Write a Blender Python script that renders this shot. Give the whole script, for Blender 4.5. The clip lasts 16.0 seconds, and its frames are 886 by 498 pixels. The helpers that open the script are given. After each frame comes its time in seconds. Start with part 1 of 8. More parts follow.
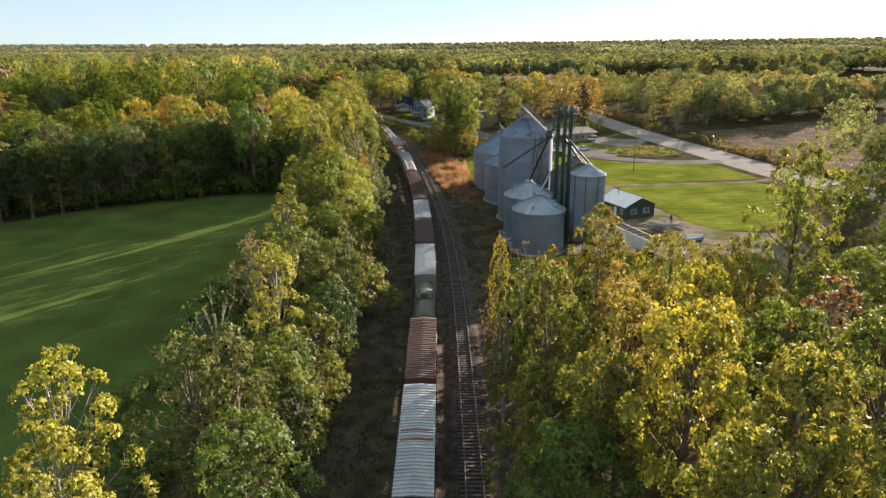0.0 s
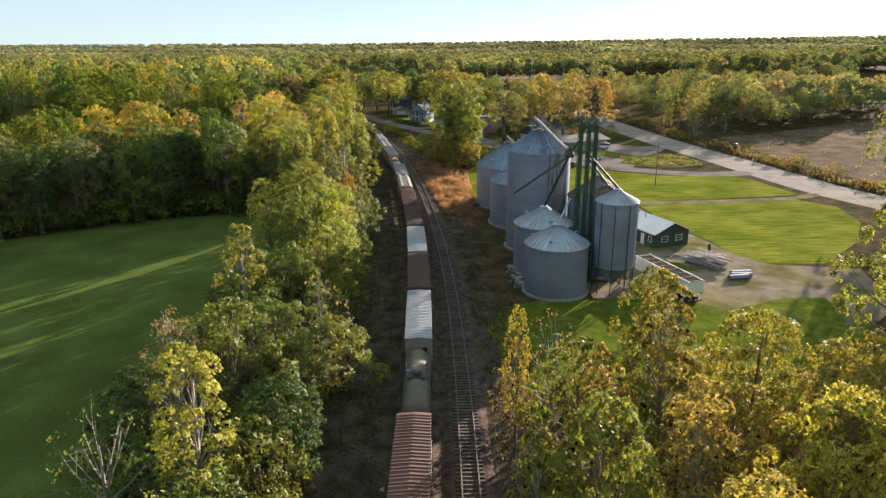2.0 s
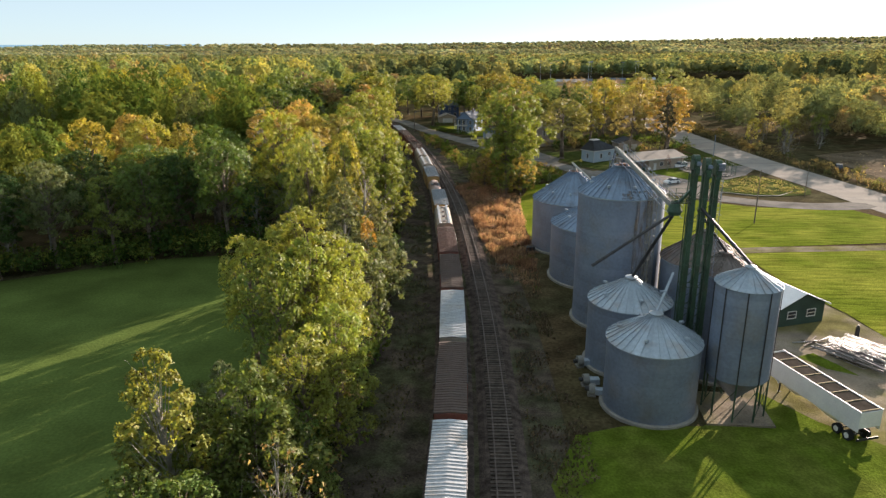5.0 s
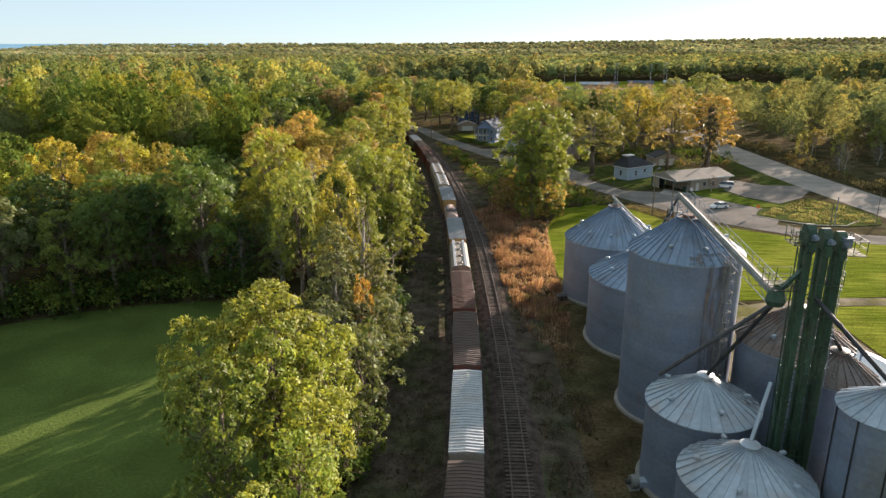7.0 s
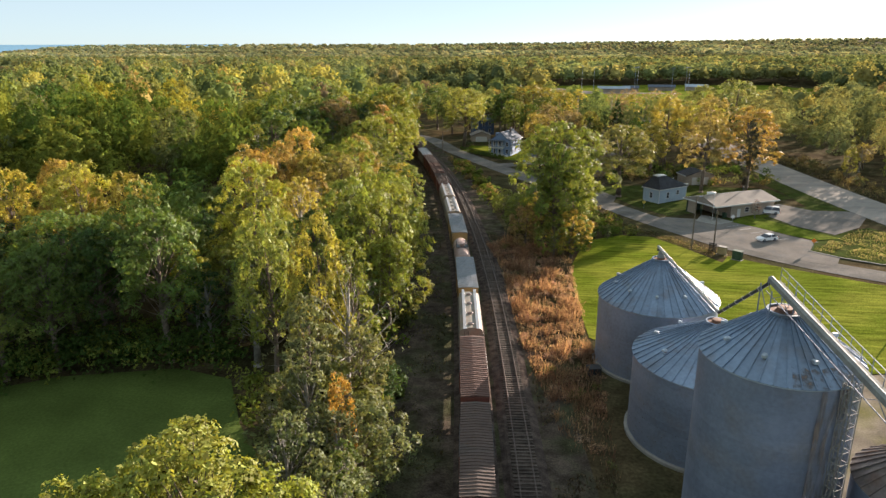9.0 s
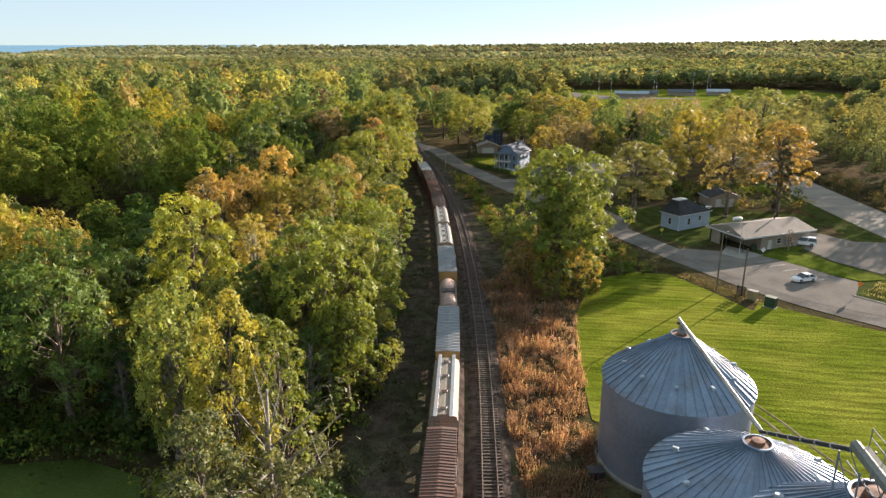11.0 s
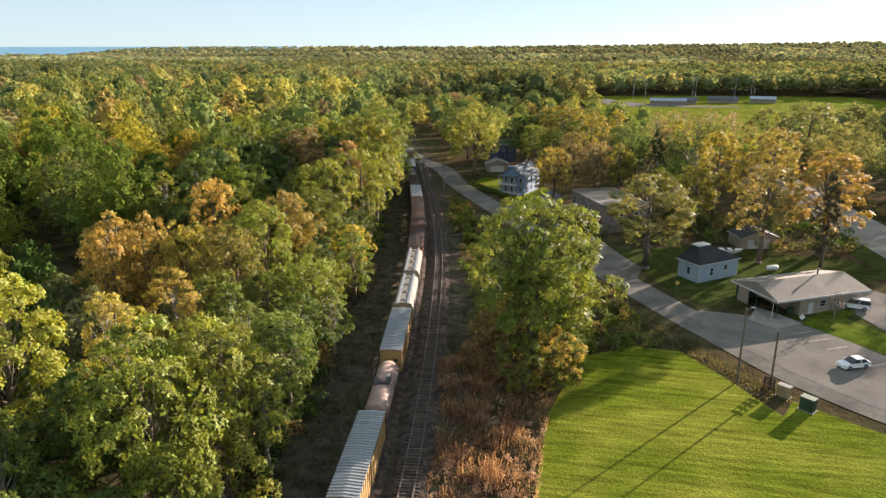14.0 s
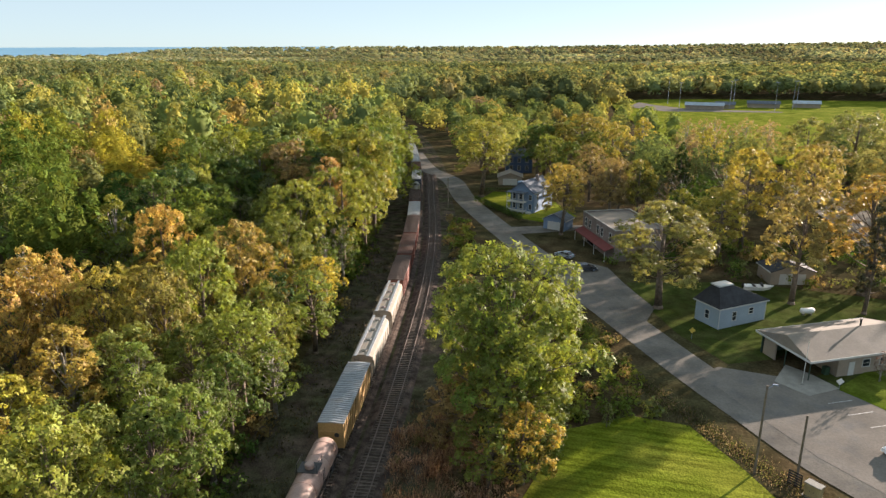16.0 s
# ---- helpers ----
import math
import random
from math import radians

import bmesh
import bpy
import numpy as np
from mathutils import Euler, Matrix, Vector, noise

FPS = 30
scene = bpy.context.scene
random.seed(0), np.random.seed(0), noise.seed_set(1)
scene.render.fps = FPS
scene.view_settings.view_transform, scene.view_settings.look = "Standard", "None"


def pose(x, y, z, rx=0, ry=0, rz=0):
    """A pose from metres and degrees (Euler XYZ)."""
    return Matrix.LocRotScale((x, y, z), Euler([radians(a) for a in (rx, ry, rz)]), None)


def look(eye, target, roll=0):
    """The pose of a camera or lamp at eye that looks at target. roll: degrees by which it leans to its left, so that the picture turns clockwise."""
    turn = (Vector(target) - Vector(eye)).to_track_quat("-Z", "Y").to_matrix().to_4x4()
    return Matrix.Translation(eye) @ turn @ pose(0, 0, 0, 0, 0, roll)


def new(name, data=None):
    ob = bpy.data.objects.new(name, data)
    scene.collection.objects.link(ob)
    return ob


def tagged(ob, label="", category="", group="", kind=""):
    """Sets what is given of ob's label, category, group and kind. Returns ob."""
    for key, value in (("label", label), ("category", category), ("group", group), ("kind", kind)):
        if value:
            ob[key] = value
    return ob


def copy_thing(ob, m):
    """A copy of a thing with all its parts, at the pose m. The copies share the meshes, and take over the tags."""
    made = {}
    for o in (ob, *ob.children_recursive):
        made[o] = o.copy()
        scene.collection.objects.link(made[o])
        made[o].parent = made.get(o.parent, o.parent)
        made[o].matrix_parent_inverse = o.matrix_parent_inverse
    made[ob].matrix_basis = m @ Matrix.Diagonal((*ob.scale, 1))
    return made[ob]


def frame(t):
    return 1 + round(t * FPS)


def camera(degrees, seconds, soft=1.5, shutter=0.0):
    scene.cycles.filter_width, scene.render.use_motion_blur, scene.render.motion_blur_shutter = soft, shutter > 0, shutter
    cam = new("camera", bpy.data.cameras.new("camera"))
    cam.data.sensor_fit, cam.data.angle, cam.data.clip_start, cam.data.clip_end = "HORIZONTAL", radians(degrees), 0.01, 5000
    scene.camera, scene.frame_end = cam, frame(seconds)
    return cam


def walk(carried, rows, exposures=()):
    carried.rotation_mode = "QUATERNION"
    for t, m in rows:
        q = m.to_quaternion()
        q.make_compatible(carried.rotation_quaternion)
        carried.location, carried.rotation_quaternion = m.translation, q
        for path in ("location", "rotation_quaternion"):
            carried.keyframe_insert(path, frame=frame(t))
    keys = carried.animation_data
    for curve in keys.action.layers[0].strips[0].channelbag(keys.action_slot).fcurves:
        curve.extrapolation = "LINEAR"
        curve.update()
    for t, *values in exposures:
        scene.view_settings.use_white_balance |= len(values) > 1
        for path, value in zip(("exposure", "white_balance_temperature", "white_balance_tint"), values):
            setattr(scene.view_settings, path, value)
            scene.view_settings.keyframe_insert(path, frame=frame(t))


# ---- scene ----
cam = camera(66.9, 16.0, 1.4)
METRES, EYE, TILT, LEAN, TURN = 162.0, 36.3, 0.0, 0.0, 0.0
ROWS = [
    (0.0, 0.0, 0.0, 0.0, -0.04, -16.98, 0.14),
    (0.5, 0.0002, 0.0339, 0.0, -0.05, -17.02, 0.15),
    (1.0, 0.0006, 0.0676, 0.0001, -0.03, -17.02, 0.18),
    (1.5, 0.001, 0.1011, 0.0003, -0.04, -17.04, 0.23),
    (2.0, 0.0021, 0.1348, 0.0003, -0.02, -17.02, 0.25),
    (2.5, 0.0032, 0.168, 0.0004, 0.3, -17.03, 0.24),
    (3.0, 0.0038, 0.201, 0.0004, 1.43, -17.01, 0.25),
    (3.5, 0.004, 0.2335, 0.0006, 2.58, -17.01, 0.24),
    (4.0, 0.0037, 0.2658, 0.001, 3.24, -17.0, 0.26),
    (6.5, -0.0013, 0.4245, 0.0117, 5.48, -17.06, 0.15),
    (7.0, -0.0029, 0.4553, 0.0145, 5.95, -17.07, 0.16),
    (7.5, -0.0051, 0.4862, 0.0175, 6.35, -17.09, 0.16),
    (8.0, -0.0076, 0.517, 0.0206, 6.77, -17.09, 0.15),
    (8.5, -0.0103, 0.5476, 0.0234, 6.99, -17.08, 0.16),
    (9.0, -0.0108, 0.578, 0.0262, 7.14, -17.03, 0.17),
    (11.5, 0.0157, 0.7239, 0.0393, 9.11, -16.95, 0.09),
    (12.0, 0.0245, 0.7524, 0.042, 9.55, -16.92, 0.1),
    (12.5, 0.0337, 0.7811, 0.0446, 9.96, -16.92, 0.11),
    (13.0, 0.0434, 0.8094, 0.0472, 10.39, -16.9, 0.1),
    (13.5, 0.0526, 0.8384, 0.0494, 11.15, -16.89, 0.1),
    (14.0, 0.0624, 0.867, 0.0516, 12.06, -16.89, 0.11),
    (14.5, 0.0714, 0.8957, 0.0537, 12.88, -16.92, 0.11),
    (15.0, 0.0808, 0.924, 0.056, 13.71, -16.92, 0.15),
    (15.5, 0.0889, 0.9527, 0.0579, 14.44, -16.91, 0.16),
    (16.0, 0.097, 0.982, 0.0598, 15.17, -16.89, 0.17),
]
walk(cam, [(t, pose(0, 0, EYE, TILT, LEAN, TURN) @ pose(METRES * x, METRES * y, METRES * z, 90 + pitch, roll, yaw)) for t, x, y, z, yaw, pitch, roll in ROWS])

# ---- world and sun ----
SUN_AZ, SUN_EL = 36.5, 11.5           # degrees right of +y, degrees above the horizon
world = bpy.data.worlds.new("sky")
scene.world = world
world.use_nodes = True
wn = world.node_tree
sky = wn.nodes.new("ShaderNodeTexSky")
sky.sky_type = 'NISHITA'
sky.sun_disc = False
sky.sun_elevation = radians(SUN_EL)
sky.sun_rotation = radians(SUN_AZ)
sky.air_density, sky.dust_density, sky.ozone_density = 0.5, 0.15, 1.8
back = wn.nodes["Background"]
back.inputs["Strength"].default_value = 0.137
# thin high haze veils the whole sky evenly
veil = wn.nodes.new("ShaderNodeMix")
veil.data_type = 'RGBA'
veil.inputs[0].default_value = 0.9
veil.inputs[7].default_value = (1.12, 1.32, 1.40, 1)
wn.links.new(sky.outputs["Color"], veil.inputs[6])
wn.links.new(veil.outputs[2], back.inputs["Color"])
sun_data = bpy.data.lights.new("sun", 'SUN')
sun_data.energy, sun_data.angle, sun_data.color = 5.15, radians(0.6), (1.0, 0.82, 0.70)
sun = new("sun", sun_data)
a, e = radians(SUN_AZ), radians(SUN_EL)
SUN_DIR = Vector((math.sin(a) * math.cos(e), math.cos(a) * math.cos(e), math.sin(e)))
sun.matrix_world = look(SUN_DIR * 300, (0, 0, 0))
scene.view_settings.exposure = 1.95

# ---- materials ----
def material(name, base, rough=0.8, metal=0.0, noise_scale=1.0, spread=0.25, fine=12.0, bump=0.15, bump_scale=None,
             second=None, mask_scale=0.15, per_object=0.0, stain=None, stain_scale=0.4, stain_amount=0.35, spec=0.4, streak=None):
    """A surface with grain and blotches at two scales, an optional second colour in patches, stains and relief."""
    m = bpy.data.materials.new(name)
    m.use_nodes = True
    t = m.node_tree
    N, L = t.nodes, t.links
    b = N["Principled BSDF"]
    b.inputs["Roughness"].default_value = rough
    b.inputs["Metallic"].default_value = metal
    b.inputs["Specular IOR Level"].default_value = spec
    if spec <= 0.05:
        b.inputs["IOR"].default_value = 1.08
    co = N.new("ShaderNodeNewGeometry").outputs["Position"]

    def tex(scale, detail=4.0, along=None):
        n = N.new("ShaderNodeTexNoise")
        n.inputs["Scale"].default_value = scale
        n.inputs["Detail"].default_value = detail
        if along:
            v = N.new("ShaderNodeMapping")
            v.inputs["Rotation"].default_value = (0, 0, radians(along[0]))
            v.inputs["Scale"].default_value = (along[1], along[2], 1)
            L.new(co, v.inputs["Vector"])
            L.new(v.outputs[0], n.inputs["Vector"])
        else:
            L.new(co, n.inputs["Vector"])
        return n.outputs["Fac"]

    def ramp(src, lo, hi, a=0.0, c=1.0):
        r = N.new("ShaderNodeMapRange")
        for k, v in zip(("From Min", "From Max", "To Min", "To Max"), (lo, hi, a, c)):
            r.inputs[k].default_value = v
        L.new(src, r.inputs["Value"])
        return r.outputs["Result"]

    def mix(f, a, c, mode='MIX'):
        x = N.new("ShaderNodeMix")
        x.data_type, x.blend_type = 'RGBA', mode
        for k, v in ((0, f), (6, a), (7, c)):
            if isinstance(v, bpy.types.NodeSocket):
                L.new(v, x.inputs[k])
            else:
                x.inputs[k].default_value = v if k == 0 else (*v[:3], 1)
        return x.outputs[2]

    col = base
    if second:
        col = mix(ramp(tex(mask_scale, 5), 0.42, 0.6), base, second)
    if stain:
        col = mix(ramp(tex(stain_scale, 6), 0.5, 0.72, 0, stain_amount * 2), col, stain)
    g = N.new("ShaderNodeMath")
    g.operation = 'MULTIPLY'
    L.new(ramp(tex(noise_scale, 4.0, streak), 0.3, 0.7, 1 - spread, 1 + spread), g.inputs[0])
    L.new(ramp(tex(fine, 3), 0.3, 0.7, 1 - spread * 0.7, 1 + spread * 0.7), g.inputs[1])
    grey = N.new("ShaderNodeCombineColor")
    val = g.outputs[0]
    if per_object:
        oi = N.new("ShaderNodeObjectInfo")
        g2 = N.new("ShaderNodeMath")
        g2.operation = 'MULTIPLY'
        L.new(val, g2.inputs[0])
        L.new(ramp(oi.outputs["Random"], 0, 1, 1 - per_object, 1 + per_object), g2.inputs[1])
        val = g2.outputs[0]
    for i in range(3):
        L.new(val, grey.inputs[i])
    L.new(mix(1.0, col, grey.outputs[0], 'MULTIPLY'), b.inputs["Base Color"])
    if bump:
        bp = N.new("ShaderNodeBump")
        bp.inputs["Strength"].default_value = bump
        bp.inputs["Distance"].default_value = 0.1
        L.new(tex(bump_scale or fine, 5), bp.inputs["Height"])
        L.new(bp.outputs["Normal"], b.inputs["Normal"])
    return m


def leaf_material(name, from_object, leaf=6.0, gaps=0.46, translucent=0.5, vary=0.45):
    """Leaves: the tree's own tint, varied spray by spray, part of the light passing through; each spray breaks up into leaves of 1 / leaf metres."""
    m = bpy.data.materials.new(name)
    m.use_nodes = True
    t = m.node_tree
    N, L = t.nodes, t.links
    b = N["Principled BSDF"]
    b.inputs["Roughness"].default_value = 0.6
    b.inputs["Specular IOR Level"].default_value = 0.2 if from_object else 0.0
    if from_object:
        src = N.new("ShaderNodeObjectInfo").outputs["Color"]
    else:
        at = N.new("ShaderNodeAttribute")
        at.attribute_name = "tint"
        src = at.outputs["Color"]
    geo = N.new("ShaderNodeNewGeometry")
    hs = N.new("ShaderNodeHueSaturation")
    L.new(src, hs.inputs["Color"])

    def ramp(s, lo, hi, a, c):
        r = N.new("ShaderNodeMapRange")
        for k, v in zip(("From Min", "From Max", "To Min", "To Max"), (lo, hi, a, c)):
            r.inputs[k].default_value = v
        L.new(s, r.inputs["Value"])
        return r.outputs["Result"]

    hs.inputs["Saturation"].default_value = 0.93
    L.new(ramp(geo.outputs["Random Per Island"], 0, 1, 0.5 - 0.055 * vary, 0.5 + 0.045 * vary), hs.inputs["Hue"])
    n = N.new("ShaderNodeTexNoise")
    n.inputs["Scale"].default_value = 0.35
    n.inputs["Detail"].default_value = 3
    L.new(geo.outputs["Position"], n.inputs["Vector"])
    mul = N.new("ShaderNodeMath")
    mul.operation = 'MULTIPLY'
    L.new(ramp(geo.outputs["Random Per Island"], 0, 1, 1 - vary, 1 + vary), mul.inputs[0])
    L.new(ramp(n.outputs["Fac"], 0.3, 0.7, 0.7, 1.3), mul.inputs[1])
    value = mul.outputs[0]
    L.new(value, hs.inputs["Value"])
    L.new(hs.outputs["Color"], b.inputs["Base Color"])
    glow = N.new("ShaderNodeMix")
    glow.data_type, glow.blend_type = 'RGBA', 'MULTIPLY'
    glow.inputs[0].default_value = 1.0
    L.new(hs.outputs["Color"], glow.inputs[6])
    glow.inputs[7].default_value = (1.6, 1.45, 0.85, 1)
    tr = N.new("ShaderNodeBsdfTranslucent")
    L.new(glow.outputs[2], tr.inputs["Color"])
    mx = N.new("ShaderNodeMixShader")
    mx.inputs[0].default_value = translucent
    L.new(b.outputs[0], mx.inputs[1])
    L.new(tr.outputs[0], mx.inputs[2])
    out = mx.outputs[0]
    if leaf:
        vo = N.new("ShaderNodeTexVoronoi")
        vo.inputs["Scale"].default_value = leaf
        L.new(geo.outputs["Position"], vo.inputs["Vector"])
        cut = N.new("ShaderNodeMath")
        cut.operation = 'GREATER_THAN'
        cut.inputs[1].default_value = gaps
        L.new(vo.outputs["Distance"], cut.inputs[0])
        clear = N.new("ShaderNodeBsdfTransparent")
        mc = N.new("ShaderNodeMixShader")
        L.new(cut.outputs[0], mc.inputs[0])
        L.new(out, mc.inputs[1])
        L.new(clear.outputs[0], mc.inputs[2])
        out = mc.outputs[0]
    L.new(out, N["Material Output"].inputs["Surface"])
    return m


M = {}
M["leaf"] = leaf_material("leaves", True, 4.0, 0.50, 0.33, 0.32)
M["leaf_edge"] = leaf_material("woodland edge leaves", False, 2.4, 0.52, 0.28, 0.30)
M["leaf_near"] = leaf_material("woodland crowns", False, 0, 0, 0.30, 0.15)
M["leaf_mid"] = leaf_material("distant crowns", False, 0, 0, 0.30, 0.08)
M["leaf_far"] = leaf_material("horizon leaves", False, 0, 0, 0.30, 0.08)
M["bark"] = material("bark", (0.13, 0.10, 0.075), 0.95, bump=0.5, fine=9, noise_scale=2, spread=0.4)
M["pale_bark"] = material("pale bark", (0.22, 0.205, 0.175), 0.9, bump=0.4, fine=9, noise_scale=2, spread=0.35)
M["soil"] = material("woodland floor", (0.055, 0.05, 0.025), 0.95, noise_scale=0.25, fine=2.5, spread=0.5, bump=0.6,
                     second=(0.075, 0.055, 0.03), mask_scale=0.06, spec=0.02)
M["brush"] = material("dry verge", (0.075, 0.06, 0.047), 0.95, noise_scale=0.5, fine=5, spread=0.5, bump=0.8,
                      second=(0.056, 0.057, 0.032), mask_scale=0.2, spec=0.02)
M["field"] = material("green crop", (0.080, 0.112, 0.029), 1.0, noise_scale=0.12, fine=3.0, spread=0.22, bump=0.5,
                      second=(0.068, 0.096, 0.024), mask_scale=0.04, spec=0.02)
M["lawn"] = material("mown lawn", (0.10, 0.128, 0.013), 1.0, noise_scale=1.0, streak=(9, 0.16, 1.3), fine=3.5, spread=0.42, bump=0.8,
                     second=(0.158, 0.172, 0.024), mask_scale=0.09, spec=0.02)
# tree shade round the cottage is put into this darker grass colour
M["grass"] = material("rough grass darkened for shade", (0.044, 0.06, 0.015), 1.0, noise_scale=0.5, fine=4, spread=0.3, bump=0.5, second=(0.058, 0.066, 0.022), mask_scale=0.2, spec=0.02)
# shade on the lawn by the bins is put into this darker green
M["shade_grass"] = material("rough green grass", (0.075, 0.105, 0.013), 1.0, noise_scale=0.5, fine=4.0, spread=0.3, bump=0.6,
                            second=(0.095, 0.115, 0.02), mask_scale=0.15, spec=0.02)
M["plough"] = material("ploughed soil", (0.125, 0.097, 0.068), 0.95, noise_scale=0.15, fine=1.2, spread=0.4, bump=0.9,
                       second=(0.11, 0.085, 0.055), mask_scale=0.05, spec=0.02)
M["straw"] = material("stubble", (0.42, 0.33, 0.18), 0.95, noise_scale=0.02, fine=0.3, spread=0.15, bump=0.2, spec=0.02)
M["asphalt"] = material("worn asphalt", (0.145, 0.135, 0.12), 0.9, noise_scale=0.2, fine=4, spread=0.2, bump=0.25,
                        second=(0.175, 0.162, 0.145), mask_scale=0.12, stain=(0.10, 0.10, 0.10), stain_scale=0.5, spec=0.05)
M["lot"] = material("pale car park", (0.175, 0.16, 0.142), 0.9, noise_scale=0.2, fine=4, spread=0.15, bump=0.2,
                    stain=(0.13, 0.13, 0.13), stain_scale=0.3, spec=0.05)
# glare of distant haze is put into this paler base colour
M["highway"] = material("highway asphalt paled by haze", (0.27, 0.245, 0.215), 0.9, noise_scale=0.2, fine=4, spread=0.15, bump=0.2,
                        stain=(0.18, 0.17, 0.16), stain_scale=0.2, spec=0.05, streak=(-80, 0.1, 1.2))
M["gravel"] = material("gravel yard", (0.20, 0.17, 0.13), 0.95, noise_scale=0.3, fine=6, spread=0.3, bump=0.5,
                       second=(0.13, 0.12, 0.05), mask_scale=0.13, spec=0.02)
M["ballast"] = material("ballast", (0.085, 0.067, 0.057), 0.95, noise_scale=1.0, fine=9, spread=0.5, bump=0.9,
                        second=(0.07, 0.056, 0.048), mask_scale=0.3, spec=0.02)
M["tie"] = material("old sleeper wood", (0.085, 0.068, 0.055), 0.9, noise_scale=2, fine=14, spread=0.35, bump=0.4, per_object=0.35)
M["rail"] = material("worn rail steel", (0.13, 0.10, 0.085), 0.65, 0.25, noise_scale=2, fine=20, spread=0.2, bump=0.05)
M["water"] = material("lake water", (0.11, 0.27, 0.40), 0.5, noise_scale=0.01, fine=0.05, spread=0.1, bump=0.1)
M["steel"] = material("galvanised steel", (0.205, 0.245, 0.32), 0.55, 0.45, noise_scale=0.25, fine=3, spread=0.14, bump=0.05,
                      per_object=0.07, stain=(0.22, 0.20, 0.18), stain_scale=0.35, stain_amount=0.25)
# the sky's blue reflection is put into the base colour of both roof sheets
M["roofsteel"] = material("galvanised roof sheet", (0.34, 0.40, 0.455), 0.5, 0.35, noise_scale=0.35, fine=3, spread=0.14, bump=0.05,
                          per_object=0.10, stain=(0.30, 0.22, 0.15), stain_scale=0.5, stain_amount=0.22)
M["roofdark"] = material("blue-grey weathered roof sheet with sky in its tone", (0.175, 0.235, 0.315), 0.5, 0.35, noise_scale=0.35, fine=3, spread=0.16, bump=0.05,
                         per_object=0.14, stain=(0.13, 0.12, 0.12), stain_scale=0.5, stain_amount=0.3)
M["roofbrown"] = material("brown weathered roof sheet", (0.145, 0.125, 0.115), 0.6, 0.3, noise_scale=0.5, fine=4, spread=0.25, bump=0.05,
                          stain=(0.13, 0.075, 0.05), stain_scale=0.6, stain_amount=0.35)
M["rust"] = material("rusty steel", (0.20, 0.10, 0.06), 0.8, 0.2, noise_scale=0.6, fine=6, spread=0.4, bump=0.2,
                     second=(0.12, 0.07, 0.05), mask_scale=0.5)
M["galv"] = material("weathered tan-grey steel", (0.21, 0.21, 0.19), 0.75, 0.1, noise_scale=0.8, fine=5, spread=0.2, bump=0.05)
M["pale_steel"] = material("pale sheet steel", (0.46, 0.44, 0.40), 0.5, 0.3, noise_scale=0.8, fine=5, spread=0.15, bump=0.05, stain=(0.25, 0.15, 0.09), stain_scale=0.5, stain_amount=0.4)
M["concrete"] = material("concrete", (0.24, 0.23, 0.205), 0.9, noise_scale=0.6, fine=8, spread=0.18, bump=0.2)
M["greensteel"] = material("green painted steel", (0.036, 0.074, 0.044), 0.5, 0.1, noise_scale=0.6, fine=6, spread=0.3, bump=0.1,
                           stain=(0.05, 0.06, 0.04), stain_scale=0.8)
M["darksteel"] = material("dark steel", (0.05, 0.05, 0.052), 0.55, 0.5, noise_scale=1, fine=8, spread=0.3, bump=0.1)
M["white"] = material("white paint", (0.72, 0.72, 0.70), 0.55, noise_scale=0.5, fine=6, spread=0.08, bump=0.05)

# ---- building tools ----
rng = random.Random(7)


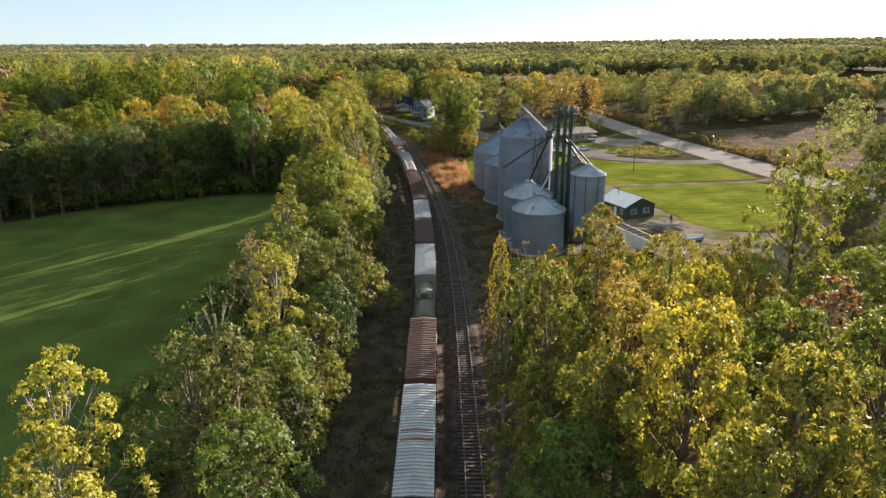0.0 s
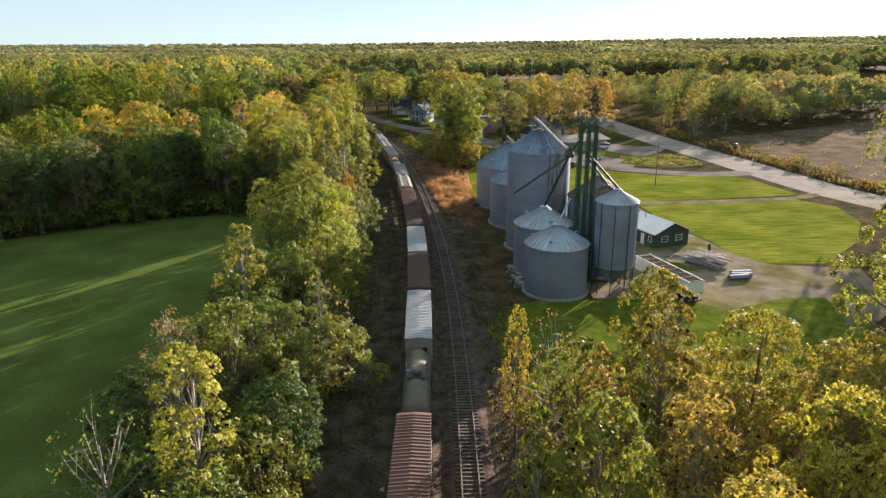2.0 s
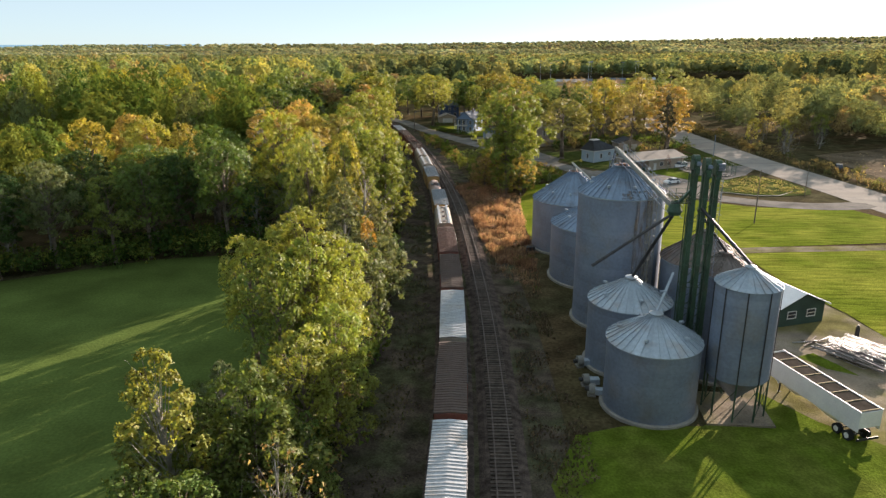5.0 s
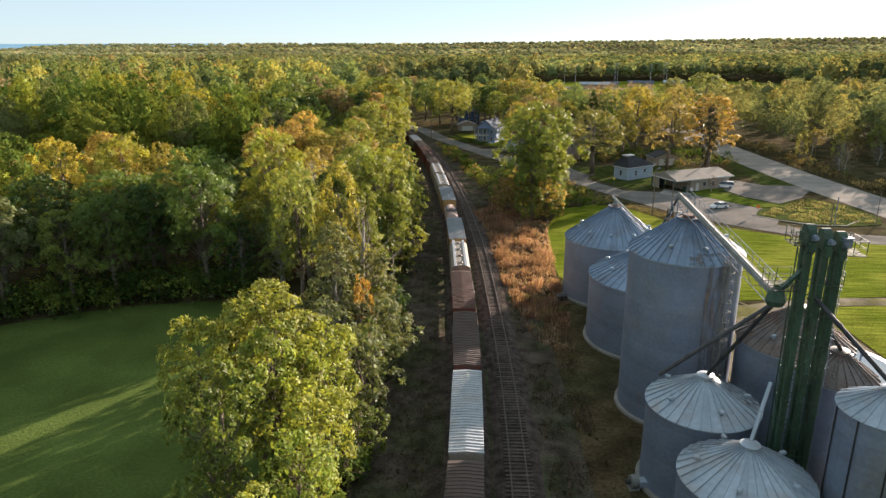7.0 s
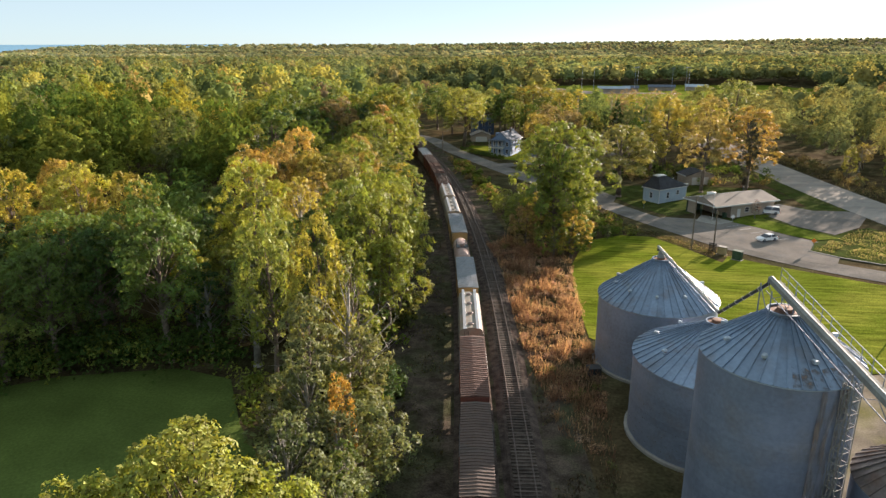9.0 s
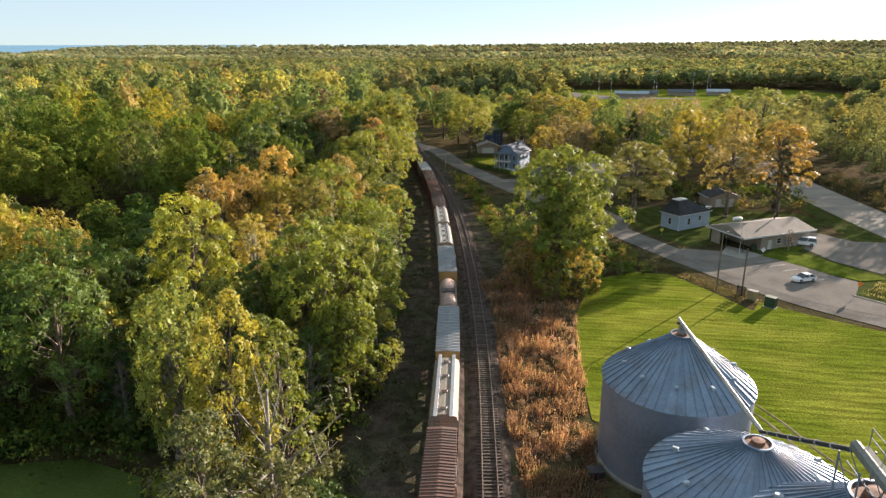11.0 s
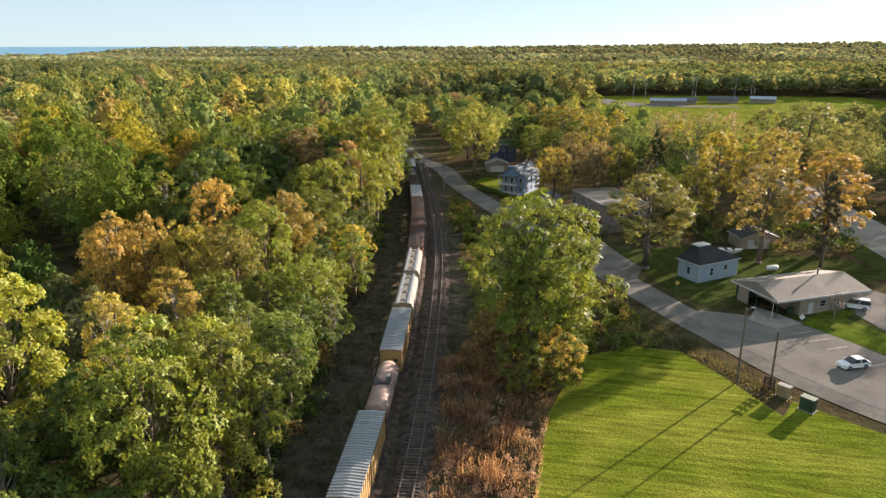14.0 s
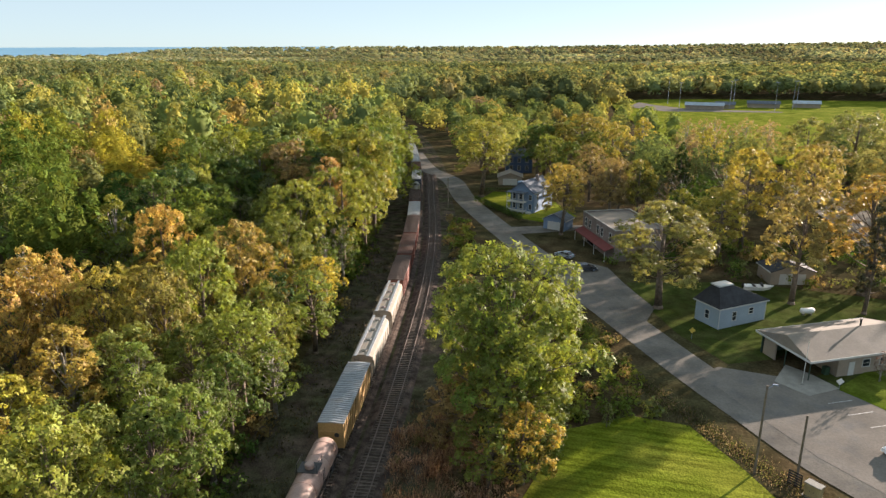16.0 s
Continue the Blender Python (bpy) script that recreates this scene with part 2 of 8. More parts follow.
class Geo:
    """Collects faces, to become one mesh."""

    def __init__(self):
        self.v, self.f = [], []

    def add(self, verts, faces):
        o = len(self.v)
        self.v += [tuple(p) for p in verts]
        self.f += [tuple(i + o for i in f) for f in faces]
        return self

    def box(self, c, s, bevel=0.0, turn=0.0, tilt=None):
        """A box about c with sizes s, its edges chamfered by bevel, turned by degrees about z or by the matrix tilt."""
        hx, hy, hz = s[0] / 2, s[1] / 2, s[2] / 2
        r = tilt or Matrix.Rotation(radians(turn), 3, 'Z')
        b = min(bevel, hx * 0.9, hy * 0.9, hz * 0.9)
        sg = [(i, j, k) for i in (-1, 1) for j in (-1, 1) for k in (-1, 1)]
        if b <= 0:
            vs = [Vector((i * hx, j * hy, k * hz)) for i, j, k in sg]
            fs = [(0, 1, 3, 2), (4, 6, 7, 5), (0, 4, 5, 1), (2, 3, 7, 6), (0, 2, 6, 4), (1, 5, 7, 3)]
        else:
            vs, ix = [], {}
            for g in sg:
                for ax in range(3):
                    p = [g[0] * hx, g[1] * hy, g[2] * hz]
                    for o in range(3):
                        if o != ax:
                            p[o] -= g[o] * b
                    ix[g, ax] = len(vs)
                    vs.append(Vector(p))
            fs = []
            for ax in range(3):
                o1, o2 = [q for q in range(3) if q != ax]
                for s1 in (-1, 1):
                    ring = []
                    for q1, q2 in ((-1, -1), (1, -1), (1, 1), (-1, 1)):
                        g = [0, 0, 0]
                        g[ax], g[o1], g[o2] = s1, q1, q2
                        ring.append(ix[tuple(g), ax])
                    fs.append(tuple(ring))
                for q1 in (-1, 1):
                    for q2 in (-1, 1):
                        g1, g2 = [0, 0, 0], [0, 0, 0]
                        g1[ax], g1[o1], g1[o2] = -1, q1, q2
                        g2[ax], g2[o1], g2[o2] = 1, q1, q2
                        g1, g2 = tuple(g1), tuple(g2)
                        fs.append((ix[g1, o1], ix[g2, o1], ix[g2, o2], ix[g1, o2]))
            for g in sg:
                fs.append((ix[g, 0], ix[g, 1], ix[g, 2]))
        c = Vector(c)
        return self.add([c + r @ p for p in vs], fs)

    def tube(self, p, q, r, r2=None, n=8, caps=True):
        """A round bar from p to q."""
        p, q = Vector(p), Vector(q)
        r2 = r if r2 is None else r2
        d = (q - p)
        if d.length < 1e-6:
            return self
        d.normalize()
        u = d.orthogonal().normalized()
        w = d.cross(u)
        vs = []
        for c, rr in ((p, r), (q, r2)):
            vs += [c + (u * math.cos(k * math.tau / n) + w * math.sin(k * math.tau / n)) * rr for k in range(n)]
        fs = [(k, (k + 1) % n, n + (k + 1) % n, n + k) for k in range(n)]
        if caps:
            fs += [tuple(range(n - 1, -1, -1)), tuple(range(n, 2 * n))]
        return self.add(vs, fs)

    def revolve(self, profile, n=32, c=(0, 0, 0)):
        """Turns a profile of (radius, height) about the upright axis through c."""
        vs, fs = [], []
        for r, z in profile:
            vs += [(c[0] + r * math.cos(k * math.tau / n), c[1] + r * math.sin(k * math.tau / n), c[2] + z) for k in range(n)]
        for j in range(len(profile) - 1):
            for k in range(n):
                fs.append((j * n + k, j * n + (k + 1) % n, (j + 1) * n + (k + 1) % n, (j + 1) * n + k))
        return self.add(vs, fs)

    def prism(self, poly, z0, z1):
        """An upright prism over a plan polygon."""
        n = len(poly)
        vs = [(x, y, z0) for x, y in poly] + [(x, y, z1) for x, y in poly]
        fs = [(k, (k + 1) % n, n + (k + 1) % n, n + k) for k in range(n)]
        return self.add(vs, fs + [tuple(range(n, 2 * n)), tuple(range(n - 1, -1, -1))])

    def extrude(self, section, p, q, cap=True):
        """A section of (across, up) pairs swept straight from p to q, with up upright."""
        p, q = Vector(p), Vector(q)
        d = (q - p).normalized()
        side = d.cross(Vector((0, 0, 1))).normalized()
        up = side.cross(d)
        n = len(section)
        vs = [c + side * s + up * h for c in (p, q) for s, h in section]
        fs = [(k, (k + 1) % n, n + (k + 1) % n, n + k) for k in range(n)]
        if cap:
            fs += [tuple(range(n - 1, -1, -1)), tuple(range(n, 2 * n))]
        return self.add(vs, fs)

    def sweep(self, section, line):
        """An open section of (across, up) pairs swept along a line of points."""
        n, pts = len(section), [Vector(p) for p in line]
        vs, fs = [], []
        for i, p in enumerate(pts):
            d = (pts[min(i + 1, len(pts) - 1)] - pts[max(i - 1, 0)]).normalized()
            s = Vector((d.y, -d.x, 0)).normalized()
            vs += [p + s * a + Vector((0, 0, h)) for a, h in section]
        for i in range(len(pts) - 1):
            for k in range(n - 1):
                fs.append((i * n + k, i * n + k + 1, (i + 1) * n + k + 1, (i + 1) * n + k))
        return self.add(vs, fs)

    def mesh(self, name, mat, smooth=False):
        me = bpy.data.meshes.new(name)
        me.from_pydata([tuple(p) for p in self.v], [], self.f)
        bm = bmesh.new()
        bm.from_mesh(me)
        bmesh.ops.recalc_face_normals(bm, faces=bm.faces)
        bm.to_mesh(me)
        bm.free()
        me.materials.append(mat)
        if smooth:
            me.shade_smooth()
        return me


def thing(name, label, category, m=None, group="", kind=""):
    """An Empty at the base of a thing made of parts."""
    ob = tagged(new(name), label, category, group, kind)
    ob.empty_display_size = 0.2
    if m is not None:
        ob.matrix_world = m
    return ob


def part(name, geo, mat, parent, label="", smooth=False, at=None):
    """One mesh object under a thing or a part. geo: a Geo, or a mesh made before."""
    me = geo if isinstance(geo, bpy.types.Mesh) else geo.mesh(name, mat, smooth)
    ob = new(name, me)
    ob.parent = parent
    if at is not None:
        ob.matrix_basis = at
    if label:
        ob["label"] = label
    if name in ("ribs", "flange", "support_frame", "bracing", "platform"):
        ob["kind"] = "stuff"
    return ob


def single(name, geo, mat, label, category, kind="", group="", smooth=False, m=None):
    ob = tagged(new(name, geo.mesh(name, mat, smooth)), label, category, group, kind)
    if m is not None:
        ob.matrix_world = m
    return ob


def spline(pts, step=2.0):
    """A smooth line through plan points, in even short steps."""
    P = [Vector((*p, 0)) if len(p) == 2 else Vector(p) for p in pts]
    P = [2 * P[0] - P[1]] + P + [2 * P[-1] - P[-2]]
    out = []
    for i in range(1, len(P) - 2):
        a, b, c, d = P[i - 1:i + 3]
        n = max(2, int((c - b).length / step))
        for k in range(n):
            t = k / n
            out.append(0.5 * ((2 * b) + (c - a) * t + (2 * a - 5 * b + 4 * c - d) * t * t + (3 * b - a - 3 * c + d) * t ** 3))
    out.append(P[-2])
    return out


def offset(line, d, z=0.0):
    """The line moved d to its right."""
    out = []
    for i, p in enumerate(line):
        t = (line[min(i + 1, len(line) - 1)] - line[max(i - 1, 0)]).normalized()
        out.append(p + Vector((t.y, -t.x, 0)) * d + Vector((0, 0, z)))
    return out


def along(line, s):
    """The point and heading (degrees from +y, to the left) at the way s along a line."""
    for a, b in zip(line, line[1:]):
        l = (b - a).length
        if s <= l:
            d = (b - a) / l
            return a + d * s, math.degrees(math.atan2(-d.x, d.y))
        s -= l
    d = (line[-1] - line[-2]).normalized()
    return line[-1] + d * s, math.degrees(math.atan2(-d.x, d.y))


def inside(x, y, poly):
    r, j = False, len(poly) - 1
    for i in range(len(poly)):
        (xi, yi), (xj, yj) = poly[i], poly[j]
        if (yi > y) != (yj > y) and x < (xj - xi) * (y - yi) / (yj - yi) + xi:
            r = not r
        j = i
    return r


def smoothstep(a, b, v):
    t = min(1.0, max(0.0, (v - a) / (b - a)))
    return t * t * (3 - 2 * t)


def terrain(x, y):
    """The height of the land: level nearby, rising to low hills far off to the east; the far rise and the knoll fit the
    camera's view.
    """
    r, az = math.hypot(x, y - 100), math.degrees(math.atan2(x, y - 100))
    east = smoothstep(-35, 45, az)
    h = (22 + 42 * east) * smoothstep(1200, 4800, r)
    knoll = 15 * math.exp(-((x - 800) ** 2 + (y - 960) ** 2) / (2 * 220 ** 2))
    return h + knoll + 2.0 * smoothstep(600, 1500, r) * noise.noise((x / 400, y / 400, 0))

# ---- the lie of the land ----
TRACK = spline([(-2.3, -120), (-2.3, 0), (-2.3, 60), (-2.8, 100), (-4.7, 138), (-8.2, 174), (-12.2, 206), (-17.8, 240), (-25.3, 278),
                (-34.8, 316), (-45.5, 352), (-57, 390), (-75, 440), (-100, 500), (-135, 570)], 2.0)
SIDING = offset([p for p in TRACK if p.y < 395], 4.9)


def track_x(y):
    for p, q in zip(TRACK, TRACK[1:]):
        if p.y <= y <= q.y:
            return p.x + (q.x - p.x) * (y - p.y) / (q.y - p.y)
    return TRACK[0].x if y < TRACK[0].y else TRACK[-1].x - (y - TRACK[-1].y) * 0.5


FIELD = [(-36, -60), (-36, 62), (-33.5, 80), (-32, 100), (-31, 120), (-30.5, 142), (-32.5, 156), (-38, 166), (-46, 168), (-60, 164), (-83, 149), (-95, 137), (-150, 120), (-330, 60), (-330, -60)]
LAWN_NORTH = [(8, 184), (7, 200), (7.2, 216), (11, 234), (19, 239.5), (26, 239), (31, 231.5), (36, 222.5), (42, 217), (50, 213.5), (62, 211),
              (73, 212), (82, 213), (86, 203), (89, 186), (86, 184.5), (46, 177.5), (36, 176), (24, 172)]
LAWN_SOUTH = [(46, 174), (85, 180.5), (91, 172.5), (88, 158), (78, 143), (66, 131), (56, 131), (52, 138), (51, 146), (47.5, 157)]
LAWN_SILO = [(9, 88), (6, 104), (9, 112), (14, 114), (22, 114.5), (30, 122), (34, 116), (42, 109), (50, 104.5), (58, 105), (56, 94), (44, 84), (20, 80)]
YARD = [(29, 113), (35, 110), (41, 107.5), (48, 103), (56, 103), (66, 112), (70, 128), (57, 130.5), (52, 138), (50.5, 146), (47, 158), (45, 174), (30, 174), (25, 160), (27, 135)]
STREET = spline([(-75, 445), (-58, 408), (-43, 387), (-30.5, 357), (-11, 320.5), (5, 293), (17, 273), (26.6, 256.5), (34, 245), (42, 233.5), (54, 222.5), (66, 215.5), (78, 213), (90, 215)], 2.0)
LOT = [(28.5, 254), (31.5, 257), (39, 256), (45, 256.5), (50, 251), (56, 243), (60, 239), (62, 232), (57, 222), (48, 227), (40, 235.5), (34.5, 244)]
HIGHWAY = spline([(74, 420), (78, 345), (83, 290), (87, 262), (92, 232), (96, 205), (99.5, 188), (108, 165), (120, 135), (150, 95), (190, 50)], 3.0)
PLOUGH = [(110, 290), (140, 306), (200, 345), (300, 410), (420, 400), (380, 260), (240, 170), (160, 150), (126, 182), (114, 208), (110, 250)]
STUBBLE = [(540, 760), (540, 1070), (1110, 1070), (1110, 760)]
SPORTS = [(0, 740), (10, 650), (24, 570), (40, 500), (44, 452), (84, 448), (108, 530), (170, 545), (230, 610), (260, 800), (120, 800), (30, 780)]
MEADOW = [(255, 436), (330, 590), (440, 765), (1110, 765), (800, 520), (470, 480)]
GAPS = [FIELD, LAWN_NORTH, LAWN_SOUTH, LAWN_SILO, YARD, PLOUGH, STUBBLE, SPORTS, MEADOW]


def sheet(name, poly, z, mat, label, category, step=0):
    return single(name, Geo().add([(x, y, z) for x, y in poly], [tuple(range(len(poly)))]), mat, label, category, "structure")


def make_ground():
    """One sheet out to the horizon, in rings that widen."""
    g, na = Geo(), 96
    radii = [0.0, 30, 60, 100, 150, 220, 320, 450, 650, 900, 1200, 1600, 2100, 2700, 3400, 4100, 4750]
    vs, fs = [(0, 100, 0)], []
    for r in radii[1:]:
        for k in range(na):
            t = k * math.tau / na
            x, y = r * math.sin(t), 100 + r * math.cos(t)
            vs.append((x, y, terrain(x, y)))
    for k in range(na):
        fs.append((0, 1 + k, 1 + (k + 1) % na))
    for j in range(len(radii) - 2):
        o = 1 + j * na
        for k in range(na):
            fs.append((o + k, o + na + k, o + na + (k + 1) % na, o + (k + 1) % na))
    g.add(vs, fs)
    single("ground", g, M["soil"], "dark leaf-strewn earth under woods", "ground", "structure", smooth=True)


make_ground()
sheet("field", [(x + 9 if x > -37 and y < 150 else x, y) for x, y in FIELD], 0.05, M["field"], "green crop field with long tree shadows", "field")
sheet("lawn", LAWN_NORTH, 0.05, M["lawn"], "mown green lawn beside the street", "lawn")
sheet("lawn", LAWN_SOUTH, 0.05, M["lawn"], "mown green lawn south of the gravel drive", "lawn")
sheet("lawn", LAWN_SILO, 0.045, M["shade_grass"], "rough grass in front of the grain bins", "lawn")
sheet("ground_yard", YARD, 0.035, M["gravel"], "pale gravel yard with tyre marks", "ground")
sheet("ground_field", PLOUGH, 0.05, M["plough"], "brown ploughed soil", "field")
stubble = Geo()
for j in range(8):
    for i in range(12):
        q = [(560 + 45 * (i + a), 840 + 28 * (j + b)) for a, b in ((0, 0), (1, 0), (1, 1), (0, 1))]
        stubble.add([(x, y, terrain(x, y) + 0.5) for x, y in q], [(0, 1, 2, 3)])
meadow = Geo()
for j in range(12):
    for i in range(10):
        q = []
        for a, b in ((0, 0), (1, 0), (1, 1), (0, 1)):
            v, u = (j + b) / 12, (i + a) / 10
            q.append((255 + 300 * v + u * (215 + 340 * v), 440 + 400 * v + 40 * u * (1 - v)))
        meadow.add([(x, y, terrain(x, y) + 0.4) for x, y in q], [(0, 1, 2, 3)])
single("ground_meadow", meadow, M["shade_grass"], "sunlit green meadow behind a row of trees", "meadow", "structure")
single("ground_stubble", stubble, M["straw"], "pale stubble field on a far knoll", "field", "structure")


def ribbon(name, line, width, z, mat, label, category):
    g = Geo().sweep([(-width / 2, 0), (-width / 4, 0.02), (0, 0.035), (width / 4, 0.02), (width / 2, 0)], [p + Vector((0, 0, z)) for p in line])
    return single(name, g, mat, label, category, "structure")


ribbon("road", STREET, 7.0, 0.07, M["asphalt"], "worn grey asphalt street", "road")
ribbon("road", HIGHWAY, 14.0, 0.075, M["highway"], "pale asphalt highway with wide shoulders", "road")
ribbon("road_drive", spline([(30, 170), (46, 175.8), (65, 178.3), (84, 181), (94, 186)]), 3.2, 0.06, M["gravel"], "pale gravel drive across the lawn", "road")
for dx in (0.0, 1.85):
    ribbon("road_rut", spline([(26.0 + dx, 190.5), (28.2 + dx, 186.2), (29.6 + dx, 182), (31.2 + dx, 178.4), (34 + dx, 174)]), 0.45, 0.055, M["gravel"], "worn wheel rut in the lawn", "track")
sheet("pavement", LOT, 0.12, M["lot"], "pale car park with painted bays", "car park")
verge = Geo().sweep([(-9.5, 0), (-6, 0.02), (0, 0.03), (8, 0.02), (11.5, 0)], [p + Vector((0, 0, 0.02)) for p in TRACK])
single("ground_verge_west", Geo().sweep([(-11, 0), (-8, 0.02), (-4.5, 0.03), (-2.6, 0.015)], [p + Vector((0, 0, 0.06)) for p in TRACK]), M["brush"], "dark dry growth beneath the wood's edge", "verge", "structure")
single("ground_verge", verge, M["brush"], "dark dry verge beside the railway", "verge", "structure")

# ---- trees ----
GREEN, DEEP, OLIVE = (0.10, 0.145, 0.022), (0.05, 0.09, 0.018), (0.15, 0.178, 0.025)
LIME, YELLOW, GOLD = (0.20, 0.225, 0.026), (0.335, 0.305, 0.03), (0.32, 0.25, 0.035)
ORANGE, RUSSET, GREYGREEN = (0.29, 0.195, 0.055), (0.235, 0.175, 0.065), (0.135, 0.155, 0.055)


LIMEGOLD = (0.215, 0.25, 0.03)
YELLOWGREEN, FRESH, GOLDOLIVE = (0.25, 0.24, 0.03), (0.155, 0.205, 0.028), (0.225, 0.205, 0.03)


def crown_lobes(r, form, height, radius):
    """The boughs of a crown: rounded lobes (x, y, z, radius) set over a domed, uneven outline."""
    low, n, fat, point = {"round": (0.26, 40, 1.0, 0.0), "tall": (0.14, 46, 0.86, 0.25), "bushy": (0.03, 34, 1.05, 0.0), "cone": (0.05, 48, 0.72, 0.8)}[form]
    zc, hz = height * (low + 1) / 2, height * (1 - low) / 2
    lean = r.uniform(0, math.tau)
    out = []
    for i in range(n):
        u = 1 - 1.72 * (i + 0.5) / n
        t = i * 2.39996 + r.uniform(-0.35, 0.35)
        ring = math.sqrt(max(0.0, 1 - u * u)) ** 0.85
        if point:
            ring *= 1 - point * max(0.0, (u + 0.72) / 1.72) ** 1.2 * (0.8 if form == "cone" else 1.0)
        swell = 0.80 + 0.15 * math.sin(2 * t + lean) + 0.10 * math.sin(3 * t - 2 * lean + 4 * u) + r.uniform(-0.16, 0.12)
        cr = radius * r.uniform(0.20, 0.33) * fat * (0.8 + 0.2 * ring)
        d = max(0.05, radius * ring * swell - 0.45 * cr) if i % 6 else radius * ring * 0.35
        out.append((d * math.cos(t), d * math.sin(t), zc + hz * u * (0.88 + r.uniform(-0.06, 0.08)) - 0.35 * cr, cr))
    return out


def leaf_cloud(r, lobes, height, leaves, size, stray=0.5, twigs=13):
    """Leaf sprays in small tufts over the outer and upper side of every lobe. Returns points and faces."""
    area = sum(c[3] ** 2 for c in lobes)
    pts, nrms = [], []
    for cx, cy, cz, cr in lobes:
        n = max(1, round(leaves * cr * cr / area))
        k = max(4, int(twigs))
        up = np.array([cx, cy, 0.0])
        up = up / (np.linalg.norm(up) + 0.6 * cr) * 0.75 + np.array([0, 0, 0.62 + 0.5 * (cz / height - 0.5)])
        t = r.normal(size=(k * 3, 3))
        t /= np.linalg.norm(t, axis=1)[:, None]
        t = t[np.argsort(-(t @ up + r.uniform(-0.55, 0.55, k * 3)))][:k]
        far = r.uniform(0.78, 1.10, k)
        w = r.integers(k, size=n)
        d = t[w] + r.normal(size=(n, 3)) * 0.17
        d /= np.linalg.norm(d, axis=1)[:, None]
        rad = cr * far[w] * (1 - 0.35 * r.random(n) ** 2.2)
        p = np.array([cx, cy, cz]) + d * rad[:, None] * np.array([1, 1, 0.82])
        pts.append(p)
        nrms.append(d * 0.8 + (d - t[w]) * 1.6 + np.array([0, 0, 0.3]))
    p, nrm = np.concatenate(pts), np.concatenate(nrms)
    n = len(p)
    nrm = nrm + r.normal(size=(n, 3)) * stray
    nrm /= np.linalg.norm(nrm, axis=1)[:, None]
    a = np.cross(nrm, r.normal(size=(n, 3)))
    a /= np.linalg.norm(a, axis=1)[:, None]
    b = np.cross(nrm, a)
    s = (size * (0.6 + 0.8 * r.random(n)))[:, None]
    v = np.stack([p - a * s * 0.6 - b * s * 0.4, p + a * s * 0.6 - b * s * 0.4, p + b * s * 0.75], 1)
    return v.reshape(-1, 3), np.arange(n * 3).reshape(n, 3)


def leaf_shell(r, clumps, per, size, stray=0.55):
    """Leaves on the shells of clumps (x, y, z, radius). Returns points and faces."""
    pts, cen = [], []
    for cx, cy, cz, cr in clumps:
        n = max(4, int(per * cr * cr))
        d = r.normal(size=(n, 3))
        d /= np.linalg.norm(d, axis=1)[:, None]
        d[:, 2] = np.where((d[:, 2] < -0.3) & (r.random(n) < 0.6), -d[:, 2], d[:, 2])
        rad = cr * (0.60 + 0.52 * r.random(n) ** 0.9)
        pts.append(np.array([cx, cy, cz]) + d * rad[:, None] * np.array([1, 1, 0.85]))
        cen.append(d)
    p, d = np.concatenate(pts), np.concatenate(cen)
    n = len(p)
    nrm = d * 0.9 + r.normal(size=(n, 3)) * stray + np.array([0, 0, 0.25])
    nrm /= np.linalg.norm(nrm, axis=1)[:, None]
    a = np.cross(nrm, r.normal(size=(n, 3)))
    a /= np.linalg.norm(a, axis=1)[:, None]
    b = np.cross(nrm, a)
    s = (size * (0.6 + 0.8 * r.random(n)))[:, None]
    v = np.stack([p - a * s * 0.6 - b * s * 0.4, p + a * s * 0.6 - b * s * 0.4, p + b * s * 0.75], 1)
    return v.reshape(-1, 3), np.arange(n * 3).reshape(n, 3)


def raw_mesh(name, v, f, mat):
    me = bpy.data.meshes.new(name)
    k = f.shape[1]
    me.vertices.add(len(v))
    me.vertices.foreach_set("co", v.astype(np.float32).ravel())
    me.loops.add(f.size)
    me.loops.foreach_set("vertex_index", f.astype(np.int32).ravel())
    me.polygons.add(len(f))
    me.polygons.foreach_set("loop_start", np.arange(0, f.size, k, dtype=np.int32))
    me.update(calc_edges=True)
    me.materials.append(mat)
    return me


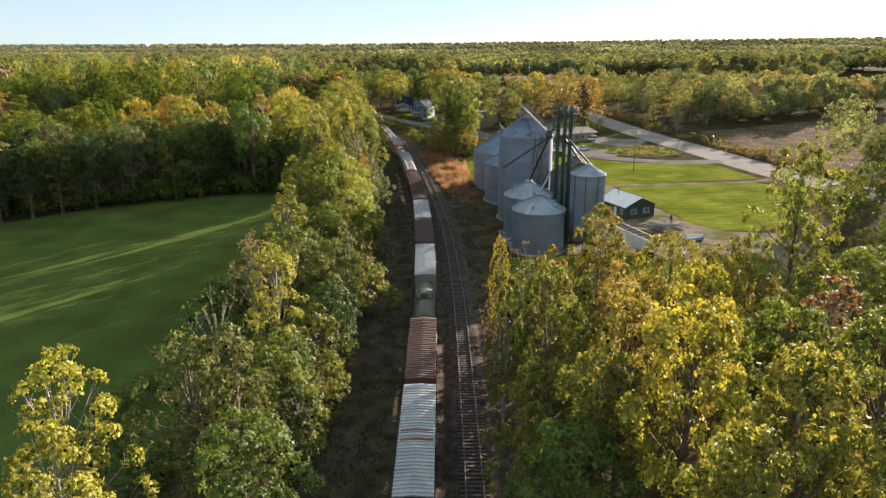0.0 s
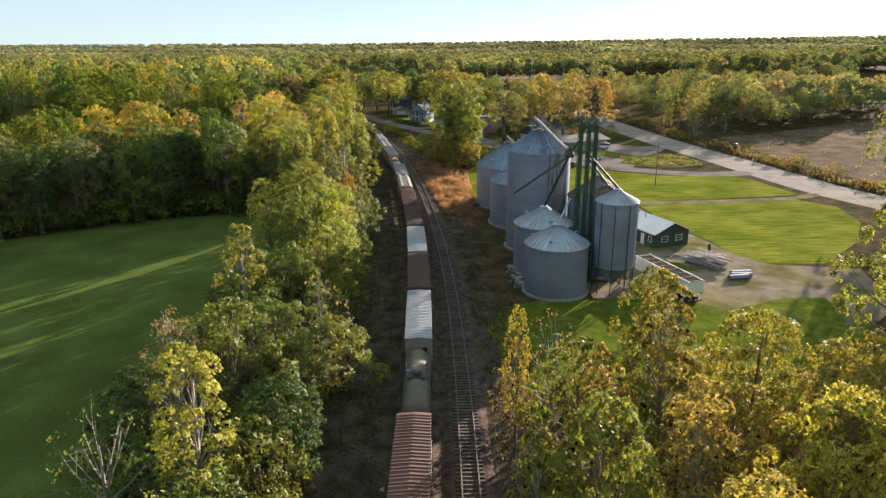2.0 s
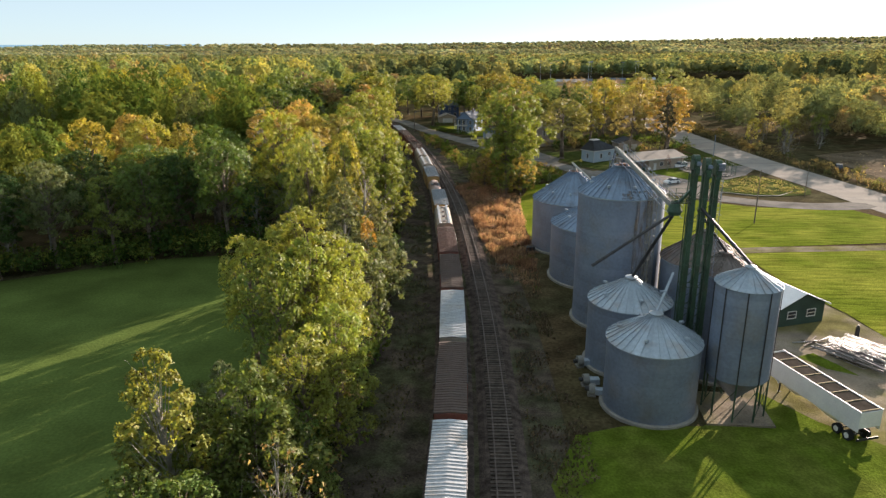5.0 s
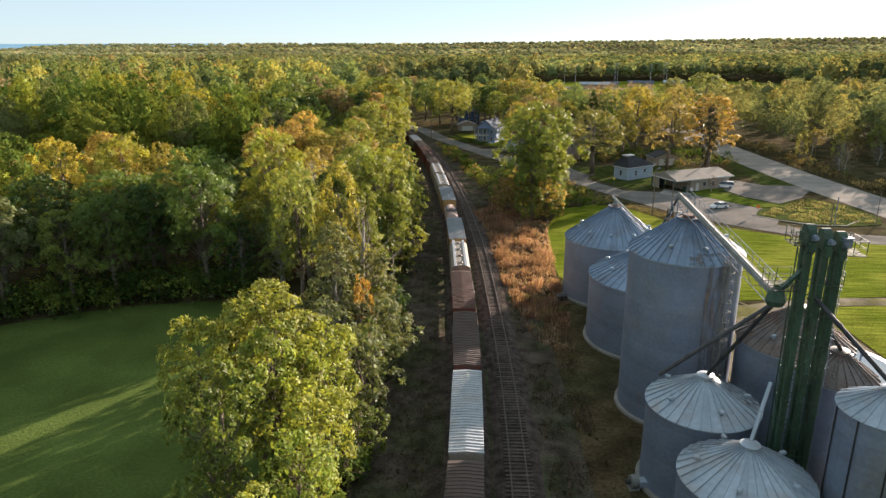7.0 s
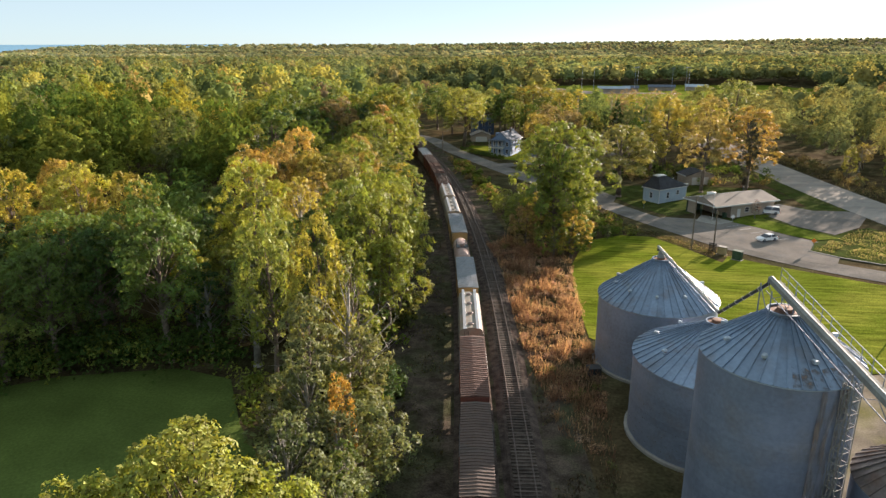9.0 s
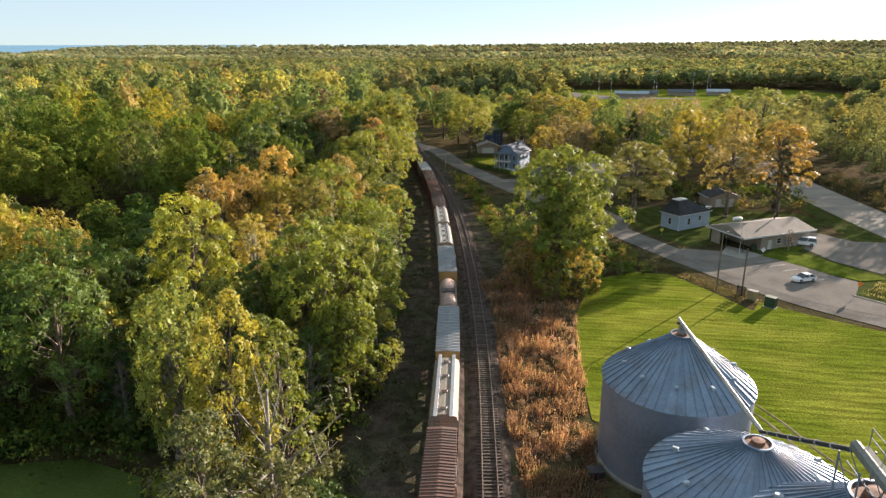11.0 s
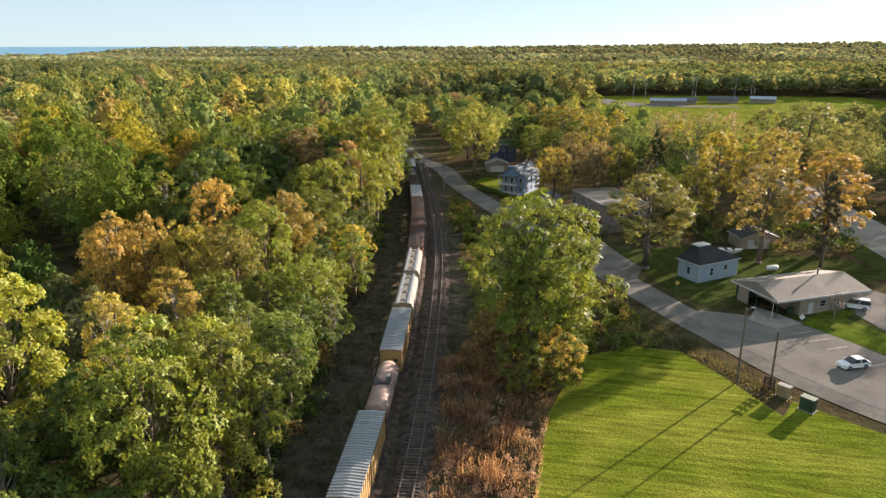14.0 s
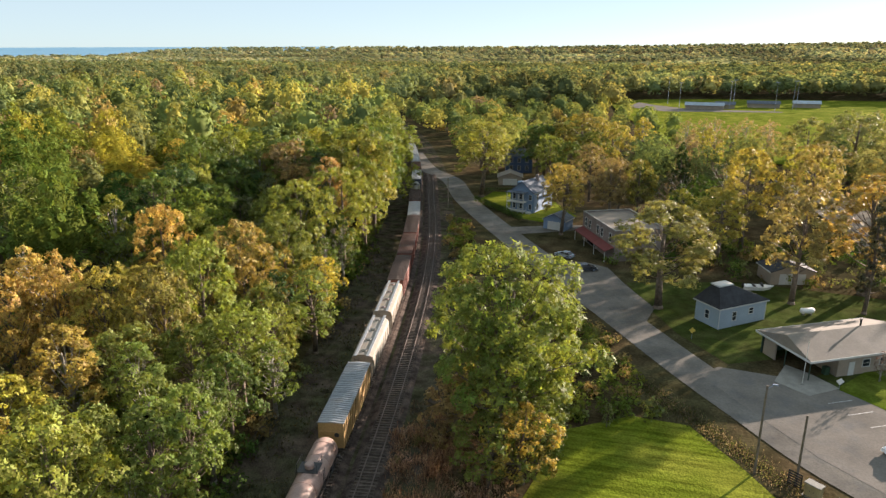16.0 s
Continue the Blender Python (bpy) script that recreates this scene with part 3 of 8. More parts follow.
class TreeKind:
    """A trunk with limbs and a crown of leaves, to be planted many times."""

    def __init__(self, seed, form, height, radius, leaves, size, mat, bare=0.0):
        fine = size < 0.5
        r = np.random.default_rng(seed)
        self.height = height
        cl = crown_lobes(r, form, height, radius)
        v, f = leaf_cloud(r, cl, height, leaves * (1 - bare), size, 0.42, 14 if fine else 10)
        self.crown = raw_mesh("crown", v, f, M["leaf"])
        g = Geo()
        base = height * 0.020 + 0.05
        top = Vector((r.normal() * 0.3, r.normal() * 0.3, height * 0.80))
        mid = Vector((r.normal() * 0.25, r.normal() * 0.25, height * 0.35))
        g.tube((0, 0, -0.3), (0, 0, height * 0.03), base * 1.5, base, 8)
        g.tube((0, 0, height * 0.03), mid, base, base * 0.72, 8)
        g.tube(mid, top, base * 0.72, base * 0.2, 7)
        for i, c in enumerate(cl if fine else cl[::2]):
            u = max(0.18, min(0.75, (c[2] / height) * 0.72))
            s = mid * (u / 0.35) if u < 0.35 else mid + (top - mid) * ((u - 0.35) / 0.45)
            e = Vector(c[:3])
            k = s + (e - s) * 0.5 + Vector((0, 0, (e - s).length * -0.05))
            lr = base * (0.32 - 0.20 * c[2] / height)
            g.tube(s, k, lr, lr * 0.65, 4, False)
            g.tube(k, e, lr * 0.65, lr * 0.25, 3, False)
            for j in range((1 if not bare else 4) if fine else 0):
                q = e + Vector(r.normal(size=3)) * c[3] * 0.6
                g.tube(k + (e - k) * (0.3 + 0.2 * j % 1), q, lr * 0.3, lr * 0.08, 3, False)
        self.wood = g.mesh("trunk", mat, True)


def kinds(fine, size):
    """One of each form, with so many leaves of that size on a tree."""
    B, P = M["bark"], M["pale_bark"]
    q = fine
    return {
        "round": [TreeKind(11, "round", 18, 6.0, 7200 * q, 0.40 * size, B), TreeKind(12, "round", 18, 6.4, 7200 * q, 0.40 * size, B), TreeKind(13, "round", 17, 5.6, 6600 * q, 0.40 * size, B)],
        "tall": [TreeKind(21, "tall", 20, 4.6, 6200 * q, 0.38 * size, P), TreeKind(22, "tall", 20, 5.0, 6200 * q, 0.38 * size, B), TreeKind(23, "tall", 19, 4.2, 6000 * q, 0.36 * size, P, 0.1)],
        "bushy": [TreeKind(31, "bushy", 11, 4.4, 5200 * q, 0.33 * size, B), TreeKind(32, "bushy", 10, 4.8, 5200 * q, 0.33 * size, B)],
        "cone": [TreeKind(41, "cone", 19, 4.6, 5500 * q, 0.42 * size, B)],
        "thin": [TreeKind(51, "tall", 15, 4.0, 3500 * q, 0.30 * size, P, 0.5), TreeKind(52, "bushy", 10, 4.5, 900 * q, 0.24 * size, P, 0.6)],
    }


FINE_KINDS, NEAR_KINDS, FAR_KINDS = kinds(1.25, 0.86), kinds(0.70, 1.14), kinds(0.50, 1.3)
PLANTED = []
WORDS = {(0.11, 0.06, 0.05): "dark red", LIMEGOLD: "lime yellow", FRESH: "fresh green", GOLDOLIVE: "olive-gold", YELLOWGREEN: "yellow-green", GREEN: "green", DEEP: "dark green", OLIVE: "olive green", LIME: "lime green", YELLOW: "bright yellow", GOLD: "golden", ORANGE: "orange",
         RUSSET: "russet brown", GREYGREEN: "grey-green"}


def plant(x, y, height, kind, tint, label="", category="tree", group="", which=None, wide=1.0):
    """One tree with its trunk and crown."""
    ks = (FINE_KINDS if y < 82 and height > 12 else NEAR_KINDS if y < 232 else FAR_KINDS)[kind]
    k = ks[(which if which is not None else rng.randrange(len(ks))) % len(ks)]
    s = height / k.height
    w = s * wide * rng.uniform(0.92, 1.1)
    word = WORDS.get(tint, "autumn")
    label = label or f"{word} {'conical' if kind == 'cone' else 'leafy' if kind != 'thin' else 'thinly leaved'} broadleaf tree in early autumn"
    ob = thing("tree", label, category, Matrix.Translation((x, y, terrain(x, y))) @ Matrix.Rotation(rng.uniform(0, math.tau), 4, 'Z') @ Matrix.Diagonal((w, w, s, 1)), group)
    part("trunk", k.wood, None, ob)
    c = part("crown", k.crown, None, ob, f"{word} leaves")
    j = rng.uniform(0.88, 1.12)
    c.color = (tint[0] * j * rng.uniform(0.9, 1.1), tint[1] * j, tint[2] * j, 1)
    PLANTED.append((x, y, w * 4.5))
    return ob


def pick(*pairs):
    t = rng.random() * sum(w for _, w in pairs)
    for v, w in pairs:
        t -= w
        if t <= 0:
            return v
    return pairs[-1][0]


def wood_height(x, y):
    """Young growth by the railway, tall old woods further in."""
    d = track_x(y) - x
    if d < 0:
        return rng.uniform(15, 22) if y < 400 else rng.uniform(11, 17)
    tall = y - 0.12 * (x + 60) > 240 if x < -50 else y > 225
    h = 15.5 + 10 * max(smoothstep(24, 48, d), smoothstep(265, 300, y)) if tall else 15 + 4 * smoothstep(35, 70, d)
    return h * rng.uniform(0.70, 1.14)


def low_gap(x, y, h):
    """Two gaps in the belt, where only low growth stands and the sun comes through to the field."""
    b = 0.804 * x - 0.595 * y
    if x < track_x(y) and y < 190 and (abs(b + 117.5) < 4.5 or abs(b + 87) < 3.0):
        return min(h, 6.5)
    return h


def free(x, y, d):
    return all((x - a) ** 2 + (y - b) ** 2 > d * d for a, b, _ in PLANTED)


def grove(count, xr, yr, hr, gap, tints, kinds, ok, group):
    """Trees set at random, a gap apart, where ok allows."""
    made = tries = 0
    while made < count and tries < count * 60:
        tries += 1
        x, y = rng.uniform(*xr), rng.uniform(*yr)
        if ok(x, y) and free(x, y, gap):
            plant(x, y, low_gap(x, y, rng.uniform(*hr) if hr else wood_height(x, y)), pick(*kinds), pick(*tints), group=group)
            made += 1


MIXED = [(GREEN, 3), (OLIVE, 3), (DEEP, 1.5), (LIME, 1.3), (YELLOW, 0.5), (GREYGREEN, 1.2), (ORANGE, 0.2), (GOLD, 0.4), (RUSSET, 0.2)]
ALL = [("round", 3), ("tall", 3), ("bushy", 1)]

# single trees that stand out
for x, y, h, kind, tint, wide in [
    (5.2, 226, 27, "round", FRESH, 0.98), (4.0, 224.5, 23, "round", FRESH, 0.72), (6.5, 230, 12, "bushy", OLIVE, 1.2), (2.0, 232, 11, "bushy", GOLD, 1.1), (8.5, 225.5, 9, "bushy", OLIVE, 1.0),
    (-1.5, 228, 9, "bushy", RUSSET, 1.1), (-3, 240, 9, "bushy", OLIVE, 1.2), (1, 246, 10, "bushy", GREEN, 1.1), (5, 240, 10, "bushy", OLIVE, 1.1), (-7, 254, 7, "bushy", OLIVE, 1.1),
    (-27.2, 363.5, 24.8, "round", (0.23, 0.22, 0.032), 1.3), (-8, 379, 19, "round", OLIVE, 1.0), (-1, 371, 18, "round", GREEN, 1.0), (5, 383, 20, "round", OLIVE, 1.0), (-14, 396, 20, "round", GREEN, 1.1), (-37, 409, 19, "round", OLIVE, 1.1), (-5, 399, 20, "round", GOLDOLIVE, 1.0), (-46, 424, 20, "round", GREEN, 1.1), (-30, 425, 21, "round", OLIVE, 1.1), (1.6, 325, 18.8, "round", (0.32, 0.25, 0.04), 1.1), (0.5, 407, 23.6, "round", GOLDOLIVE, 1.6), (23.6, 279.4, 20.3, "round", (0.22, 0.205, 0.05), 1.7), (36.5, 309, 17.4, "round", (0.31, 0.26, 0.035), 1.2), (7.5, 231, 21.4, "round", (0.20, 0.25, 0.03), 0.95), (7.5, 222, 10, "bushy", GOLD, 1.0), (4, 220.5, 9, "bushy", OLIVE, 1.0),
    (43.2, 321, 24.5, "round", (0.34, 0.275, 0.035), 1.1), (47.4, 287.6, 21.3, "round", (0.25, 0.22, 0.065), 1.15), (57.5, 326, 25, "round", (0.30, 0.225, 0.06), 0.9), (61.8, 296.5, 24.3, "tall", (0.38, 0.24, 0.04), 1.5), (58.8, 285.5, 21.2, "cone", (0.10, 0.09, 0.05), 0.7), (73.6, 404, 23.5, "round", (0.20, 0.215, 0.06), 1.2), (88.5, 408, 26, "round", (0.22, 0.23, 0.065), 1.45), (70, 372, 20, "round", (0.25, 0.22, 0.06), 1.2),
    (62, 350, 21, "round", YELLOW, 1.1), (15, 345, 17, "round", RUSSET, 1.0), (6, 365, 18, "round", RUSSET, 1.0), (30, 335, 17, "thin", RUSSET, 1.1), (42, 345, 18, "thin", GREYGREEN, 1.1),
    (-12, 400, 20, "round", OLIVE, 1.2), (4, 420, 20, "round", GREYGREEN, 1.2), (22, 430, 20, "tall", YELLOW, 1.3), (53, 258.0, 5, "thin", (0.11, 0.06, 0.05), 1.0),
    (16, 236, 3.5, "bushy", GREYGREEN, 0.6), (11.6, 392, 22.5, "round", GOLDOLIVE, 1.0), (-9.3, 410, 19.5, "round", OLIVE, 1.0), (43, 402, 19.5, "round", YELLOWGREEN, 1.0), (31, 352, 21, "cone", DEEP, 0.9), (13, 336, 19, "round", RUSSET, 0.9), (20, 340, 18, "round", GOLDOLIVE, 0.9), (29, 318, 15, "round", OLIVE, 0.8), (72, 118, 15, "round", OLIVE, 0.9), (84, 130, 15, "round", GREEN, 0.9)]:
    plant(x, y, h, kind, tint, wide=wide)
for x, y, h in ((38.5, 436, 19), (43.5, 428, 20.5), (49, 439, 19.5), (54, 431, 18.5), (59.5, 437, 20), (64.5, 429, 18.5), (68.5, 440, 19)):
    plant(x, y, h, "thin", (0.27, 0.19, 0.09), "tall thinly leaved tree in a row before the playing field", which=0, wide=1.15, group="row of half-bare trees")
for x, y, h, kind, tint, wide in [
    (13.2, 44, 21.3, "tall", (0.31, 0.255, 0.045), 0.75), (15.2, 37.4, 22.8, "round", (0.33, 0.31, 0.03), 0.55), (20, 32.5, 21.3, "round", YELLOWGREEN, 0.62), (14.2, 27, 20, "round", YELLOWGREEN, 0.6),
    (9, 52.8, 19.4, "round", OLIVE, 0.55), (5.6, 55, 17.6, "tall", OLIVE, 0.5), (15.8, 57, 18, "tall", (0.29, 0.24, 0.045), 0.8), (22.5, 54, 19, "round", (0.33, 0.31, 0.03), 0.62), (26.5, 60.2, 19.3, "round", GOLDOLIVE, 0.62),
    (24.6, 68.7, 17.8, "round", GOLDOLIVE, 0.65), (17.2, 69, 20.6, "tall", GOLDOLIVE, 0.85), (18.3, 75, 18.8, "round", (0.20, 0.19, 0.03), 0.6), (10.4, 60.3, 18.6, "tall", GOLD, 0.6), (10.8, 41.7, 17, "round", OLIVE, 0.6),
    (11, 69.5, 14.8, "bushy", OLIVE, 0.7), (6.7, 74.8, 15.8, "tall", (0.34, 0.27, 0.03), 0.38), (46, 84, 24.8, "round", (0.20, 0.22, 0.035), 0.7), (32, 51, 19, "tall", (0.22, 0.115, 0.05), 0.95), (24, 43, 20, "round", OLIVE, 0.7), (29, 40, 20, "round", OLIVE, 0.8),
    (8.5, 36, 14, "bushy", GREEN, 0.8), (8, 47, 13, "bushy", OLIVE, 0.8), (13, 64, 14, "round", OLIVE, 0.8), (20, 62, 15, "round", GOLDOLIVE, 0.8), (31, 66, 15, "round", GOLDOLIVE, 0.9), (36, 72, 14, "round", OLIVE, 0.9), (42, 64, 17, "round", OLIVE, 0.9),
    (7.5, 64, 8, "bushy", OLIVE, 0.8), (14, 78, 9, "bushy", GOLDOLIVE, 0.9), (24, 77, 10, "bushy", GOLDOLIVE, 1.0), (7, 82, 5, "bushy", RUSSET, 0.8), (30, 77, 9, "bushy", OLIVE, 1.0), (38, 80, 8, "bushy", OLIVE, 1.0),
    (50, 72, 15, "round", GREEN, 0.9), (53, 88, 8, "bushy", OLIVE, 1.0), (60, 95, 7, "bushy", GREEN, 1.0), (68, 104, 8, "bushy", OLIVE, 1.0)]:
    plant(x, y, h, kind, tint, wide=wide, group="trees south of the grain bins")
plant(9.8, 76.2, 14.8, "thin", RUSSET, "bare pale-limbed dead tree with few leaves", which=1, wide=0.72)
plant(-13, 89.6, 14.2, "thin", RUSSET, "bare grey dead tree among the green ones", which=1, wide=0.55)

# trees of the belt between the field and the railway
BIRCH = (0.15, 0.18, 0.045)
for x, y, h, kind, tint, wide in [
    (-23.4, 37, 19.6, "tall", (0.31, 0.32, 0.03), 0.78), (-20.3, 29.7, 18.8, "tall", YELLOW, 0.85), (-19.2, 45, 17, "tall", BIRCH, 0.85), (-16.2, 46.4, 17, "tall", BIRCH, 0.75), (-13.4, 39, 13.4, "bushy", GREEN, 0.8),
    (-15, 52.8, 11.4, "bushy", OLIVE, 0.8), (-16.2, 60.3, 19.2, "tall", (0.31, 0.315, 0.035), 0.78), (-21.6, 59.5, 15, "thin", OLIVE, 0.6), (-11.6, 60.3, 7.4, "bushy", OLIVE, 0.8), (-13.2, 64, 11, "bushy", OLIVE, 0.85),
    (-20.6, 69.2, 17.6, "thin", RUSSET, 0.6), (-17.1, 72.6, 17.5, "tall", OLIVE, 0.95), (-14.9, 80.8, 13.4, "round", GREEN, 0.8), (-11.4, 86.4, 9.4, "bushy", OLIVE, 0.9), (-22.1, 92.5, 18.2, "tall", LIME, 0.8), (-18.5, 85, 13, "round", GREEN, 0.8),
    (-18, 98, 14, "round", OLIVE, 0.8), (-15.5, 104, 14.5, "round", LIMEGOLD, 0.72), (-14.6, 112.5, 13.5, "round", LIMEGOLD, 0.75), (-15.6, 118, 14.5, "round", LIMEGOLD, 0.7), (-13.4, 107, 11, "bushy", OLIVE, 0.8), (-20.7, 114, 18.1, "round", OLIVE, 0.62), (-19.3, 120.6, 18.0, "round", LIMEGOLD, 0.7), (-26.5, 123, 17.3, "round", LIMEGOLD, 0.7), (-20.8, 125.2, 20.5, "tall", LIMEGOLD, 1.0),
    (-23.6, 127.5, 18.2, "round", LIMEGOLD, 0.65), (-17.1, 127, 15.8, "round", LIMEGOLD, 0.65), (-15.5, 134, 12, "bushy", GREYGREEN, 0.8), (-19.5, 137, 14, "tall", GREYGREEN, 0.9), (-17.0, 143.4, 14.2, "round", (0.40, 0.22, 0.03), 0.3), (-16.6, 141, 12, "tall", GREYGREEN, 0.9), (-15.6, 144, 11, "bushy", GREYGREEN, 0.8), (-18.6, 142, 12.2, "tall", GREYGREEN, 0.9),
    (-20.6, 145.4, 16.2, "tall", GREYGREEN, 0.85), (-22.1, 150.8, 18.7, "tall", GREYGREEN, 0.85), (-17.3, 152.4, 14.7, "tall", GREYGREEN, 0.85), (-15.5, 147.5, 10, "bushy", GREYGREEN, 0.8)]:
    plant(x, y, h, kind, tint, wide=wide * 1.12, group="trees between field and railway")

# trees of the wood's edge along the railway and the field
for x, y, h, kind, tint, wide in [
    (-30.6, 162.7, 23.4, "round", (0.21, 0.22, 0.035), 0.42), (-23.1, 158.2, 24.4, "round", (0.24, 0.245, 0.03), 0.40), (-20.5, 157.6, 20.4, "thin", GREYGREEN, 0.8), (-20.6, 161.8, 21, "tall", LIME, 0.5), (-19.6, 166.5, 6.5, "bushy", GREYGREEN, 0.7), (-26, 169.5, 18, "tall", OLIVE, 0.8),
    (-23.5, 177, 13.4, "tall", GREEN, 0.9), (-20.2, 180.5, 15.6, "round", LIME, 0.62), (-23.3, 182.5, 21.8, "round", LIME, 0.6), (-20.6, 186, 14, "bushy", LIME, 0.8), (-22.2, 191, 21.6, "round", LIME, 0.62), (-27.6, 187, 22.4, "round", LIME, 0.58), (-32, 185, 18.2, "tall", GREEN, 0.9),
    (-26.4, 195.8, 19.4, "round", OLIVE, 0.65), (-22.4, 202, 17.6, "tall", FRESH, 0.9), (-21.4, 197.6, 13.6, "tall", GREEN, 0.8), (-23.6, 208.3, 15, "round", FRESH, 0.7), (-42.9, 188.3, 25.4, "round", (0.30, 0.315, 0.03), 0.62), (-38.5, 197.5, 20.6, "tall", (0.36, 0.275, 0.04), 0.9), (-40, 210.8, 18.8, "tall", (0.40, 0.275, 0.045), 0.9),
    (-71, 188.3, 24, "round", YELLOW, 0.6), (-76, 192, 23.6, "round", GOLD, 0.62), (-84, 189, 23, "round", YELLOW, 0.62), (-64, 190, 22, "round", GOLD, 0.5), (-52.4, 176.6, 23.2, "round", GREEN, 0.62), (-47.8, 169.8, 21.6, "round", GREEN, 0.66), (-57.5, 171, 18.5, "round", DEEP, 0.8), (-64, 174, 20, "round", GREEN, 0.8), (-36, 170, 17, "tall", OLIVE, 0.9), (-34, 178, 18, "tall", OLIVE, 0.9),
    (-50.7, 221, 22.6, "round", (0.37, 0.265, 0.05), 0.52), (-52.2, 215.6, 22, "round", (0.41, 0.28, 0.05), 0.5), (-45.8, 223, 21.2, "round", GOLD, 0.52), (-60, 226, 21.5, "tall", (0.38, 0.27, 0.05), 0.85), (-29.5, 227, 15.8, "round", LIME, 0.7), (-25.4, 227.6, 11, "tall", FRESH, 1.0), (-28.6, 246, 14.4, "tall", FRESH, 1.0),
    (-39.6, 226.5, 20.2, "round", (0.31, 0.25, 0.055), 0.55), (-38.7, 233, 22.2, "round", LIME, 0.6), (-41, 247.3, 20.8, "round", (0.33, 0.25, 0.06), 0.6), (-39.7, 257.9, 19.3, "round", OLIVE, 0.7), (-55.5, 248, 22.6, "round", (0.37, 0.27, 0.055), 0.58), (-42.9, 271, 23, "round", LIMEGOLD, 0.7), (-34, 214, 16, "tall", FRESH, 1.0), (-33, 222, 15, "round", OLIVE, 0.8),
    (-43.4, 303, 29.3, "round", OLIVE, 0.68), (-40.6, 297.6, 23, "round", LIMEGOLD, 0.66), (-44, 312, 27, "round", LIME, 0.75), (-55, 345, 26, "round", OLIVE, 0.9), (-58, 362, 26, "round", OLIVE, 0.9), (-62, 372, 25, "round", LIME, 0.9)]:
    plant(x, y, h, kind, tint, wide=wide * 1.3, group="woodland edge trees")

grove(54, (-36, -12), (18, 158), (7.5, 12.5), 3.3, [((0.12, 0.145, 0.025), 3), (GREEN, 3), (GREYGREEN, 2), (DEEP, 1), (LIME, 0.7), (YELLOW, 0.1)], ALL,
      lambda x, y: x < track_x(y) - 10 and not inside(x - 4.5, y, FIELD) and not (y < 56 and x < -15) and not (114 < y < 147 and x < -17) and not (56 < y < 98 and x < -24), "trees between field and railway")
grove(90, (-75, -18), (168, 330), None, 5.0, MIXED, ALL, lambda x, y: track_x(y) - 48 < x < track_x(y) - 11.5 and not inside(x, y, FIELD) and not (x < -52 and 233 < y - 0.12 * (x + 60) < 245), "woodland edge trees")
grove(26, (9, 95), (10, 115), (11, 16), 5.0, [(GOLDOLIVE, 2), (YELLOWGREEN, 2), (OLIVE, 3), (GREEN, 2), (LIME, 1.0), (RUSSET, 0.7)], ALL,
      lambda x, y: x > 10 + max(0, (y - 70) * 0.25) and not any(inside(x, y, p) for p in (LAWN_SILO, YARD)) and y < 92 + (x - 40) * 0.9, "trees south of the grain bins")


grove(32, (-125, -40), (118, 188), (15, 20), 5.6, [(GREEN, 3), (OLIVE, 1.2), (DEEP, 3), (GREYGREEN, 1), (LIME, 0.3)], [("round", 3), ("tall", 2)],
      lambda x, y: not inside(x, y, FIELD) and inside(x, y - 22, FIELD), "woodland edge trees by the field")


grove(12, (92, 128), (284, 345), (7, 12), 5.0, [(OLIVE, 3), (GOLDOLIVE, 2), (RUSSET, 1.5), (LIME, 1), (GREYGREEN, 2)], [("round", 3), ("tall", 2), ("thin", 1)],
      lambda x, y: not inside(x, y - 3, PLOUGH) and min((p.x - x) ** 2 + (p.y - y) ** 2 for p in HIGHWAY) > 110, "trees across the highway")


def wood_shapes(count, leaves, size, twigs, whole=False):
    """Crowns one metre high, to be set side by side in woods: sprays of leaves round a lumpy core."""
    bm = bmesh.new()
    bmesh.ops.create_icosphere(bm, subdivisions=2, radius=1.0)
    ball = np.array([v.co[:] for v in bm.verts])
    faces = np.array([[v.index for v in f.verts] for f in bm.faces])
    bm.free()
    out = []
    for k in range(count):
        r = np.random.default_rng(300 + k)
        lobes = crown_lobes(r, "round" if k % 3 else "tall", 1.0, r.uniform(0.27, 0.40))
        lo = np.array(lobes)
        mid = np.array([0, 0, 0.62])
        # the core lies within the lobes
        v = ball * np.clip(np.max(ball @ (lo[:, :3] - mid).T - 0.25 * lo[:, 3], axis=1), 0.16, 1)[:, None] * 0.80 + mid
        f = faces if whole else faces[np.all(v[faces][:, :, 2] > 0.5, axis=1)]
        lv, lf = leaf_cloud(r, lobes, 1.0, leaves, size, 0.38, twigs)
        out.append((np.concatenate([v, lv]), np.concatenate([f, lf + len(v)])))
    return out


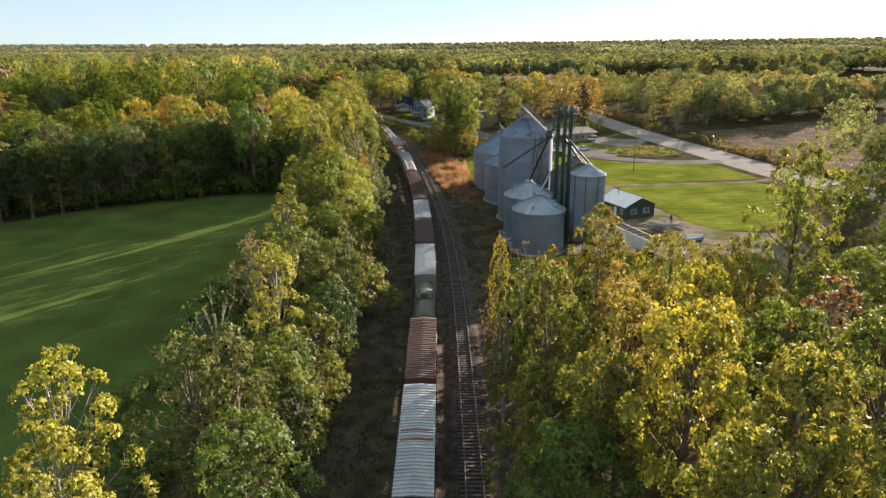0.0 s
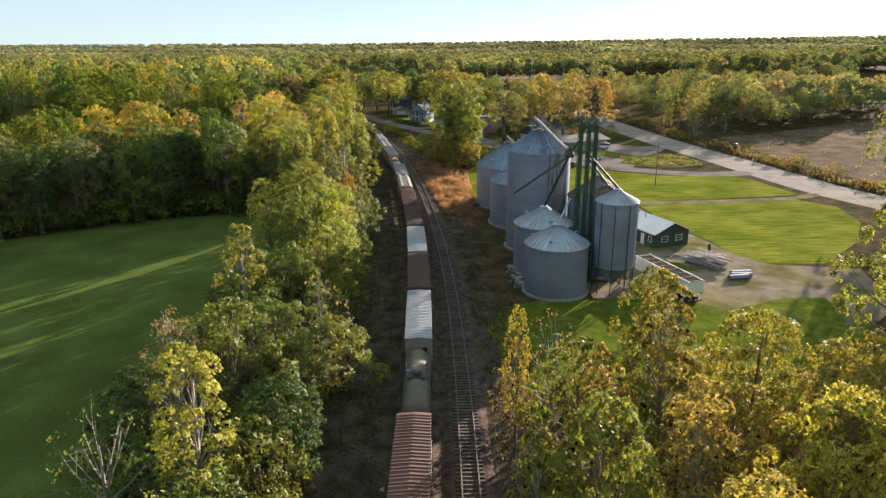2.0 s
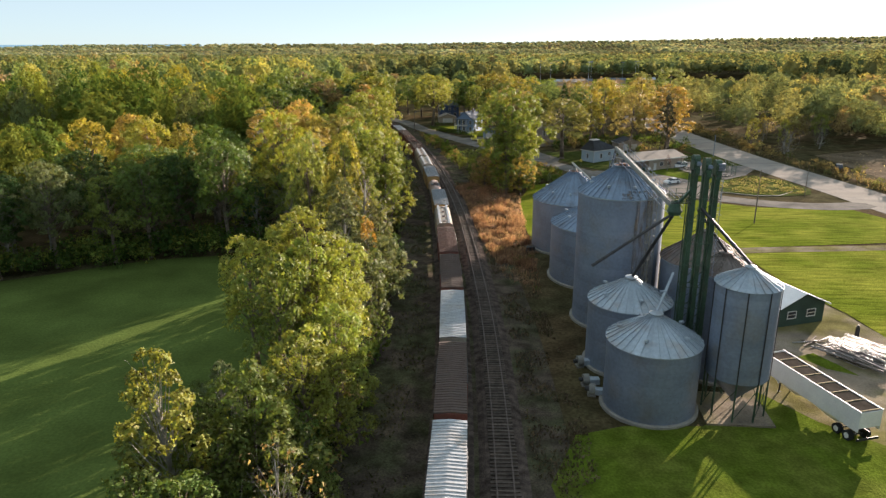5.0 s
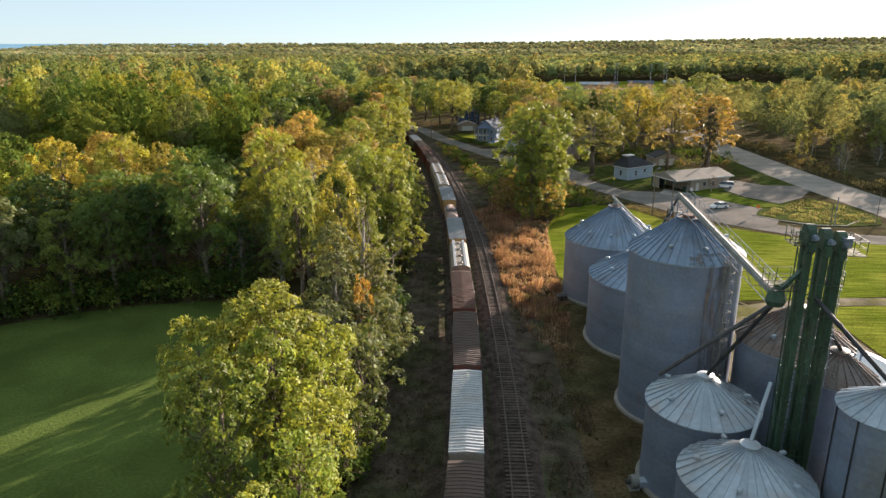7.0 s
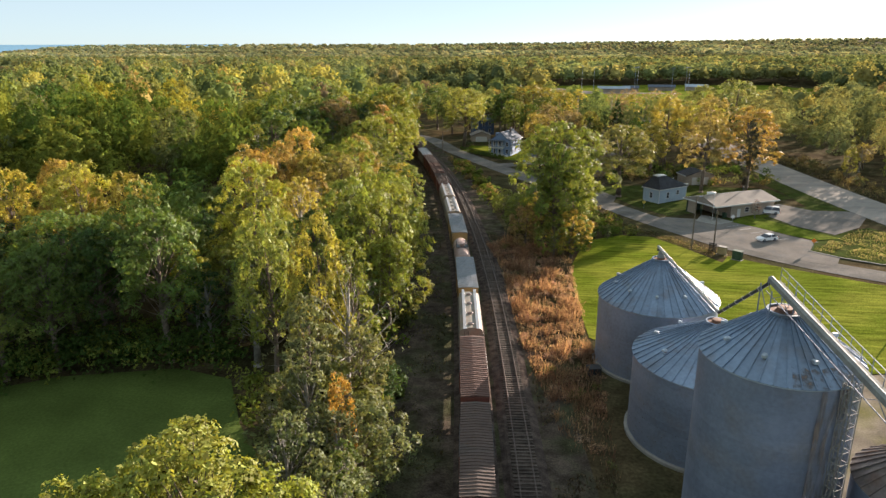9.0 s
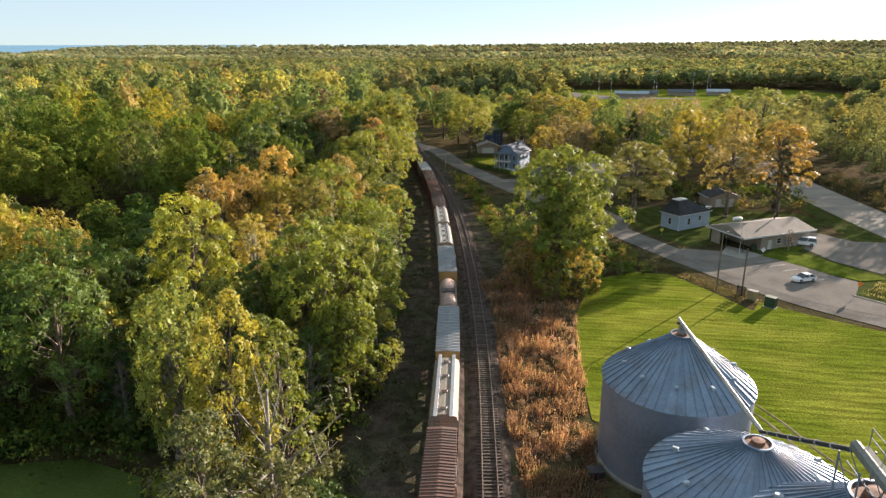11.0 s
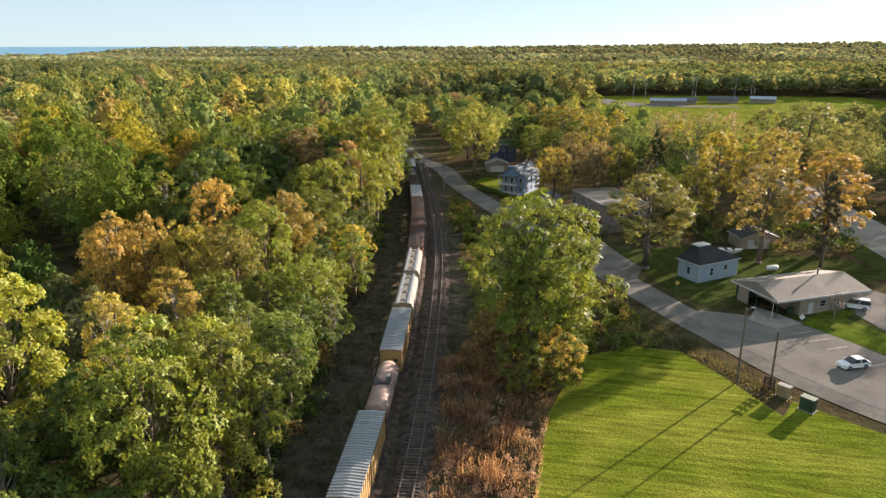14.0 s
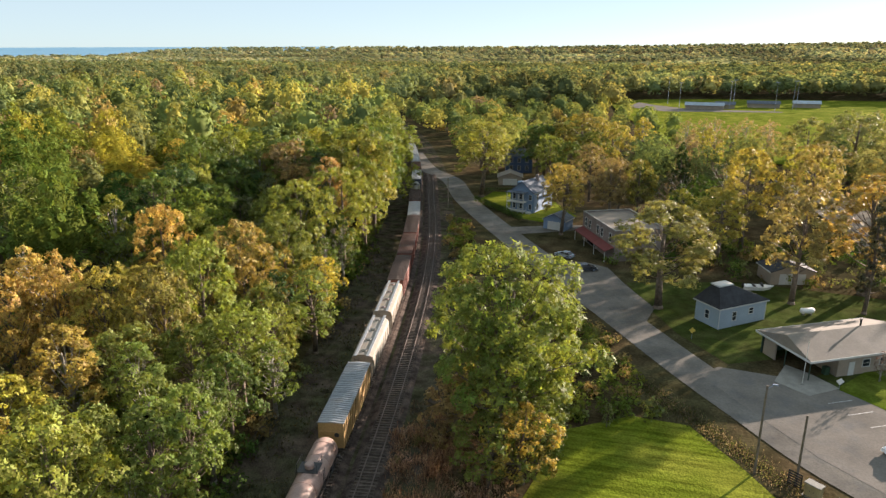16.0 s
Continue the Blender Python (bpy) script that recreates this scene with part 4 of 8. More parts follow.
def woods(name, label, cells, mat, shapes, wide, uneven=0.2, sink=0.0):
    """Woods too many to count, in one mesh: each tree a crown with a tint of its own."""
    r = np.random.default_rng(8)
    vs, fs, cols, n = [], [], [], 0
    for x, y, h, tint in cells:
        v, f = shapes[r.integers(len(shapes))]
        a = r.random() * math.tau
        w = min(h, 21) * wide * r.uniform(0.85, 1.2)
        rot = np.array([[math.cos(a) * w, math.sin(a) * w, 0], [-math.sin(a) * w, math.cos(a) * w, 0], [0, 0, h]])
        vs.append(v @ rot + np.array([x, y, terrain(x, y) - sink * smoothstep(-0.40, -0.12, x / y)]))
        fs.append(f + n)
        n += len(v)
        j = r.uniform(1 - uneven, 1 + uneven)
        cols.append(np.tile(np.array([*[t * j for t in tint], 1.0]), (len(v), 1)))
    me = raw_mesh(name, np.concatenate(vs), np.concatenate(fs), mat)
    at = me.color_attributes.new("tint", 'FLOAT_COLOR', 'POINT')
    at.data.foreach_set("color", np.concatenate(cols).astype(np.float32).ravel())
    return tagged(new(name, me), label, "woodland", "", "stuff")


HOUSES = [(-14, 360, 22), (14, 318, 17), (35, 268, 24), (50, 262, 20), (-22, 384, 18), (50, 290, 11)]


def wooded(x, y):
    """Whether uncounted woods grow here."""
    if any(inside(x, y, p) for p in GAPS):
        return False
    if x < -52 and 233 < y - 0.12 * (x + 60) < 245:
        return False
    tx = track_x(y)
    if y < 700 and tx - (12 if y < 330 else 7) < x < tx + 13:
        return False
    if y < 168:
        return x > 100 + (160 - y) * 0.5 and y > 40 or x < -41 and y > 60
    if y < 345 and tx < x < 112:
        if y < 292 or x < 18 or (y < 318 and x < 74):
            return False
        if min((p.x - x) ** 2 + (p.y - y) ** 2 for p in HIGHWAY) < 150:
            return False
    if y < 450 and min((p.x - x) ** 2 + (p.y - y) ** 2 for p in STREET) < 110:
        return False
    if any((x - a) ** 2 + (y - b) ** 2 < d * d for a, b, d in HOUSES):
        return False
    return not (95 < x < 118 and y < 300)


edge_cells, near_cells, mid_cells, back_cells, far_cells = [], [], [], [], []
AUTUMN = [(LIME, 2), (OLIVE, 3), (GREEN, 1.5), (YELLOW, 0.7), (GOLD, 0.4), (ORANGE, 0.15), (RUSSET, 0.7)]
PLAIN = [(GREEN, 3), (OLIVE, 3.5), (DEEP, 1.2), (LIME, 1.3), (YELLOW, 0.35), (GREYGREEN, 1.5), (RUSSET, 0.35)]
# distance haze is put into these two tint lists: paler, bluer leaves
HAZED = [((0.165, 0.20, 0.08), 3), ((0.215, 0.22, 0.085), 2), ((0.14, 0.175, 0.075), 3), ((0.25, 0.215, 0.09), 0.7), ((0.28, 0.26, 0.085), 0.7)]
HAZED_FAR = [((0.195, 0.22, 0.125), 3), ((0.235, 0.235, 0.13), 2), ((0.17, 0.20, 0.115), 2.5), ((0.26, 0.24, 0.135), 1)]
TAWNY = [((0.25, 0.245, 0.09), 2.6), ((0.205, 0.225, 0.09), 3.5), ((0.31, 0.235, 0.10), 0.8), ((0.36, 0.305, 0.08), 1.1), ((0.16, 0.185, 0.075), 2.4)]
# some blue is added here too, for haze over the nearer woods
SUNNY = [((0.165, 0.21, 0.06), 3), ((0.225, 0.24, 0.065), 2.6), ((0.115, 0.155, 0.055), 2.4), ((0.31, 0.295, 0.065), 1.3), ((0.35, 0.265, 0.075), 0.5), ((0.26, 0.195, 0.10), 0.45)]
y = 20.0
while y < 620:
    st = 10.6 if y < 350 else 12.6
    x = -580.0
    while x < 480:
        px, py = x + rng.uniform(-3, 3), y + rng.uniform(-3, 3)
        if -max(0.72 * py + 20, 1.2 * (py - 159)) < px < 0.74 * py + 20 and wooded(px, py) and free(px, py, 5.0):
            # colour drifts in patches
            q = noise.noise((px / 60, py / 60, 3))
            tint = pick(*(TAWNY if px > 0.16 * py + 20 else SUNNY if py > 345 else PLAIN if q < 0.15 else AUTUMN))
            town = track_x(py) < px < 130 and py < 470
            if town and (rng.random() < 0.35 or not free(px, py, 8.0)):
                x += st
                continue
            h = low_gap(px, py, wood_height(px, py) * rng.choice((0.72, 0.86, 1.0, 1.08)))
            if 34 < px < 76 and 395 < py < 460:
                h = min(h, 8)
            (edge_cells if py < 345 and -190 < px < 150 or town else near_cells).append((px, py, h * 1.12 if town else h, tint))
        x += st
    y += st
while y < 1350:
    x = -1400.0
    st = 16.5 if y < 900 else 21
    while x < 1050:
        px, py = x + rng.uniform(-4, 4), y + rng.uniform(-4, 4)
        if -1.2 * (py - 159) < px < 0.76 * py and wooded(px, py):
            q = noise.noise((px / 120, py / 120, 3))
            tint = [c * (0.86 + 0.7 * q) for c in pick(*HAZED)]
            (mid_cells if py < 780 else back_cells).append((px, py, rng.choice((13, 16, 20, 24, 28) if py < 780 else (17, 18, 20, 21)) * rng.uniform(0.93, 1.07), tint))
        x += st
    y += st
while y < 4650:
    st = 24 + (y - 1350) * 0.024
    x = -y * 1.15
    while x < y * 0.80:
        px, py = x + rng.uniform(-0.4, 0.4) * st, y + rng.uniform(-0.4, 0.4) * st
        far = math.hypot(px, py - 100)
        if far < 4650 and far < 2300 + 2400 * smoothstep(-0.80, -0.62, px / py):
            drift = noise.noise((px / 260, py / 420, 5))
            far_cells.append((px, py, rng.uniform(17.5, 21) + 3 * drift, [c * (0.92 + 0.75 * drift) for c in pick(*HAZED_FAR)]))
        x += st
    y += st
woods("woodland", "mixed green and yellow woods in early autumn", edge_cells, M["leaf_edge"], wood_shapes(16, 1300, 0.038, 12, True), 1.05)
woods("woodland", "green and yellow woods further back", near_cells, M["leaf_near"], wood_shapes(16, 380, 0.046, 10), 1.1)
woods("woodland", "distant woods of mixed autumn colour paled by haze", mid_cells, M["leaf_mid"], wood_shapes(16, 300, 0.052, 9, True), 1.25, 0.14)
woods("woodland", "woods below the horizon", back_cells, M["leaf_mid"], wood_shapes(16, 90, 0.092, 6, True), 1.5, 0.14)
# these crowns are sunk into the ground to fit the horizon as the camera sees it
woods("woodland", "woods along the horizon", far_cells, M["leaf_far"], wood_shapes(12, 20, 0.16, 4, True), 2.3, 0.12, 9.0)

# ---- railway ----
RAIL = [(-0.036, 0.16), (-0.036, 0.20), (0.036, 0.20), (0.036, 0.16), (0.012, 0.14), (0.012, 0.03), (0.075, 0.015), (0.075, 0), (-0.075, 0), (-0.075, 0.015), (-0.012, 0.03), (-0.012, 0.14), (-0.036, 0.16)]


def track(name, line, label, singles):
    """Ballast, sleepers and two rails along a line; singles: the stretch of y whose sleepers are objects of their own."""
    ob = thing(name, label, "railway track", kind="structure")
    part("ballast", Geo().sweep([(-2.3, 0.02), (-1.6, 0.30), (-0.5, 0.34), (0.5, 0.34), (1.6, 0.30), (2.3, 0.02)], line), M["ballast"], ob, "dark crushed stone ballast")
    for side in (-0.755, 0.755):
        part("rail", Geo().sweep(RAIL, offset(line, side, 0.42)), M["rail"], ob, "worn steel rail")
    one = Geo().box((0, 0, 0), (2.55, 0.23, 0.17), 0.02).mesh("sleeper", M["tie"])
    rest, length, s, made = Geo(), sum((b - a).length for a, b in zip(line, line[1:])), 0.3, 0
    while s < length:
        p, h = along(line, s)
        if singles and singles[0] < p.y < singles[1] and made < 300:
            o = part("sleeper", one, None, ob)
            o.matrix_basis = pose(p.x + rng.uniform(-0.05, 0.05), p.y, 0.36 + rng.uniform(-0.015, 0.01), 0, 0, h + rng.uniform(-1.6, 1.6))
            made += 1
        elif p.y > -10 and p.y < 420:
            rest.box((p.x, p.y, 0.36), (2.55, 0.23, 0.17), 0, h)
        s += 0.58
    part("sleepers", rest, M["tie"], ob)["kind"] = "stuff"
    return ob


track("railway_track", TRACK, "main railway track on dark ballast", None)
track("railway_track_siding", SIDING, "siding track with weathered sleepers beside the train", (58, 226))


# ---- freight cars ----
def paint(name, col, dirt=(0.10, 0.08, 0.06), amount=0.4, rough=0.6, metal=0.0, spread=0.2):
    return material(name, col, rough, metal, noise_scale=0.5, fine=5, spread=spread, bump=0.05, stain=dirt, stain_scale=0.5, stain_amount=amount)


M["car_white"] = paint("weathered pale roof", (0.41, 0.43, 0.45), (0.26, 0.23, 0.20), 0.35, 0.5, 0.3)
M["car_grey"] = paint("weathered grey roof", (0.29, 0.31, 0.33), (0.19, 0.165, 0.145), 0.35, 0.5, 0.3)
M["car_rust"] = paint("rusty brown car roof", (0.13, 0.072, 0.056), (0.085, 0.06, 0.05), 0.5, 0.8)
M["car_dark"] = paint("brown grimed car roof", (0.10, 0.07, 0.058), (0.07, 0.054, 0.046), 0.5, 0.8)
M["side_brown"] = paint("red-brown car side", (0.16, 0.055, 0.04), (0.08, 0.05, 0.04), 0.4)
M["side_blue"] = paint("dark blue car side", (0.03, 0.045, 0.08), (0.06, 0.05, 0.05), 0.3)
M["side_yellow"] = paint("yellow car side", (0.33, 0.215, 0.085), (0.22, 0.13, 0.06), 0.5)
M["side_white"] = paint("dull white car side", (0.245, 0.225, 0.19), (0.19, 0.145, 0.105), 0.5)
M["hopper"] = paint("beige hopper paint", (0.235, 0.21, 0.17), (0.22, 0.15, 0.10), 0.5)
M["tank_olive"] = paint("grimed dark tank paint", (0.10, 0.095, 0.06), (0.05, 0.045, 0.04), 0.5, 0.5)
M["tank_pink"] = paint("faded pinkish tank paint", (0.34, 0.235, 0.20), (0.16, 0.09, 0.07), 0.6, 0.55)
M["yellow_mark"] = material("yellow mark", (0.55, 0.42, 0.08), 0.6, bump=0)


def bogie(parent, y):
    b = part("bogie", Geo().box((-0.98, y, 0.62), (0.14, 2.5, 0.34), 0.05).box((0.98, y, 0.62), (0.14, 2.5, 0.34), 0.05).box((0, y, 0.68), (2.0, 0.45, 0.3), 0.05), M["darksteel"], parent)
    for dy in (-0.85, 0.85):
        part("wheelset", Geo().tube((-0.80, y + dy, 0.66), (-0.68, y + dy, 0.66), 0.44, n=16).tube((0.68, y + dy, 0.66), (0.80, y + dy, 0.66), 0.44, n=16)
             .tube((-0.68, y + dy, 0.66), (0.68, y + dy, 0.66), 0.08), M["rail"], b)


def underframe(ob, length):
    part("underframe", Geo().box((0, 0, 1.05), (0.7, length + 0.3, 0.3), 0.03).box((0, -length / 2 + 0.2, 1.08), (2.7, 0.35, 0.25), 0.03)
         .box((0, length / 2 - 0.2, 1.08), (2.7, 0.35, 0.25), 0.03), M["darksteel"], ob)
    for s in (-1, 1):
        part("coupler", Geo().box((0, s * (length / 2 + 0.32), 1.0), (0.24, 0.6, 0.24), 0.04), M["darksteel"], ob)
        bogie(ob, s * (length / 2 - 2.2))


def ladder(x, y0, y1, z0, z1, axis='y', n=6):
    g = Geo()
    for q in (y0, y1):
        a = (x, q, z0) if axis == 'y' else (q, x, z0)
        g.tube(a, (a[0], a[1], z1), 0.025, n=5)
    for k in range(n):
        z = z0 + (z1 - z0) * (k + 0.5) / n
        g.tube((x, y0, z) if axis == 'y' else (y0, x, z), (x, y1, z) if axis == 'y' else (y1, x, z), 0.02, n=5)
    return g


def boxcar(label, roof, side, length=15.8, height=4.55, marks=False):
    """A boxcar: ribbed sides, sliding door, peaked roof of overlapping ribbed sheets."""
    ob = thing("boxcar", label, "freight car", group="cars of the train")
    underframe(ob, length)
    w, h = 1.5, height - 0.30
    body = Geo().box((0, 0, (1.2 + h) / 2), (2 * w, length, h - 1.2), 0.03)
    part("body", body, side, ob)
    ribs = Geo()
    y = -length / 2 + 0.5
    while y < length / 2:
        if abs(y) > 1.9:
            for s in (-1, 1):
                ribs.box((s * (w + 0.03), y, (1.3 + h) / 2), (0.07, 0.12, h - 1.4), 0.02)
        y += 0.95
    for s in (-1, 1):
        for z in (1.9, 2.6, 3.3):
            ribs.box((0, s * (length / 2 + 0.03), z), (2 * w - 0.2, 0.07, 0.14), 0.02)
    part("ribs", ribs, side, ob)
    for s in (-1, 1):
        d = part("door", Geo().box((s * (w + 0.06), 0, (1.3 + h) / 2), (0.09, 3.4, h - 1.35), 0.02).box((s * (w + 0.12), -0.8, 2.4), (0.04, 0.1, h - 1.8), 0.01)
                 .box((s * (w + 0.12), 0.8, 2.4), (0.04, 0.1, h - 1.8), 0.01), side, ob)
        part("door_rail", Geo().box((s * (w + 0.10), 0.8, h - 0.02), (0.06, 5.5, 0.07), 0.01), M["darksteel"], d)
        part("ladder", ladder(s * (w + 0.09), s * (length / 2 - 0.2) - 0.4 * (s > 0), s * (length / 2 - 0.2) + 0.4 * (s < 0), 1.2, h, n=7), M["darksteel"], ob)
        part("brake_wheel", Geo().tube((-0.7 * s, s * (length / 2 + 0.1), 3.0), (-0.7 * s, s * (length / 2 + 0.16), 3.0), 0.28, n=12), M["darksteel"], ob)
    # roof sheets, each with a raised rib along its edge
    n = int(length / 0.92)
    step = length / n
    sec = [(-w - 0.05, 0), (-w - 0.05, 0.06), (0, 0.19), (w + 0.05, 0.06), (w + 0.05, 0), (0, 0.13)]
    rib = [(a * 1.01, b + 0.065) for a, b in sec]
    one = (Geo().extrude(sec, (0, -step / 2, 0), (0, step / 2, 0)).extrude(rib, (0, -step / 2, 0), (0, -step / 2 + 0.11, 0))
           .extrude(rib, (0, -0.05, 0), (0, 0.05, 0)).mesh("roof_sheet", roof))
    for k in range(n):
        part("roof_sheet", one, None, ob, at=pose(0, -length / 2 + step * (k + 0.5), h - 0.02))
    if marks:
        for y in (-1.0, 0.3):
            part("rust_patch", Geo().extrude([(a * 0.9, b + 0.008) for a, b in sec[1:4]] + [(0, 0.18)], (0, y - 0.35, h - 0.012), (0, y + 0.35, h - 0.012)), M["rust"], ob, "rust streak across the roof")
    return ob


def hopper(label, mat, length=15.2, height=4.6):
    """A covered hopper: curved sides, sloped end sheets, roof walk and round hatches."""
    ob = thing("hopper_car", label, "freight car", group="cars of the train")
    underframe(ob, length)
    sec = [(-1.3, 1.3), (-1.55, 2.0), (-1.58, 3.6), (-1.45, height - 0.35), (-0.9, height - 0.05), (0, height), (0.9, height - 0.05), (1.45, height - 0.35), (1.58, 3.6), (1.55, 2.0), (1.3, 1.3)]
    part("body", Geo().extrude(sec, (0, -length / 2 + 0.9, 0), (0, length / 2 - 0.9, 0)), mat, ob)
    ribs = Geo()
    for k in range(9):
        y = -length / 2 + 1.1 + (length - 2.2) * k / 8
        for s in (-1, 1):
            ribs.box((s * 1.6, y, 2.75), (0.08, 0.12, 2.0), 0.02)
    part("ribs", ribs, mat, ob)
    for k in range(3):
        y = (k - 1) * length * 0.27
        part("outlet", Geo().add([(-1.2, y - 1.6, 1.35), (1.2, y - 1.6, 1.35), (1.2, y + 1.6, 1.35), (-1.2, y + 1.6, 1.35), (-0.4, y - 0.4, 0.5), (0.4, y - 0.4, 0.5), (0.4, y + 0.4, 0.5), (-0.4, y + 0.4, 0.5)],
                                 [(0, 1, 5, 4), (1, 2, 6, 5), (2, 3, 7, 6), (3, 0, 4, 7), (4, 5, 6, 7)]), mat, ob)
    for s in (-1, 1):
        part("end_sheet", Geo().box((0, s * (length / 2 - 0.5), 2.3), (2.9, 0.08, 2.6), 0.01, tilt=Matrix.Rotation(radians(s * 18), 3, 'X')), mat, ob)
        part("roof_walk", Geo().box((s * 0.85, 0, height + 0.10), (0.42, length - 0.6, 0.06), 0.01), M["car_grey"], ob, "steel grating walkway")
        part("ladder", ladder(s * (length / 2 - 0.15), -0.9, -0.4, 1.2, height - 0.2, 'x', 7), M["darksteel"], ob)
    for k in range(4):
        y = -length * 0.36 + length * 0.72 * k / 3
        c = part("hatch", Geo().revolve([(0, 0.20), (0.30, 0.17), (0.36, 0.10), (0.36, 0)], 16, (0, y, height - 0.02)), M["side_white"] if "white" in label else M["tank_pink"], ob, "round roof hatch")
        part("hatch_bar", Geo().box((0, y, height + 0.20), (0.95, 0.07, 0.05), 0.01), M["car_grey"], c)
    return ob


def tank_car(label, mat, length=13.6, radius=1.42):
    """A tank car: a domed barrel on saddles with a manway, walkway and railing."""
    ob = thing("tank_car", label, "freight car", group="cars of the train")
    underframe(ob, length)
    zc, L = 2.65, length - 0.9
    prof = [(0.0, -L / 2), (radius * 0.55, -L / 2 + 0.10), (radius * 0.88, -L / 2 + 0.38), (radius, -L / 2 + 0.75), (radius, L / 2 - 0.75), (radius * 0.88, L / 2 - 0.38), (radius * 0.55, L / 2 - 0.10), (0.0, L / 2)]
    g = Geo().revolve(prof, 28)
    g.v = [(x, z, -y + zc) for x, y, z in g.v]
    part("barrel", g, mat, ob, smooth=True)
    for k in (-2, -1, 0, 1, 2):
        b = Geo().revolve([(radius + 0.005, -0.05), (radius + 0.025, -0.04), (radius + 0.025, 0.04), (radius + 0.005, 0.05)], 28)
        b.v = [(x, z + k * L * 0.19, -y + zc) for x, y, z in b.v]
        part("band", b, mat, ob)
    part("dome", Geo().revolve([(0, 0.62), (0.35, 0.6), (0.48, 0.5), (0.5, 0)], 18, (0, 0, zc + radius - 0.05)), mat, ob)
    part("platform", Geo().box((0, 0, zc + radius + 0.02), (2.2, 1.9, 0.06), 0.01), M["darksteel"], ob)
    r = Geo()
    for x in (-1.05, 1.05):
        for y in (-0.9, 0.9):
            r.tube((x, y, zc + radius), (x, y, zc + radius + 0.95), 0.03, n=5)
        r.tube((x, -0.9, zc + radius + 0.95), (x, 0.9, zc + radius + 0.95), 0.03, n=5).tube((x, -0.9, zc + radius + 0.5), (x, 0.9, zc + radius + 0.5), 0.02, n=5)
    part("railing", r, M["darksteel"], ob)
    for s in (-1, 1):
        part("side_ladder", ladder(s * 1.5, -0.25, 0.25, 1.1, zc + radius, n=9), M["darksteel"], ob)
        part("saddle", Geo().box((0, s * (length / 2 - 2.2), 1.4), (2.2, 0.7, 0.5), 0.05), M["darksteel"], ob)
        part("handrail", Geo().tube((s * 1.5, -L / 2 + 0.3, zc - 0.2), (s * 1.5, L / 2 - 0.3, zc - 0.2), 0.025, n=5), M["darksteel"], ob)
    return ob


CARS = {
    "W1": boxcar("pale ribbed-roof boxcar with rust streaks, dark blue sides", M["car_white"], M["side_blue"], 17.0, marks=True),
    "W": boxcar("pale ribbed-roof boxcar with grey sides", M["car_white"], M["side_white"], 15.4),
    "G": boxcar("grey ribbed-roof boxcar with red-brown sides", M["car_grey"], M["side_brown"], 15.4),
    "R": boxcar("rusty brown ribbed-roof boxcar", M["car_rust"], M["side_brown"], 15.4),
    "D": boxcar("dark brown grimed boxcar", M["car_dark"], M["side_brown"], 15.4),
    "Y": boxcar("grey-roofed boxcar with yellow ribbed sides", M["car_grey"], M["side_yellow"], 15.4, 4.7),
    "H": hopper("beige covered hopper with rusty round hatches", M["hopper"]),
    "HW": hopper("dull white covered hopper with round hatches", M["side_white"]),
    "T": tank_car("grimed olive-black tank car with a walkway", M["tank_olive"]),
    "P": tank_car("faded pinkish tank car with rust runs", M["tank_pink"]),
}
LENGTH = {"W1": 17.0, "H": 15.2, "HW": 15.2, "T": 13.6, "P": 13.6}
ORDER = "D G R W1 R T W D W D R H Y P Y HW H D R D W D T W1 R W W W HW D R G D R W D".split()
s, used = 111.9, set()
for k in ORDER:
    l = LENGTH.get(k, 15.4)
    p, h = along(TRACK, s + l / 2)
    m = pose(p.x, p.y, 0.36, 0, 0, h)
    if k in used:
        copy_thing(CARS[k], m)
    else:
        CARS[k].matrix_basis = m
        used.add(k)
    s += l + 1.15

